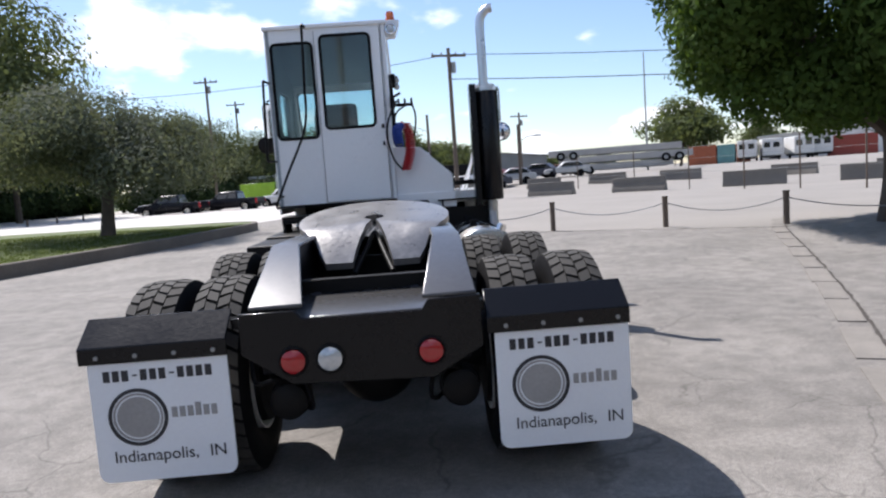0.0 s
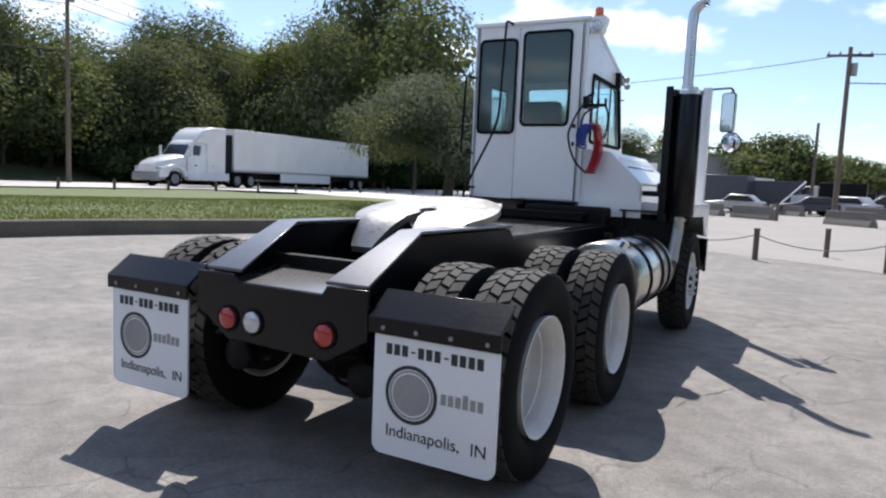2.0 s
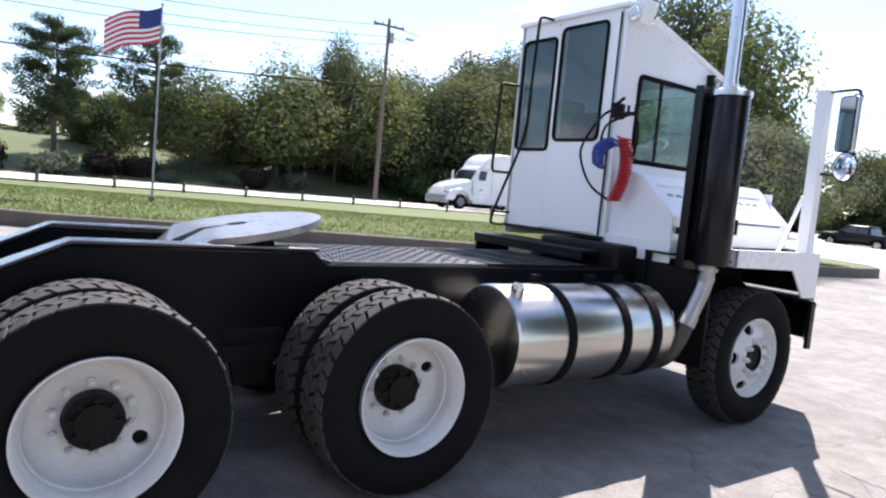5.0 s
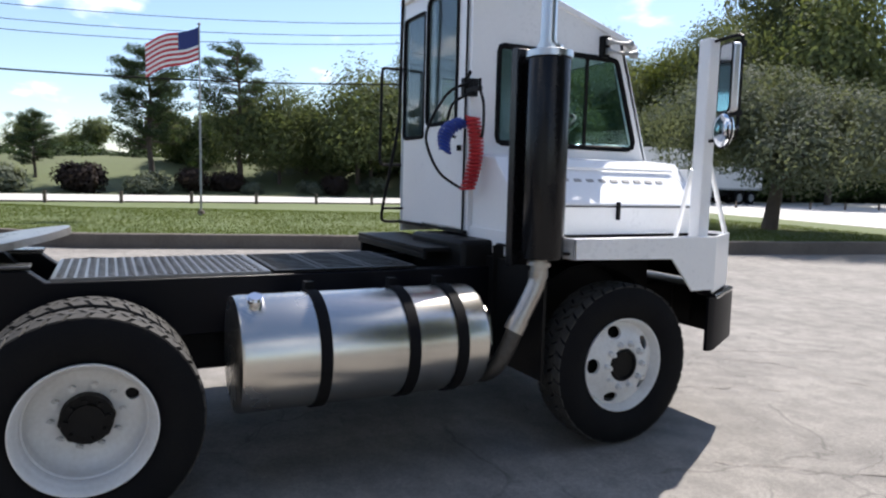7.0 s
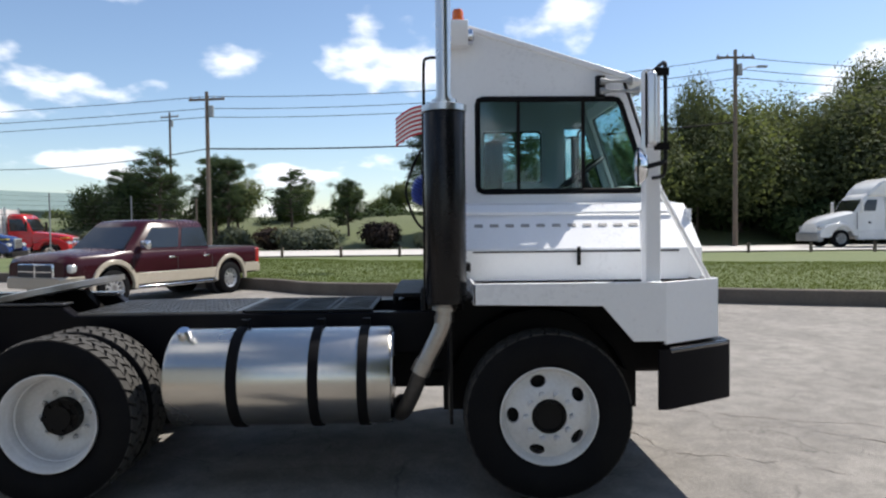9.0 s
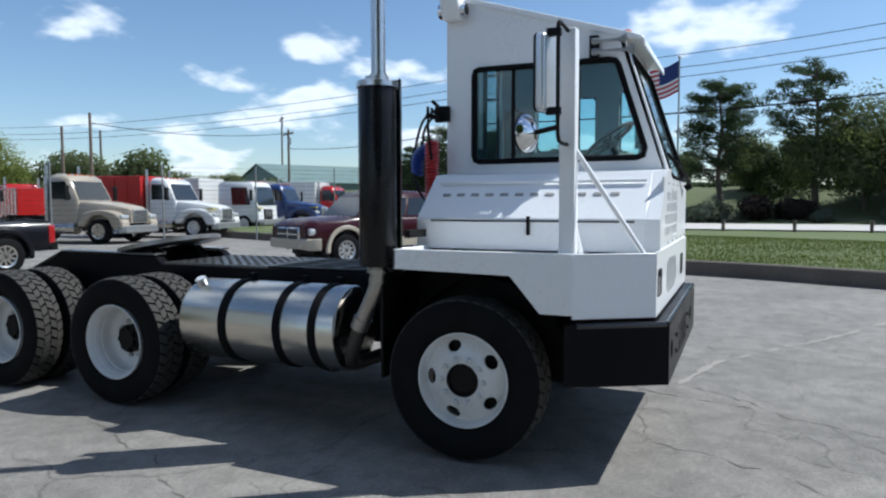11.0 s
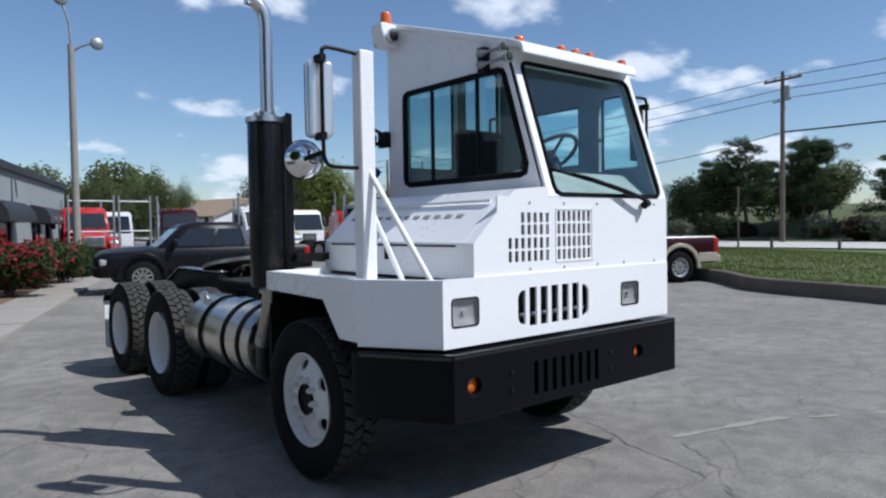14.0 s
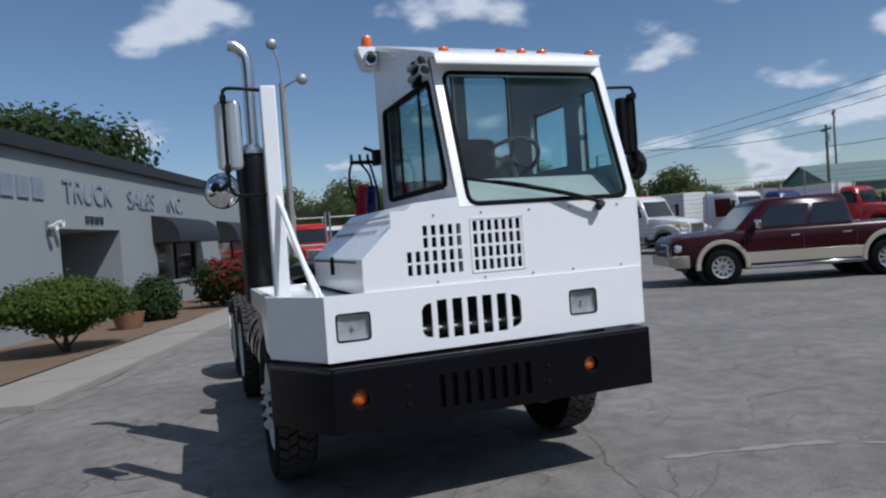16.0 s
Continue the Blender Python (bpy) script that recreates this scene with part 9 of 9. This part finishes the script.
# pipe gate in front of the back row
gate = thing("pipe_gate", "tall grey steel pipe gate before the trucks", "gate", at=pose(-4.4, -22.0, 0))
for x in (1.8, 0.1, -0.1, -1.35, -1.65):
    bm = bmesh.new()
    rod(bm, (x, 0, 0), (x, 0, 3.1), 0.05, 10)
    part("post", bm, STEEL, gate)
for z in (0.4, 1.6, 2.85):
    for x0, x1 in ((1.8, 0.1), (-0.1, -1.35)):
        bm = bmesh.new()
        rod(bm, (x0, 0, z), (x1, 0, z), 0.035, 8)
        part("rail", bm, STEEL, gate)

# ---- cracks and a sealed joint in the asphalt ----
CRACKDARK = material("crack_dirt", (0.10, 0.091, 0.08), 0.95, second=(0.17, 0.156, 0.137), scale=6, fine=40)
SEALPALE = material("pale_joint", (0.30, 0.278, 0.248), 0.95, second=(0.235, 0.218, 0.194), scale=9, fine=80, bump=0.5, bump_scale=110)
rng = random.Random(19)


def crack(points, width, mat, label, wander=0.10):
    """A thin ribbon with an uneven course and width, a little above the asphalt."""
    line = []
    for (ax, ay), (bx, by) in zip(points, points[1:]):
        n_ = max(2, int(math.hypot(bx - ax, by - ay) / 0.03))
        line += [(ax + (bx - ax) * k / n_, ay + (by - ay) * k / n_) for k in range(n_)]
    line.append(points[-1])
    bm = bmesh.new()
    left, right = [], []
    for i, (x, y) in enumerate(line):
        a, b = line[max(i - 1, 0)], line[min(i + 1, len(line) - 1)]
        d = Vector((b[0] - a[0], b[1] - a[1])).normalized()
        off = wander * noise.noise((x * 2.3, y * 2.3, 4.0)) + 0.40 * wander * noise.noise((x * 9, y * 9, 9.0)) + 0.22 * wander * noise.noise((x * 31, y * 31, 2.0))
        w = width * max(0.03, 0.22 + 1.2 * noise.noise((x * 6, y * 6, 1.0)) + 0.5 * rng.random())
        if i in (0, len(line) - 1):
            w *= 0.1
        for side, col in ((1, left), (-1, right)):
            col.append(bm.verts.new((x - d.y * (off + side * w), y + d.x * (off + side * w), 0.004)))
    for i in range(len(line) - 1):
        bm.faces.new((right[i], right[i + 1], left[i + 1], left[i]))
    return setting("ground_crack", bm, mat, label)


crack([(-1.2, 5.9), (-2.2, 6.2), (-2.9, 6.6), (-4.1, 7.4), (-6.9, 8.9), (-8.6, 9.8)], 0.045, SEALPALE, "pale sealed joint in the asphalt", 0.03)
for pts in ([(-1.9, 4.2), (-1.2, 5.0), (-0.86, 5.84), (-0.66, 6.55), (-0.45, 7.0), (-0.25, 7.55), (0.05, 8.3), (0.4, 9.2)], [(-1.14, 6.04), (-0.85, 6.45), (-0.6, 6.75)],
            [(-1.0, 5.6), (-0.3, 5.75), (0.38, 5.87), (0.48, 6.17), (0.64, 6.45), (0.7, 6.66), (0.95, 6.95), (1.05, 7.3)], [(1.3, 4.6), (1.65, 5.17), (2.54, 6.38), (3.7, 7.6), (4.96, 8.91)],
            [(1.94, 4.69), (2.51, 4.53), (3.07, 4.28), (3.9, 4.2)], [(1.3, 1.5), (1.5, 1.95), (1.79, 2.7), (2.26, 3.68), (2.54, 4.5)], [(-0.45, 7.0), (0.3, 7.5), (1.2, 7.7), (2.2, 8.2)],
            [(-1.5, 5.3), (-2.6, 5.0), (-4.0, 5.2)], [(2.54, 6.38), (1.9, 7.0), (1.2, 7.7)]):
    crack(pts, 0.0075, CRACKDARK, "dark crack in the asphalt")
crack([(-3.0, 16.5), (2.4, 14.0), (7.6, 10.4)], 0.05, CRACKDARK, "crumbled dark edge of the asphalt", 0.12)
bm = bmesh.new()
box(bm, (-0.10, -0.05, 0), (0.10, 0.05, 0.07))
brick = tagged(finish("loose_brick", bm, material("tan_brick", (0.32, 0.19, 0.12), 0.9, scale=8), 0.006), "broken tan brick lying near the kerb", "brick")
brick.matrix_world = pose(-8.55, 9.3, 0.0, 0, 0, 25)
